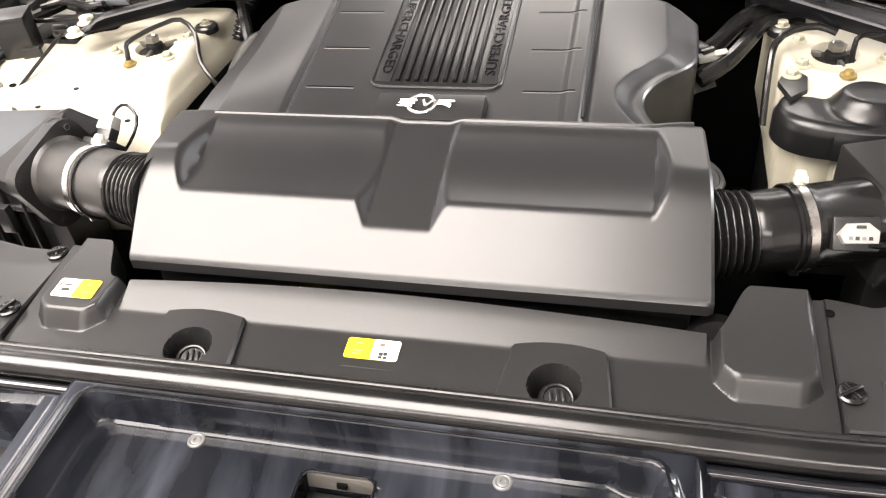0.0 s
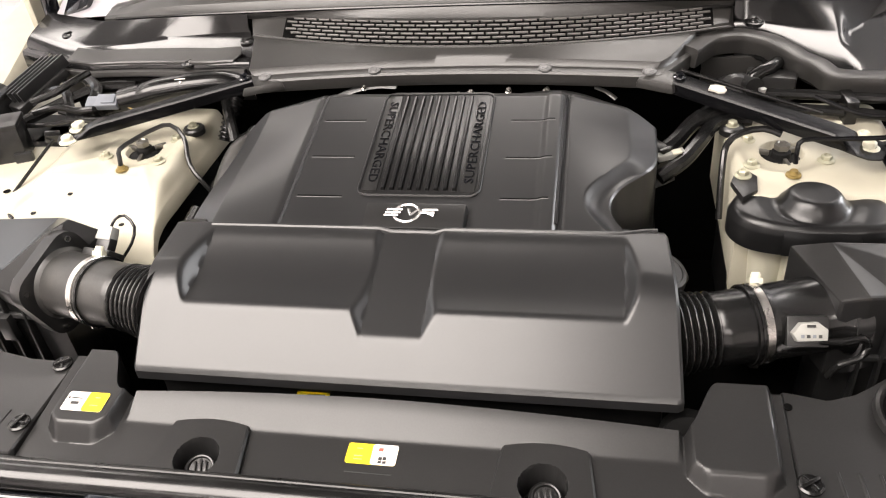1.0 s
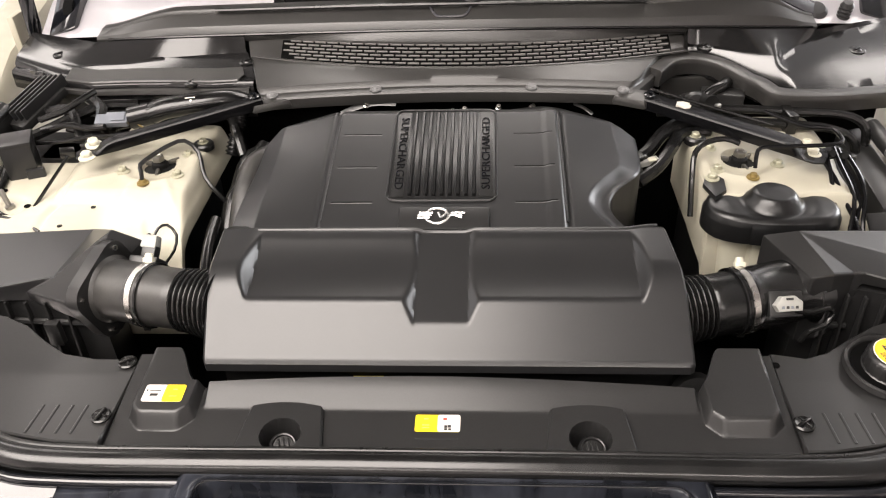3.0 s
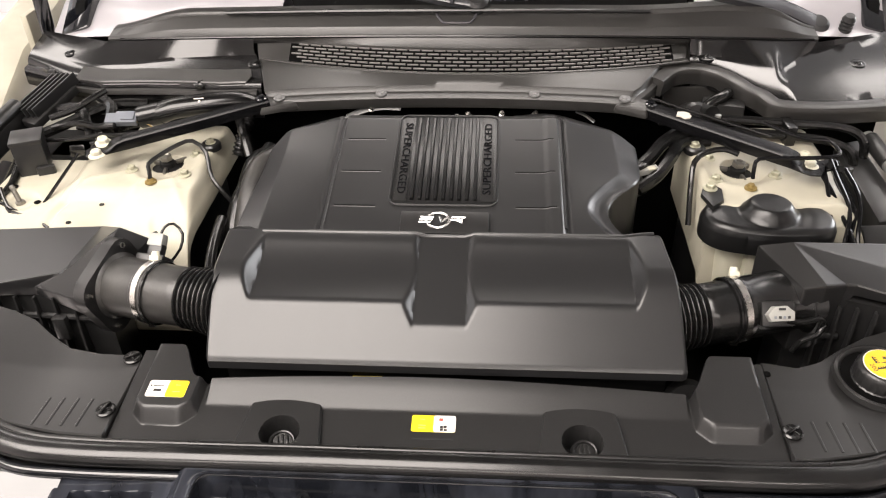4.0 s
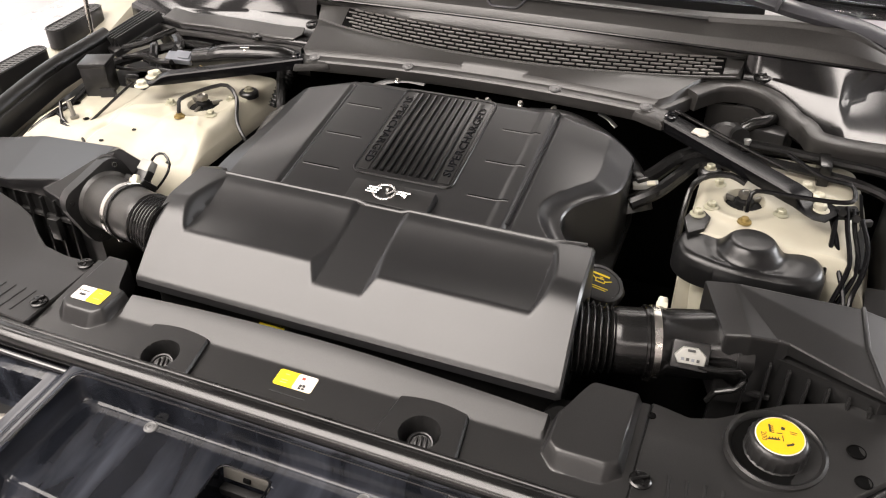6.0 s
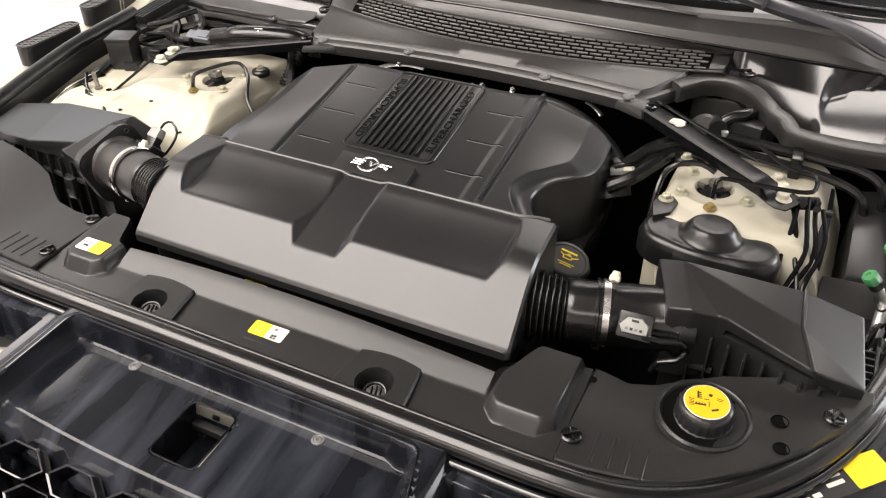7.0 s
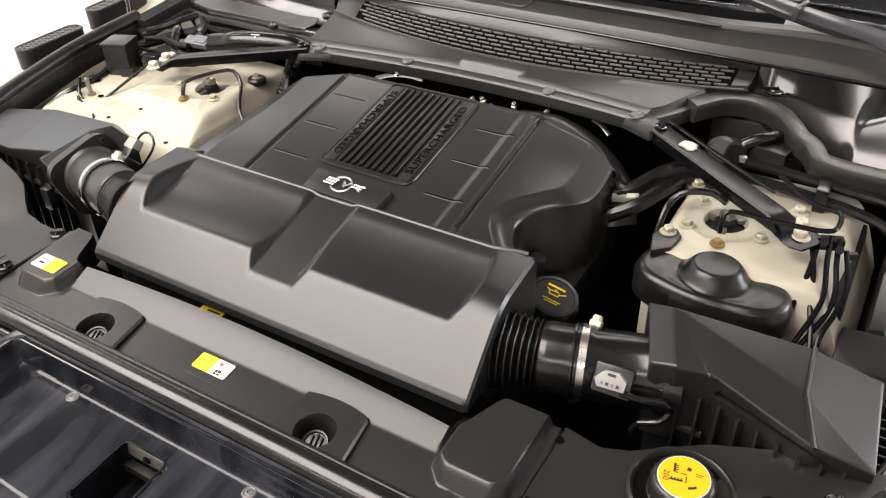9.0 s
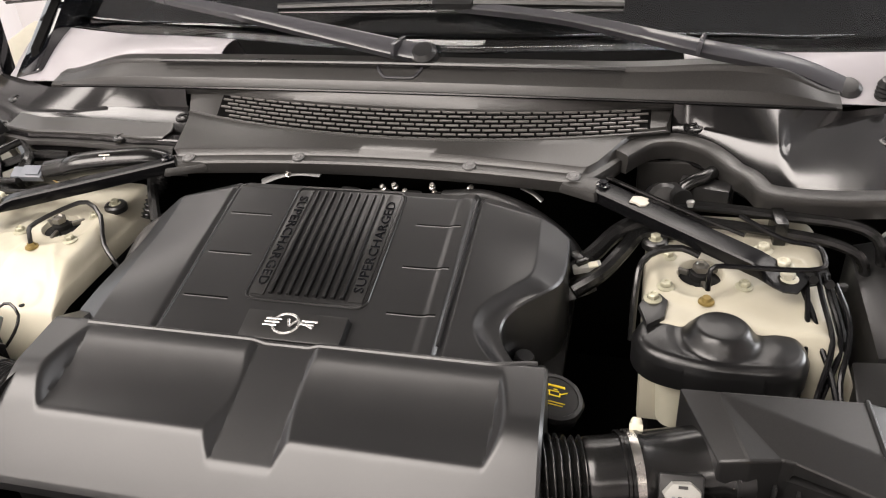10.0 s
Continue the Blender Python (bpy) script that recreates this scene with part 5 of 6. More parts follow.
    if s > 0:
        rim = [(0.372, 0.748, 1.130), (0.392, 0.776, 1.131)] + [(x, bend(fy, x) - 0.001, bend(fz, x) - 0.001) for x in (0.41, 0.436, 0.46, 0.485, 0.505, 0.525, 0.545, 0.558, 0.57, 0.60, 0.65, 0.70, 0.78, 0.85)]
        ps = spline(rim, 0.006)
        bm = bmesh.new()
        rows = []
        for k, c in enumerate(ps):
            d = (ps[min(k + 1, len(ps) - 1)] - ps[max(k - 1, 0)])
            d = Vector((d.x, d.y, 0)).normalized()
            out = Vector((-d.y, d.x, 0))
            rows.append([bm.verts.new(c + out * a + Vector((0, 0, b))) for a, b in
                         ((-0.001, -0.030), (-0.004, -0.010), (-0.0045, -0.003), (-0.003, 0.0005), (0.0005, 0.0022), (0.010, 0.0034), (0.018, 0.0042), (0.0215, 0.0036), (0.0235, 0.0010), (0.024, -0.006), (0.021, -0.030))])
        for a, b in zip(rows, rows[1:]):
            for i in range(len(a)):
                q = (i + 1) % len(a)
                bm.faces.new((a[i], a[q], b[q], b[i]))
        bm.faces.new(rows[0][::-1])
        bm.faces.new(rows[-1])
        part("arch_rim", bm, COWL, t, "broad stepped rim of the arch", 40)
    for x, y, z in (((0.470, 0.842, 1.1395), (0.752, 0.840, 1.128)) if s > 0 else ((-0.402, 0.815, 1.1345), (-0.805, 0.880, 1.130), (-0.494, 0.752, 1.121), (-0.775, 0.794, 1.113))):
        m = pose(x, y, z, 8)
        bm = lathe([(0.015, -0.004), (0.015, 0.0), (0.012, 0.0015), (0.008, 0.001), (0.006, 0.003), (0, 0.003)], m, 20)
        block(m @ pose(0, 0, 0.001, 0, 0, 40), (0.012, 0.003, 0.004), 0.0008, bm=bm)
        part("clip", bm, HOSE, t, "black push-in clip")
    return t


cowl_side(1)
cowl_side(-1)


def cowl_top():
    t = thing("windscreen_trim", "dark rubber trim strip along the windscreen base", "trim strip", (0, 0.86, 1.12), kind="")
    def k(x):
        return 1 - smooth((-x - 0.55) / 0.19) * 0.75 + 0.28 * math.exp(-((x - 0.52) / 0.11) ** 2) - 0.75 * smooth((x - 0.585) / 0.11)
    R = [(lambda x: l1(x)[0] + 0.004, lambda x: l1(x)[1] - 0.008), (lambda x: l1(x)[0] + 0.004, lambda x: l1(x)[1] + 0.0005), (lambda x: l1(x)[0] + 0.0055, lambda x: l1(x)[1] + 0.003 * k(x)), (lambda x: l1(x)[0] + 0.010, lambda x: l1(x)[1] + 0.015 * k(x)),
         (lambda x: l1(x)[0] + 0.0115, lambda x: l1(x)[1] + 0.0165 * k(x)), (lambda x: l1(x)[0] + 0.036, lambda x: l1(x)[1] + 0.0325 * k(x)), (lambda x: l1(x)[0] + 0.0375, lambda x: l1(x)[1] + 0.0375 * k(x)), (lambda x: l1(x)[0] + 0.040, lambda x: l1(x)[1] + 0.0400 * k(x)), (lambda x: l1(x)[0] + 0.062, lambda x: l1(x)[1] + 0.041 * k(x))]
    cowl_rows("strip", "", R, -0.730, 0.690, 110, COWL, t)
    part("raised_lip", tube([(x, l1(x)[0] + 0.030, l1(x)[1] + 0.041) for x in [lerp(-0.47, 0.36, q / 20) for q in range(21)]], 0.006, 8, flat=0.6), RUBBER, t)
    # added dark tube that stands for the shade in the joint
    part("gap_line", tube([(x, l1(x)[0] + 0.0015, l1(x)[1] + 0.0005) for x in [lerp(-0.70, 0.68, q / 40) for q in range(41)]], 0.0026, 6), HOSE, t, "black tube drawn for the shaded gap under the strip")
    part("notch", tube([(-0.050, 0.879, 1.2200), (-0.044, 0.866, 1.2100), (-0.034, 0.856, 1.2030), (-0.024, 0.854, 1.2020), (0.008, 0.854, 1.2020), (0.018, 0.856, 1.2030), (0.027, 0.866, 1.2100), (0.032, 0.879, 1.2200)], 0.0028, 8, 0.006), ARM, t, "moulded rim of the drain notch")
    part("notch_floor", solid([(-0.046, 0.872, 1.2135), (0.029, 0.872, 1.2135), (0.018, 0.8575, 1.2035), (-0.034, 0.8575, 1.2035), (-0.046, 0.876, 1.209), (0.029, 0.876, 1.209), (0.018, 0.8615, 1.199), (-0.034, 0.8615, 1.199)],
                              [(0, 1, 2, 3), (7, 6, 5, 4), (0, 4, 5, 1), (1, 5, 6, 2), (2, 6, 7, 3), (3, 7, 4, 0)], 0), COWL, t)
    return t


cowl_top()


# ---- windscreen and wipers ----
EDGE = [(-0.90, 1.118), (-0.45, 1.004), (-0.245, 0.950), (-0.10, 0.912), (0.10, 0.905), (0.25, 0.930), (0.53, 0.992), (0.71, 1.013), (0.85, 1.028)]


def edge_z(x):
    return 1.234 - 0.062 * min(abs(x), 0.62) ** 2


def glass_z(x, y):
    return edge_z(x) + 0.62 * (y - curve(EDGE, x))


def windscreen():
    t = thing("windscreen", "dark tinted car windscreen", "windscreen", (0, 1.2, 1.2))
    bm = bmesh.new()
    gr = []
    for j in range(13):
        row = []
        for i in range(41):
            x = lerp(-0.86, 0.82, i / 40)
            y = lerp(curve(EDGE, x) - 0.004, 1.75, (j / 12) ** 1.3)
            row.append(bm.verts.new((x, y, glass_z(x, y))))
        gr.append(row)
    for j in range(12):
        for i in range(40):
            bm.faces.new((gr[j][i], gr[j][i + 1], gr[j + 1][i + 1], gr[j + 1][i]))
    ob = part("pane", bm, GLASS, t, "tinted glass pane", 60)
    sol = ob.modifiers.new("thickness", "SOLIDIFY")
    sol.thickness = 0.005
    ob.visible_shadow = False
    part("dash_top", solid([(-0.78, 0.90, 1.10), (0.78, 0.90, 1.10), (0.78, 1.8, 1.22), (-0.78, 1.8, 1.22), (-0.78, 0.90, 1.06), (0.78, 0.90, 1.06), (0.78, 1.8, 1.18), (-0.78, 1.8, 1.18)],
                           [(0, 1, 2, 3), (7, 6, 5, 4), (0, 4, 5, 1), (1, 5, 6, 2), (2, 6, 7, 3), (3, 7, 4, 0)], 0), LINER, t, "black dashboard top behind the glass")
    for s in (-1, 1):
        part("cabin_side", solid([(s * 0.81, 0.93, 1.04), (s * 0.81, 1.82, 1.04), (s * 0.81, 1.82, 1.74), (s * 0.81, 0.99, 1.19), (s * 0.83, 0.93, 1.04), (s * 0.83, 1.82, 1.04), (s * 0.83, 1.82, 1.74), (s * 0.83, 0.99, 1.19)],
                                 [(0, 1, 2, 3), (7, 6, 5, 4), (0, 4, 5, 1), (1, 5, 6, 2), (2, 6, 7, 3), (3, 7, 4, 0)], 0), LINER, t, "dark cabin side")
    part("cabin_back", plate(-0.8, 0.8, 1.8, 1.82, 1.15, 1.85), LINER, t, "dark cabin")
    part("roof_edge", plate(-0.8, 0.8, 1.74, 1.84, 1.735, 1.80, 0.01), GLOSS, t)
    for s in (-1, 1):
        part("pillar", solid([(s * 0.795, 0.95, 1.16), (s * 0.86, 0.95, 1.14), (s * 0.86, 1.76, 1.70), (s * 0.80, 1.76, 1.74), (s * 0.795, 1.02, 1.12), (s * 0.86, 1.02, 1.08), (s * 0.86, 1.84, 1.64), (s * 0.80, 1.84, 1.66)],
                             [(0, 1, 2, 3), (7, 6, 5, 4), (0, 4, 5, 1), (1, 5, 6, 2), (2, 6, 7, 3), (3, 7, 4, 0)], 0.008), GLOSS, t, "gloss black windscreen pillar")
    return t


windscreen()


def base_panel(s):
    """Painted body corner between the trim strip and the lower edge of the glass."""
    x1 = 0.84 if s > 0 else -0.88
    k = lambda x: 1 - smooth((-x - 0.55) / 0.19) * 0.75 + 0.28 * math.exp(-((x - 0.52) / 0.11) ** 2) - 0.75 * smooth((x - 0.585) / 0.11)
    front = lambda d, h: (lambda x: l1(x)[0] + d, lambda x: l1(x)[1] + h * k(x))
    E = lambda x: curve(EDGE, x)
    rows = [front(0.030, -0.010), front(0.046, 0.012), front(0.060, 0.036)]
    rows += [(lambda x, q=q: lerp(l1(x)[0] + 0.062, E(x), q), lambda x, q=q: lerp(l1(x)[1] + 0.040 * k(x), edge_z(x) - 0.006, q) + 0.006 * math.sin(math.pi * q)) for q in (0.1, 0.4, 0.7, 0.95)]
    rows += [(lambda x: E(x) + 0.004, lambda x: edge_z(x) - 0.012), (lambda x: E(x) + 0.03, lambda x: edge_z(x) - 0.05)]
    cowl_rows("corner_skin", "white painted corner below the windscreen", rows, 0.45 if s > 0 else -0.36, x1, 40, SKIN, BODY, 0.002)


base_panel(1)
base_panel(-1)


def wiper(points, knuckle, blade=None):
    t = thing("wiper", "black windscreen wiper arm", "wiper", points[0], "windscreen wipers")
    pts = [Vector(p) for p in points]
    ps = spline(pts, 0.02)
    up = Vector((0, -0.53, 0.85))
    bm = bmesh.new()
    rings = []
    for k, p in enumerate(ps):
        d = (ps[min(k + 1, len(ps) - 1)] - ps[max(k - 1, 0)]).normalized()
        side = d.cross(up).normalized()
        w = lerp(0.017, 0.008, smooth(1.15 * k / (len(ps) - 1)))
        rings.append([bm.verts.new(p + side * a * w + up * b) for a, b in ((-1, -0.010), (-1, 0.0025), (-0.75, 0.0045), (0.75, 0.0045), (1, 0.0025), (1, -0.010))])
    for a, b in zip(rings, rings[1:]):
        for q in range(6):
            bm.faces.new((a[q], a[(q + 1) % 6], b[(q + 1) % 6], b[q]))
    bm.faces.new(rings[0][::-1])
    bm.faces.new(rings[-1])
    arm = part("arm", bm, ARM, t, "tapered black wiper arm")
    part("pivot_cap", lathe([(0.024, -0.02), (0.023, 0.0), (0.016, 0.007), (0, 0.008)], Matrix.Translation(pts[0]) @ pose(0, 0, 0, 28), 20), SATIN, t)
    d = (pts[knuckle + 1] - pts[knuckle]).normalized()
    m = Matrix.Translation(pts[knuckle]) @ d.to_track_quat("X", "Z").to_matrix().to_4x4()
    part("knuckle", block(m @ Matrix.Translation((0, 0, -0.007)), (0.008, 0.046, 0.022), 0.003), ARM, t)
    if blade:
        a, b = map(Vector, blade)
        bl = part("blade", tube([a, a.lerp(b, 0.25) + Vector((0, 0, 0.004)), a.lerp(b, 0.5) + Vector((0, 0, 0.006)), a.lerp(b, 0.75) + Vector((0, 0, 0.004)), b], 0.008, 8, 0.03, flat=0.9), RUBBER, t, "black rubber wiper blade")
        mid = a.lerp(b, 0.53)
        part("holder", block(Matrix.Translation(mid + Vector((0, 0, 0.0))) @ pose(0, 0, 0, 30), (0.07, 0.022, 0.016), 0.004), SATIN, bl)
        part("rubber_edge", tube([a + Vector((0, 0, -0.010)), b + Vector((0, 0, -0.010))], 0.003, 6, curve=False), RUBBER, bl)
    return t


wiper([(0.704, 0.952, 1.166), (0.610, 0.938, 1.208), (0.472, 0.905, 1.246), (0.262, 0.945, 1.276), (0.068, 0.972, 1.289)], 2, ((-0.255, 0.968, 1.284), (0.350, 0.975, 1.289)))
wiper([(0.030, 0.885, 1.236), (-0.014, 0.890, 1.240), (-0.314, 0.950, 1.277), (-0.52, 0.99, 1.300), (-0.66, 1.03, 1.318)], 1, ((-0.95, 1.10, 1.26), (-0.40, 1.02, 1.325)))


t = thing("bump_stop", "black ribbed rubber bump stop at the windscreen corner", "bump stop", (0.757, 0.950, 1.148))
stop_m = pose(0.757, 0.950, 1.148, 18)
part("body", lathe([(0.014, -0.012), (0.014, 0.0)] + [(0.0115 + 0.002 * (k % 2), 0.003 + 0.004 * k) for k in range(9)] + [(0.009, 0.040), (0, 0.041)], stop_m, 20), RUBBER, t)
part("flange", lathe([(0.020, -0.006), (0.020, 0.0), (0.017, 0.002), (0.013, 0.002)], stop_m, 20), HOSE, t)


# ---- open bonnet above the bay ----
def bonnet():
    t = thing("bonnet", "open car bonnet with grey lined underside", "bonnet", (0, 0.865, 1.37))
    a = radians(52)
    c, sn = math.cos(a), math.sin(a)

    def p(x, q, h):
        return (x, 0.955 - c * q + sn * h, 1.650 + sn * q + c * h)

    bm = bmesh.new()
    g = []
    for k in range(13):
        q = 1.24 * k / 12
        w = lerp(0.89, 0.82, (k / 12) ** 3)
        g.append([bm.verts.new(p(x * w, q, 0.05 * (1 - x * x) - 0.03 * (k / 12) ** 4)) for x in [i / 8 - 1 for i in range(17)]])
    for u, v in zip(g, g[1:]):
        for i in range(16):
            bm.faces.new((u[i], u[i + 1], v[i + 1], v[i]))
    sk = part("skin", bm, CREAM, t, "cream painted outer skin")
    sk.modifiers.new("thickness", "SOLIDIFY").thickness = 0.012
    bm = bmesh.new()
    g = []
    for k in range(13):
        q = 0.02 + 1.20 * k / 12
        w = lerp(0.86, 0.79, (k / 12) ** 3)
        g.append([bm.verts.new(p(x * w, q, -0.025 + 0.05 * (1 - x * x) - 0.03 * (k / 12) ** 4)) for x in [i / 8 - 1 for i in range(17)]])
    for u, v in zip(g, g[1:]):
        for i in range(16):
            bm.faces.new((u[i], u[i + 1], v[i + 1], v[i]))
    part("liner", bm, FELT, t, "grey felt liner").modifiers.new("thickness", "SOLIDIFY").thickness = 0.01
    st = thing("gas_strut", "black gas strut with bright piston rod", "gas strut", (-0.925, 0.735, 1.06))
    a0, a1, a2 = Vector((-0.925, 0.735, 1.06)), Vector((-0.905, 0.735, 1.26)), Vector((-0.835, 0.72, 1.66))
    part("rod", tube([a0, a1], 0.005, 12, curve=False), STEEL, st, "bright steel piston rod")
    part("cylinder", tube([a0.lerp(a2, 0.27), a2], 0.0115, 16, curve=False), GLOSS, st, "black gas cylinder")
    hg = part("hinge", block(pose(-0.905, 0.985, 1.10, -4, 0, 0), (0.016, 0.035, 0.32), 0.003), GLOSS, t, "black hinge arm")
    part("bracket", block(pose(-0.935, 0.985, 1.08, 0, 0, 0), (0.014, 0.05, 0.10), 0.003), CREAM, hg, "cream painted hinge bracket")
    return t


bonnet()


# ---- engine mass under the covers ----
def engine_block():
    t = thing("engine", "dark engine block under the covers", "engine", (0, 0.4, 0.62))
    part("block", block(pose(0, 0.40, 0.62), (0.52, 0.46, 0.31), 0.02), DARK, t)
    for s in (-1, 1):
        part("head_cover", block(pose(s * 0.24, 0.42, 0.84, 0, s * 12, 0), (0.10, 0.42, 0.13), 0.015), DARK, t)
    part("bulk_pipe", tube([(-0.33, 0.36, 0.90), (-0.345, 0.45, 0.97), (-0.36, 0.56, 1.02), (-0.34, 0.64, 1.04)], 0.018, 12), HOSE, t)
    for k, x in enumerate((-0.14, -0.02, 0.06, 0.12)):
        part("fitting", block(pose(x, 0.640 + 0.004 * (k % 2), 1.062, 10, 0, 8 * k), (0.026, 0.018, 0.035), 0.004), HOSE, t)
    part("rear_duct", tube([(0.105, 0.668, 1.066), (0.17, 0.668, 1.070), (0.235, 0.652, 1.054), (0.29, 0.628, 1.020), (0.315, 0.60, 0.97)], 0.034, 18, 0.01, flat=0.8), MATTE, t, "smooth black duct behind the cover")
    for k, x in enumerate((-0.055, -0.004, 0.046, 0.094)):
        m = pose(x, 0.694, 1.036, 14, 0, 4 * k - 6)
        rail = part("coil_cover", block(m, (0.040, 0.040, 0.040), 0.006, (0.85, 0.8)), MATTE, t, "black ignition coil cover")
        part("strap", block(m @ Matrix.Translation((0.0, -0.012, 0.0385)), (0.014, 0.010, 0.006), 0.0015), HOSE, rail)
    part("foil_shield", tube([(-0.205, 0.690, 1.082), (-0.175, 0.698, 1.092), (-0.14, 0.702, 1.097), (-0.105, 0.702, 1.096)], 0.008, 10, 0.01, flat=0.3, up=(0, -0.2, 0.98)), RIVET, t, "crumpled bright heat shield edge")
    part("pipe_bracket", tube([(0.218, 0.712, 1.086), (0.236, 0.712, 1.078), (0.252, 0.706, 1.068)], 0.0050, 10, 0.006, flat=0.4), ALLOY, t, "pale bracket behind the cover")
    for k, (x, z) in enumerate(((0.001, 1.082), (0.021, 1.087), (0.036, 1.076), (0.081, 1.090), (0.083, 1.077), (-0.160, 1.098), (0.140, 1.090))):
        part("nut", lathe([(0.0055, 0), (0.0055, 0.004), (0.004, 0.005), (0.004, 0.010), (0, 0.011)], pose(x, 0.700 - 0.002 * (k % 2), z - 0.006, 25, 8 * k - 20), 8), STEEL, t, "bright metal nut")
    part("wire", tube([(-0.05, 0.668, 1.060), (0.0, 0.676, 1.082), (0.05, 0.672, 1.078), (0.11, 0.678, 1.086), (0.17, 0.672, 1.072)], 0.0042, 8), HOSE, t, "black loom along the coils")
    part("wire", tube([(-0.30, 0.640, 1.040), (-0.25, 0.664, 1.060), (-0.19, 0.672, 1.070), (-0.12, 0.676, 1.066), (-0.05, 0.672, 1.058)], 0.0060, 8), HOSE, t, "black loom along the coils")
    part("fan_shroud", plate(-0.33, 0.36, 0.02, 0.12, 0.70, 0.955, 0.008), DARK, t)
    part("tension_pulley", lathe([(0.03, 0), (0.03, 0.02), (0.012, 0.022), (0, 0.022)], pose(0.33, 0.12, 0.955, 70), 20), DARK, t)
    return t


engine_block()
t = thing("shroud_label", "small yellow sticker under the intake cover", "sticker", (-0.094, 0.117, 0.977))
part("label", block(pose(-0.094, 0.120, 0.974, 8, 0, 2), (0.040, 0.018, 0.0012), 0.0003), YELLOW, t)
part("print_bar", block(pose(-0.090, 0.120, 0.9752, 8, 0, 2), (0.022, 0.003, 0.0006), 0.0002), INK, t, "black printed bar")


def pipe(name, label, category, pts, r, mat, group="", seg=9, step=0.012):
    return solo(name, tube(pts, r, seg, step), mat, label, category, group)


# ---- hoses and plugs behind and beside the engine ----
for pts, r in (([(-0.26, 0.600, 1.055), (-0.19, 0.628, 1.072), (-0.10, 0.632, 1.068), (-0.03, 0.645, 1.050)], 0.0095), ([(0.01, 0.612, 1.075), (0.05, 0.634, 1.084), (0.10, 0.640, 1.080), (0.17, 0.628, 1.062)], 0.0080),
               ([(0.17, 0.606, 1.062), (0.22, 0.628, 1.070), (0.27, 0.618, 1.056), (0.30, 0.585, 1.020)], 0.0100), ([(-0.37, 0.50, 0.94), (-0.366, 0.54, 0.99), (-0.35, 0.585, 1.035), (-0.30, 0.615, 1.055), (-0.25, 0.640, 1.05)], 0.0110)):
    pipe("engine_hose", "black rubber hose behind the engine cover", "hose", pts, r, HOSE, "rubber hoses", 12)
pipe("coolant_hose", "thick dusty black hose beside the engine cover", "hose", [(-0.352, 0.40, 0.93), (-0.352, 0.47, 0.985), (-0.350, 0.53, 1.025), (-0.338, 0.580, 1.045), (-0.300, 0.620, 1.040)], 0.021, DUSTY, "rubber hoses", 16)
solo("ribbed_hose", tube([(-0.405, 0.735, 1.085), (-0.398, 0.715, 1.082), (-0.396, 0.695, 1.070), (-0.402, 0.672, 1.050), (-0.41, 0.65, 1.02)], 0.013, 14, 0.0012, radii=lambda q: 0.0120 + 0.0018 * math.sin(q * 95)), HOSE, "black ribbed hose under the cowl end", "hose", "rubber hoses")
for x, y, z, turn, mat in ((0.285, 0.606, 1.062, -40, DULL), (0.318, 0.590, 1.046, -55, MATTE), (-0.225, 0.618, 1.078, 15, MATTE), (0.215, 0.612, 1.072, 10, MATTE)):
    t = thing("sensor_plug", "small dark sensor plug behind the engine cover", "connector", (x, y, z - 0.01), "sensor plugs")
    part("body", block(pose(x, y, z - 0.01, 12, 0, turn), (0.026, 0.014, 0.016), 0.003), mat, t)
    part("collar", block(pose(x, y, z - 0.008, 12, 0, turn) @ Matrix.Translation((0.014, 0, 0)), (0.010, 0.018, 0.014), 0.002), HOSE, t)

# ---- lines and looms on the passenger-side of the bay ----
pipe("vacuum_hose", "black rubber hose beside the engine cover", "hose", [(0.300, 0.575, 1.030), (0.335, 0.60, 1.045), (0.365, 0.635, 1.062), (0.40, 0.655, 1.072), (0.46, 0.668, 1.075)], 0.0125, HOSE, "rubber hoses")
pipe("vacuum_hose", "black rubber hose beside the engine cover", "hose", [(0.315, 0.545, 1.020), (0.350, 0.568, 1.036), (0.378, 0.605, 1.052), (0.40, 0.64, 1.060), (0.45, 0.652, 1.060)], 0.0115, HOSE, "rubber hoses")
t = thing("hose_connector", "white plastic quick connector on a hose", "connector", (0.336, 0.552, 1.03))
part("body", block(pose(0.332, 0.574, 1.037, 0, -8, 14), (0.040, 0.013, 0.010), 0.002), GREYPLUG, t)
part("clip", block(pose(0.340, 0.573, 1.0462, 0, -8, 14), (0.013, 0.011, 0.003), 0.001), NATURAL, t)

pipe("coolant_pipe", "black coolant pipe along the bulkhead", "pipe", [(0.44, 0.692, 1.083), (0.50, 0.690, 1.083), (0.60, 0.680, 1.081), (0.68, 0.672, 1.078), (0.715, 0.664, 1.064), (0.726, 0.660, 1.035), (0.728, 0.660, 0.99)], 0.0078, HOSE, "coolant pipes")
pipe("coolant_pipe", "black coolant pipe along the bulkhead", "pipe", [(0.43, 0.672, 1.070), (0.50, 0.668, 1.070), (0.60, 0.655, 1.068), (0.655, 0.645, 1.064), (0.690, 0.640, 1.050), (0.702, 0.636, 1.025), (0.704, 0.636, 0.98)], 0.0078, HOSE, "coolant pipes")
t = thing("pipe_bracket", "black plastic bracket holding the coolant pipes", "bracket", (0.587, 0.668, 1.05))
part("body", block(pose(0.587, 0.668, 1.052, 0, 0, 4), (0.018, 0.046, 0.038), 0.004), HOSE, t)

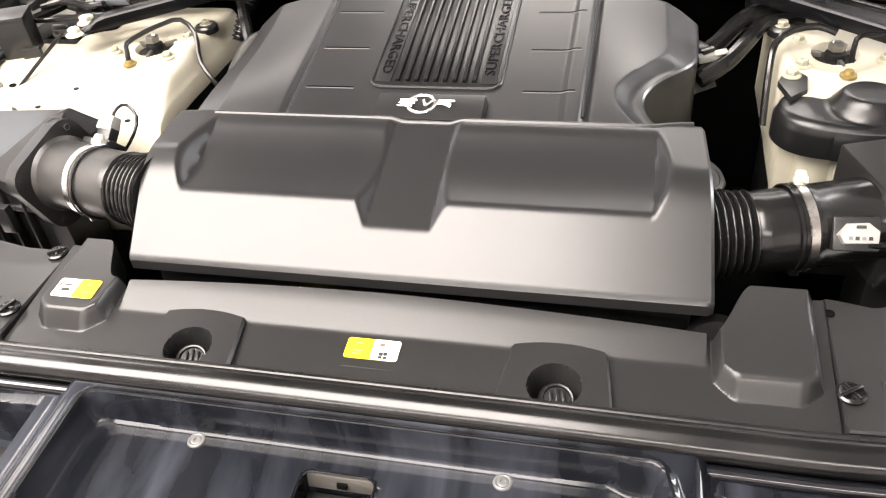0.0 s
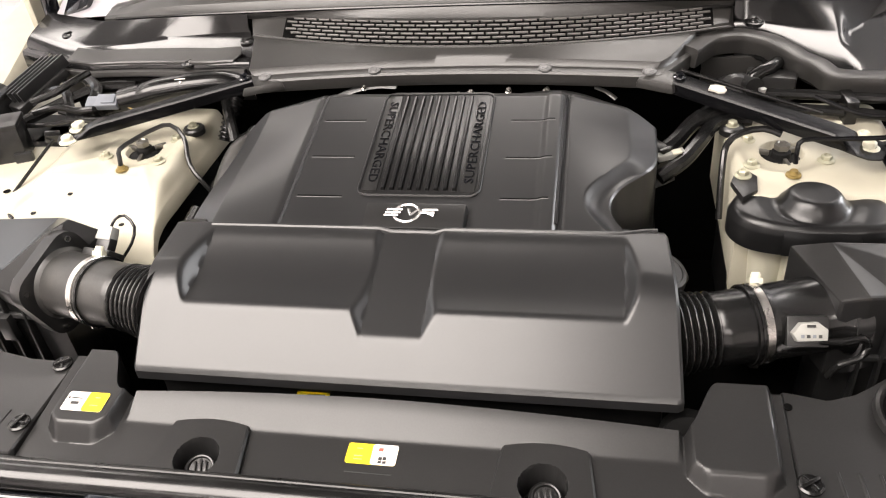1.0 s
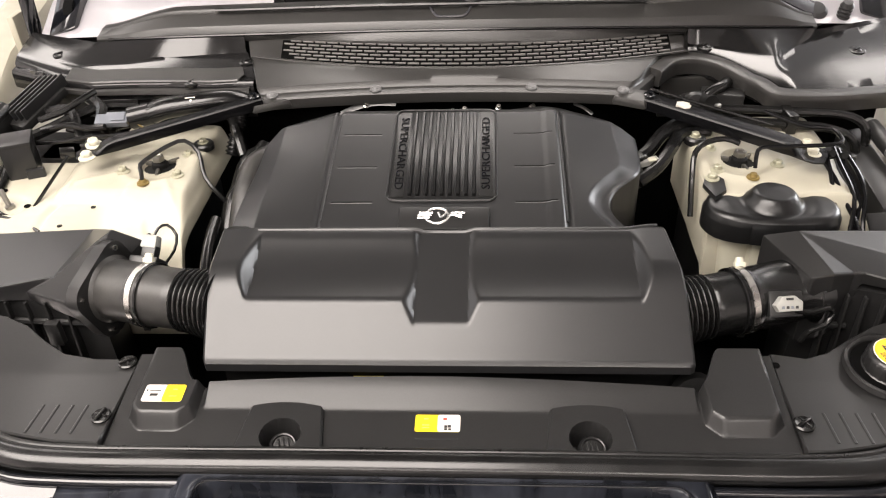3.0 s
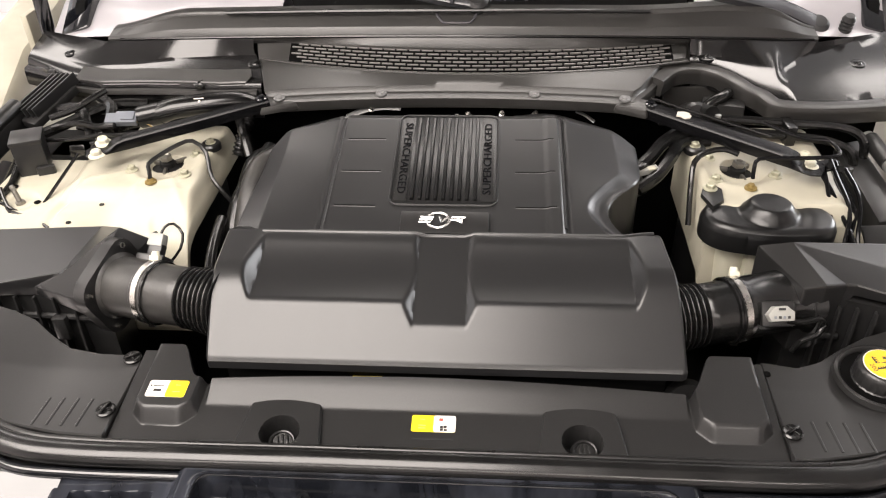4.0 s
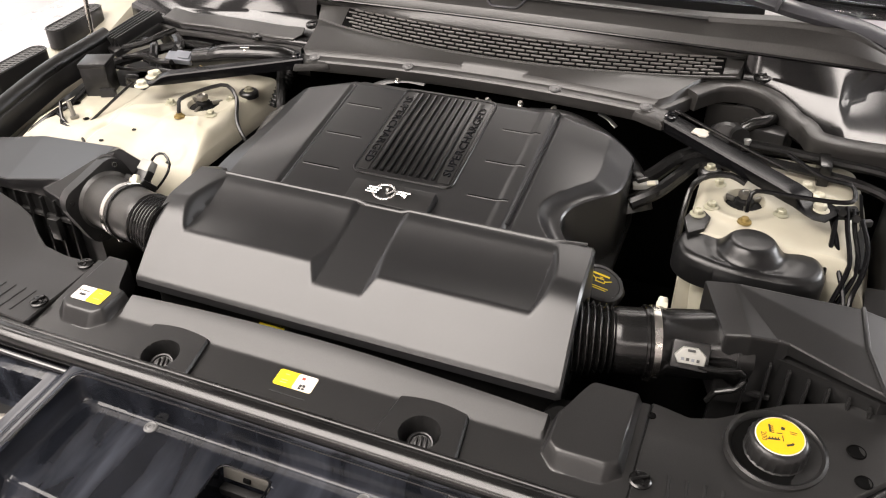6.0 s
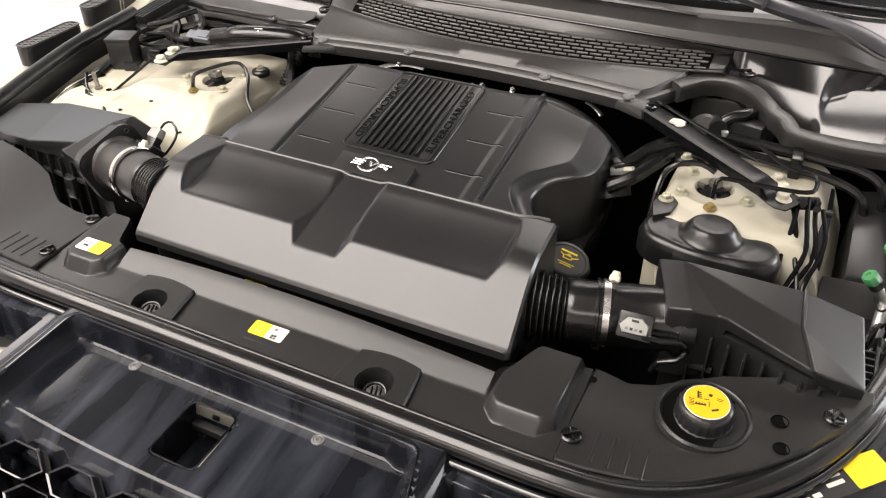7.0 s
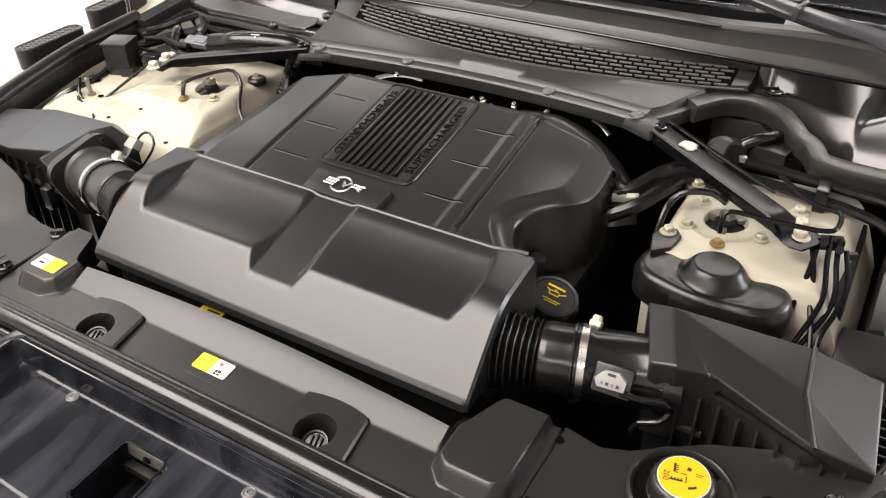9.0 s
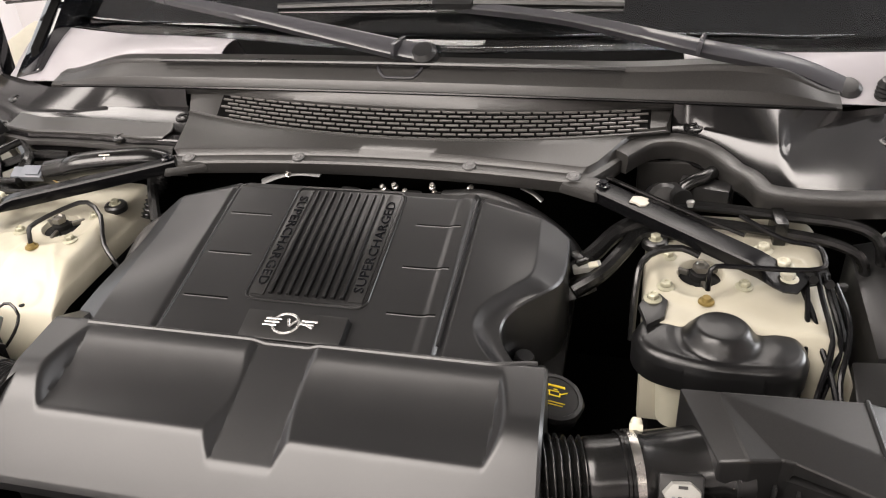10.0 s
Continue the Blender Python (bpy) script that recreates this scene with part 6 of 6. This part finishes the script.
# steel brake lines
BR = [
    [(0.487, 0.500, 1.072), (0.487, 0.505, 1.092), (0.494, 0.511, 1.102), (0.53, 0.512, 1.103), (0.585, 0.508, 1.107), (0.612, 0.512, 1.108), (0.622, 0.525, 1.108), (0.622, 0.56, 1.106), (0.612, 0.572, 1.105), (0.58, 0.588, 1.101), (0.53, 0.632, 1.106)],
    [(0.605, 0.535, 1.080), (0.606, 0.505, 1.065), (0.604, 0.470, 1.045), (0.600, 0.440, 1.030), (0.596, 0.415, 1.0), (0.586, 0.385, 0.965)],
    [(0.618, 0.540, 1.085), (0.622, 0.505, 1.070), (0.630, 0.465, 1.050), (0.628, 0.44, 1.035), (0.615, 0.405, 1.005), (0.605, 0.375, 0.97)],
    [(0.628, 0.545, 1.080), (0.634, 0.510, 1.062), (0.642, 0.480, 1.045), (0.640, 0.45, 1.03), (0.622, 0.41, 1.0), (0.60, 0.36, 0.965)],
    [(0.600, 0.525, 1.072), (0.612, 0.49, 1.055), (0.618, 0.455, 1.038), (0.630, 0.42, 1.015), (0.640, 0.385, 0.98)],
    [(0.640, 0.53, 1.075), (0.652, 0.49, 1.055), (0.650, 0.455, 1.035), (0.640, 0.42, 1.01), (0.645, 0.38, 0.97)],
]
for k, pts in enumerate(BR):
    pipe("brake_line", "thin glossy black brake line on the strut tower", "pipe", pts, 0.0036 if k else 0.0034, ENAMEL, "brake lines", 8)
pipe("damper_lead", "black corrugated lead over the strut tower", "cable", [(0.398, 0.50, 0.98), (0.399, 0.53, 1.04), (0.405, 0.555, 1.070), (0.425, 0.568, 1.082), (0.455, 0.572, 1.086), (0.478, 0.566, 1.080)], 0.0048, HOSE, "", 9)
t = thing("line_union", "dark block joining the brake lines", "fitting", (0.62, 0.54, 1.06))
part("body", block(pose(0.620, 0.545, 1.065, 0, 0, 20), (0.030, 0.016, 0.016), 0.003), DARK, t)
part("nut", lathe([(0.006, 0), (0.006, 0.014), (0, 0.014)], pose(0.612, 0.533, 1.076, 50), 6), DARK, t, "dark union nut")
part("nut", lathe([(0.006, 0), (0.006, 0.014), (0, 0.014)], pose(0.632, 0.535, 1.072, 60), 6), DARK, t, "dark union nut")
part("tab", block(pose(0.648, 0.530, 1.066, 0, 0, 30), (0.012, 0.008, 0.010), 0.002), MATTE, t)

t = thing("battery_cover", "black plastic cover box beside the strut tower", "cover box", (0.705, 0.58, 0.9))
part("box", solid([(0.690, 0.470, 1.012), (0.745, 0.480, 1.012), (0.738, 0.72, 1.030), (0.690, 0.70, 1.030), (0.690, 0.47, 0.88), (0.745, 0.48, 0.88), (0.738, 0.72, 0.88), (0.690, 0.70, 0.88)],
                  [(0, 1, 2, 3), (7, 6, 5, 4), (0, 4, 5, 1), (1, 5, 6, 2), (2, 6, 7, 3), (3, 7, 4, 0)], 0.006), MATTE, t)
part("front_flap", solid([(0.662, 0.415, 0.985), (0.742, 0.42, 0.985), (0.744, 0.474, 1.008), (0.661, 0.466, 1.008), (0.662, 0.42, 0.86), (0.742, 0.42, 0.86), (0.744, 0.474, 0.86), (0.661, 0.466, 0.86)],
                         [(0, 1, 2, 3), (7, 6, 5, 4), (0, 4, 5, 1), (1, 5, 6, 2), (2, 6, 7, 3), (3, 7, 4, 0)], 0.004), MATTE, t)
t = thing("refrigerant_pipe", "pale metal air conditioning pipe with service ports", "pipe", (0.76, 0.5, 0.95))
part("pipe", tube([(0.742, 0.70, 1.045), (0.748, 0.64, 1.042), (0.756, 0.55, 1.030), (0.764, 0.47, 1.015), (0.770, 0.42, 0.99), (0.772, 0.38, 0.95)], 0.013, 16), ALLOY, t)
part("sleeve", tube([(0.744, 0.69, 1.046), (0.750, 0.61, 1.040)], 0.0145, 14, curve=False), MATTE, t)
part("pipe", tube([(0.752, 0.455, 1.02), (0.746, 0.43, 1.018), (0.742, 0.40, 1.0), (0.742, 0.37, 0.96)], 0.0085, 12), ALLOY, t)
for x, y, z, lean in ((0.715, 0.408, 1.060, -38), (0.735, 0.469, 1.074, -30)):
    m = pose(x, y, z, 14, lean, 0)
    cap = part("service_cap", lathe([(0.0100, -0.008), (0.0112, -0.006), (0.0112, 0.003), (0.0095, 0.0065), (0.0040, 0.007), (0.0035, 0.0055), (0, 0.0055)], m, 8), GREEN, t, "green plastic service cap")
    part("collar", lathe([(0.0085, -0.020), (0.0105, -0.018), (0.0105, -0.011), (0.009, -0.008)], m, 16), RUBBER, t)
    part("stem", lathe([(0.0070, -0.060), (0.0070, -0.022), (0.0085, -0.020)], m, 14), ALLOY, t, "pale metal port stem")
    part("strap", tube([m @ Vector((0.010, 0, -0.012)), m @ Vector((0.012, -0.018, -0.018)), m @ Vector((0.004, -0.030, -0.034)), m @ Vector((-0.010, -0.020, -0.040)), m @ Vector((-0.008, -0.006, -0.030))], 0.0018, 6), RUBBER, t)
t = thing("washer_pipe", "dark pipes standing behind the wing cover", "pipe", (0.745, 0.33, 0.9))
for k in range(3):
    part("tube", tube([(0.742 - 0.008 * k, 0.29 + 0.03 * k, 0.90), (0.744 - 0.006 * k, 0.31 + 0.03 * k, 0.985), (0.746, 0.36 + 0.02 * k, 1.0)], 0.0055, 8), HOSE, t)
part("tip", lathe([(0.006, 0), (0.006, 0.020), (0.004, 0.022), (0, 0.022)], pose(0.762, 0.365, 0.985, 20), 12), NATURAL, t, "white pipe tip")
t = thing("washer_motor", "dark servo and bracket under the cowl arch", "motor", (0.45, 0.75, 1.02))
part("can", lathe([(0.024, 0), (0.026, 0.01), (0.026, 0.045), (0.02, 0.052), (0, 0.052)], pose(0.425, 0.745, 1.06, 60, 20, 0), 24), MATTE, t)
part("neck", lathe([(0.012, 0), (0.012, 0.04), (0.015, 0.042), (0.015, 0.05), (0, 0.05)], pose(0.442, 0.735, 1.085, 70, 60, 0), 18), DARK, t)
part("box", block(pose(0.49, 0.745, 1.055, 0, 0, -12), (0.075, 0.035, 0.038), 0.005), MATTE, t)
part("back_plate", block(pose(0.465, 0.812, 1.010, 4, 0, 0), (0.150, 0.008, 0.085), 0.003), COWL, t, "dark grey backing plate")
part("elbow", tube([(0.50, 0.765, 1.10), (0.485, 0.745, 1.10), (0.46, 0.735, 1.09), (0.45, 0.72, 1.06)], 0.011, 12), HOSE, t)
part("bolt", lathe([(0.006, 0), (0.006, 0.008), (0, 0.009)], pose(0.468, 0.688, 1.085), 6), ALLOY, t)

# ---- lines, boxes and looms on the other side ----
t = thing("relay_box", "black relay box on the inner wing", "relay box", (-0.757, 0.568, 1.02))
part("box", block(pose(-0.757, 0.568, 1.020, 0, 0, 22), (0.050, 0.052, 0.076), 0.005, (1.05, 1.05)), MATTE, t)
part("lid", block(pose(-0.757, 0.568, 1.094, 0, 0, 22), (0.055, 0.057, 0.009), 0.003), MATTE, t)
part("foot", block(pose(-0.728, 0.550, 1.022, 0, 0, 22), (0.03, 0.012, 0.03), 0.003), MATTE, t)
t = thing("bulkhead_tray", "dark plastic tray under the looms", "tray", (-0.64, 0.675, 0.98))
part("tray", plate(-0.815, -0.445, 0.622, 0.735, 0.98, 1.030, 0.006), DARK, t)
t = thing("finned_module", "black finned heat sink module by the bulkhead", "control module", (-0.75, 0.68, 1.07))
m = pose(-0.792, 0.722, 1.080, 17, 0, -25)
part("plate", block(m, (0.055, 0.115, 0.016), 0.003), MATTE, t)
for k in range(5):
    part("fin", block(m @ Matrix.Translation((-0.023 + 0.0105 * k, 0.004 * k, 0.013)), (0.0032, 0.112, 0.024), 0.0008), SATIN, t)
t = thing("inner_wing_liner", "black plastic liner inside the wing", "liner", (-0.80, 0.45, 0.80))
part("liner", solid([(-0.765, 0.27, 0.985), (-0.800, 0.44, 0.998), (-0.835, 0.62, 1.020), (-0.855, 0.62, 1.024), (-0.845, 0.42, 1.0), (-0.80, 0.26, 0.985), (-0.765, 0.27, 0.80), (-0.800, 0.44, 0.80), (-0.835, 0.62, 0.80), (-0.855, 0.62, 0.80), (-0.845, 0.42, 0.80), (-0.80, 0.26, 0.80)],
                    [(0, 1, 2, 3, 4, 5), (11, 10, 9, 8, 7, 6), (0, 6, 7, 1), (1, 7, 8, 2), (2, 8, 9, 3), (3, 9, 10, 4), (4, 10, 11, 5), (5, 11, 6, 0)], 0.004), MATTE, t)
pipe("wing_loom", "black taped loom along the inner wing", "cable", [(-0.80, 0.30, 0.985), (-0.795, 0.36, 1.000), (-0.790, 0.41, 1.020), (-0.775, 0.455, 1.036), (-0.770, 0.50, 1.040), (-0.785, 0.56, 1.045), (-0.79, 0.62, 1.06)], 0.0062, HOSE, "wiring looms", 9)
pipe("wing_loom", "black taped loom along the inner wing", "cable", [(-0.770, 0.455, 1.034), (-0.750, 0.445, 1.032), (-0.738, 0.430, 1.030), (-0.705, 0.426, 1.026)], 0.0040, HOSE, "wiring looms", 9)
pipe("sensor_rod", "thin dark rod over the strut tower", "rod", [(-0.702, 0.420, 1.016), (-0.663, 0.556, 1.074)], 0.0028, HOSE, "", 8)
pipe("level_lead", "thin black lead on the inner wing", "cable", [(-0.76, 0.46, 1.06), (-0.745, 0.44, 1.035), (-0.72, 0.432, 1.028), (-0.697, 0.424, 1.024), (-0.66, 0.40, 1.02)], 0.0030, HOSE, "", 8)
t = thing("rod_joint", "small black plastic rod end", "fitting", (-0.668, 0.560, 1.07))
part("body", block(pose(-0.668, 0.561, 1.070, 20, 10, 30), (0.024, 0.014, 0.016), 0.003), HOSE, t)

t = thing("air_duct", "glossy black moulded air duct behind the tower", "air duct", (-0.45, 0.69, 1.07))
part("duct", tube([(-0.545, 0.665, 1.100), (-0.52, 0.668, 1.108), (-0.46, 0.682, 1.112), (-0.41, 0.700, 1.108), (-0.385, 0.712, 1.095)], 0.0225, 20, flat=0.85), HOSE, t)
part("collar", tube([(-0.585, 0.662, 1.092), (-0.545, 0.665, 1.100)], 0.019, 18, curve=False, radii=lambda q: 0.0205), HOSE, t)
part("convoluted_hose", tube([(-0.66, 0.635, 1.065), (-0.635, 0.650, 1.080), (-0.61, 0.660, 1.087), (-0.583, 0.662, 1.092)], 0.015, 14, 0.0012, radii=lambda q: 0.0150 + 0.0020 * math.sin(q * 105)), HOSE, t)
part("print_bar", block(pose(-0.470, 0.6665, 1.1285, 35, 0, 12), (0.018, 0.0016, 0.0008), 0), WHITE, t, "white printed bar")
part("print_oval", lathe([(0.0022, 0), (0, 0.0006)], pose(-0.468, 0.662, 1.1255, 45, 0, 12), 12), WHITE, t, "white printed oval")
t = thing("loom_connector", "grey blue multi-pin loom connector", "connector", (-0.606, 0.655, 1.07))
m = pose(-0.606, 0.652, 1.090, 24, 0, 4)
part("shell", block(m, (0.040, 0.026, 0.013), 0.002), BLUEPLUG, t)
part("latch", block(m @ Matrix.Translation((0.004, 0, 0.011)), (0.024, 0.018, 0.005), 0.001), BLUEPLUG, t)
part("mate", block(m @ Matrix.Translation((-0.028, 0, 0.001)), (0.022, 0.022, 0.010), 0.002), BLUEPLUG, t)
for k in range(4):
    part("wire", tube([m @ Vector((0.018, -0.008 + 0.005 * k, 0.006)), m @ Vector((0.032, -0.008 + 0.004 * k, 0.005)), m @ Vector((0.045, -0.012 + 0.002 * k, -0.004))], 0.0014, 6), (BRASS, GREYPLUG, HOSE, BRASS)[k], t)
LOOMS = [
    [(-0.79, 0.64, 1.06), (-0.74, 0.66, 1.075), (-0.70, 0.69, 1.085), (-0.66, 0.72, 1.09), (-0.60, 0.735, 1.085)],
    [(-0.76, 0.70, 1.09), (-0.715, 0.69, 1.10), (-0.69, 0.66, 1.095), (-0.675, 0.63, 1.07)],
    [(-0.70, 0.74, 1.10), (-0.66, 0.705, 1.095), (-0.645, 0.67, 1.09), (-0.65, 0.64, 1.07), (-0.67, 0.61, 1.04)],
    [(-0.62, 0.73, 1.075), (-0.57, 0.725, 1.08), (-0.50, 0.735, 1.085), (-0.44, 0.74, 1.09)],
    [(-0.735, 0.62, 1.09), (-0.69, 0.625, 1.098), (-0.655, 0.628, 1.09), (-0.62, 0.625, 1.094)],
    [(-0.74, 0.632, 1.105), (-0.70, 0.645, 1.115), (-0.675, 0.668, 1.125), (-0.66, 0.70, 1.128)],
    [(-0.755, 0.60, 1.075), (-0.70, 0.600, 1.078), (-0.65, 0.612, 1.080), (-0.60, 0.612, 1.082), (-0.55, 0.62, 1.085)],
    [(-0.70, 0.64, 1.085), (-0.665, 0.65, 1.07), (-0.64, 0.68, 1.06), (-0.62, 0.72, 1.07)],
    [(-0.66, 0.60, 1.07), (-0.625, 0.596, 1.078), (-0.58, 0.602, 1.082), (-0.52, 0.632, 1.09)],
    [(-0.48, 0.72, 1.09), (-0.43, 0.715, 1.085), (-0.41, 0.69, 1.075), (-0.395, 0.66, 1.06), (-0.38, 0.63, 1.03)],
]
for k, pts in enumerate(LOOMS):
    pipe("wiring_loom", "black taped wiring loom behind the tower", "cable", pts, (0.010, 0.0085, 0.011, 0.009, 0.0058, 0.0062, 0.0042, 0.007, 0.0034, 0.0095)[k], HOSE, "wiring looms", 9)
pipe("breather_hose", "black hose between tower and engine cover", "hose", [(-0.36, 0.60, 1.00), (-0.380, 0.56, 0.995), (-0.388, 0.52, 0.97), (-0.385, 0.46, 0.93), (-0.380, 0.40, 0.90)], 0.016, HOSE, "rubber hoses", 14)
pipe("breather_hose", "black hose between tower and engine cover", "hose", [(-0.325, 0.62, 1.03), (-0.35, 0.635, 1.035), (-0.375, 0.62, 1.02), (-0.39, 0.58, 0.98)], 0.014, HOSE, "rubber hoses", 14)
pipe("breather_hose", "black hose along the tower side", "hose", [(-0.398, 0.48, 0.99), (-0.394, 0.42, 0.985), (-0.385, 0.36, 0.975), (-0.375, 0.31, 0.96), (-0.37, 0.26, 0.93)], 0.009, HOSE, "rubber hoses", 14)

# rail, wing vents
t = thing("wing_rail", "black rubber topped rail along the wing", "rail", (-0.885, 0.58, 1.0))
part("rail", solid([(-0.828, 0.270, 1.030), (-0.858, 0.270, 1.038), (-0.872, 0.548, 1.082), (-0.852, 0.690, 1.102), (-0.822, 0.690, 1.096), (-0.842, 0.548, 1.074),
                    (-0.828, 0.270, 0.985), (-0.862, 0.270, 0.985), (-0.876, 0.548, 1.032), (-0.856, 0.690, 1.055), (-0.822, 0.690, 1.055), (-0.842, 0.548, 1.032)],
                   [(0, 5, 4, 3, 2, 1), (6, 7, 8, 9, 10, 11), (0, 6, 11, 5), (5, 11, 10, 4), (4, 10, 9, 3), (3, 9, 8, 2), (2, 8, 7, 1), (1, 7, 6, 0)], 0.004), MATTE, t)
part("seal", tube([(-0.842, 0.268, 1.034), (-0.856, 0.420, 1.058), (-0.858, 0.548, 1.078), (-0.838, 0.692, 1.099)], 0.0165, 16), RUBBER, t)
for (x, y, z, L, turn) in ((-0.950, 0.542, 1.040, 0.165, 4), (-0.985, 0.755, 1.056, 0.175, 8)):
    v = thing("wing_vent", "black honeycomb topped vent block on the wing", "vent", (x, y, z), "wing vents")
    m = pose(x, y, z, 0, 0, turn)
    part("block", prism(rounded(-0.021, 0.021, -L / 2, L / 2, 0.0195), 0.0, 0.040, 0.002, m), MATTE, v)
    # black plate on the closed block paints the depth shade of the cells
    part("floor", prism(rounded(-0.0175, 0.0175, -L / 2 + 0.004, L / 2 - 0.004, 0.016), 0.0402, 0.0412, 0, m), VOID, v)
    wall = bmesh.new()
    loop = rounded(-0.0195, 0.0195, -L / 2 + 0.002, L / 2 - 0.002, 0.018)
    tube([m @ Vector((px, py, 0.042)) for px, py in loop], 0.0022, 6, curve=False, closed=True, bm=wall)
    n = int(L / 0.011)
    for k in range(n):
        py = -L / 2 + 0.012 + k * (L - 0.024) / (n - 1)
        tube([m @ Vector((-0.0165, py - 0.006, 0.0418)), m @ Vector((0.0165, py + 0.006, 0.0418))], 0.0013, 4, curve=False, bm=wall)
        tube([m @ Vector((-0.0165, py + 0.006, 0.0418)), m @ Vector((0.0165, py - 0.006, 0.0418))], 0.0013, 4, curve=False, bm=wall)
    part("honeycomb", wall, MATTE, v)


# ---- headlamp corner panels outside the seal ----
def corner_panel(s):
    half = [(0.44, -0.050), (0.52, -0.043), (0.580, -0.014), (0.634, 0.026), (0.692, 0.092), (0.732, 0.160), (0.763, 0.240), (0.792, 0.355), (0.81, 0.50)]
    ps = spline([(x, y, 0) for x, y in half], 0.02)
    t = thing("headlamp_panel", "black plastic corner panel over the headlamp", "corner panel", (s * 0.75, 0.05, 0.9), "corner panels")
    bm = bmesh.new()
    g = []
    for k, p in enumerate(ps):
        d = (ps[min(k + 1, len(ps) - 1)] - ps[max(k - 1, 0)]).normalized()
        nrm = Vector((d.y, -d.x, 0))
        row = []
        for w, z in ((0.0, 0.968), (0.004, 0.970), (0.018, 0.966), (0.022, 0.962), (0.07, 0.952), (0.16, 0.925), (0.20, 0.89), (0.21, 0.70)):
            q = p + nrm * w
            row.append(bm.verts.new((s * q.x, q.y, z + 0.03 * smooth((p.y - 0.1) / 0.4))))
        g.append(row)
    for a, b in zip(g, g[1:]):
        for i in range(7):
            bm.faces.new((a[i], a[i + 1], b[i + 1], b[i]))
    part("panel", bm, GLOSS, t, angle=40)
    if s > 0:
        c = Vector((0.708, 0.108, 0.972))
        m = Matrix.Translation(c) @ pose(0, 0, 0, 3, -6, 44)
        st = part("service_label", prism(rounded(-0.066, 0.080, -0.020, 0.020, 0.003), 0.0, 0.0008, 0, m), INK, t, "black service sticker with white print")
        part("label_yellow", prism(rounded(0.030, 0.078, -0.019, 0.019, 0.002), 0.0008, 0.0013, 0, m), YELLOW, st, "yellow field of the sticker")
        for px, py, a, b in ((-0.054, -0.006, 0.012, 0.011), (-0.034, 0.006, 0.009, 0.008), (-0.034, -0.010, 0.013, 0.006), (-0.018, 0.008, 0.010, 0.007), (-0.018, -0.009, 0.010, 0.006), (0.010, 0.007, 0.024, 0.005), (0.010, -0.003, 0.022, 0.005)):
            part("print_bar", block(m @ Matrix.Translation((px, py, 0.0008)), (a, b, 0.0005), 0), WHITE, st)
    return t


corner_panel(1)
corner_panel(-1)
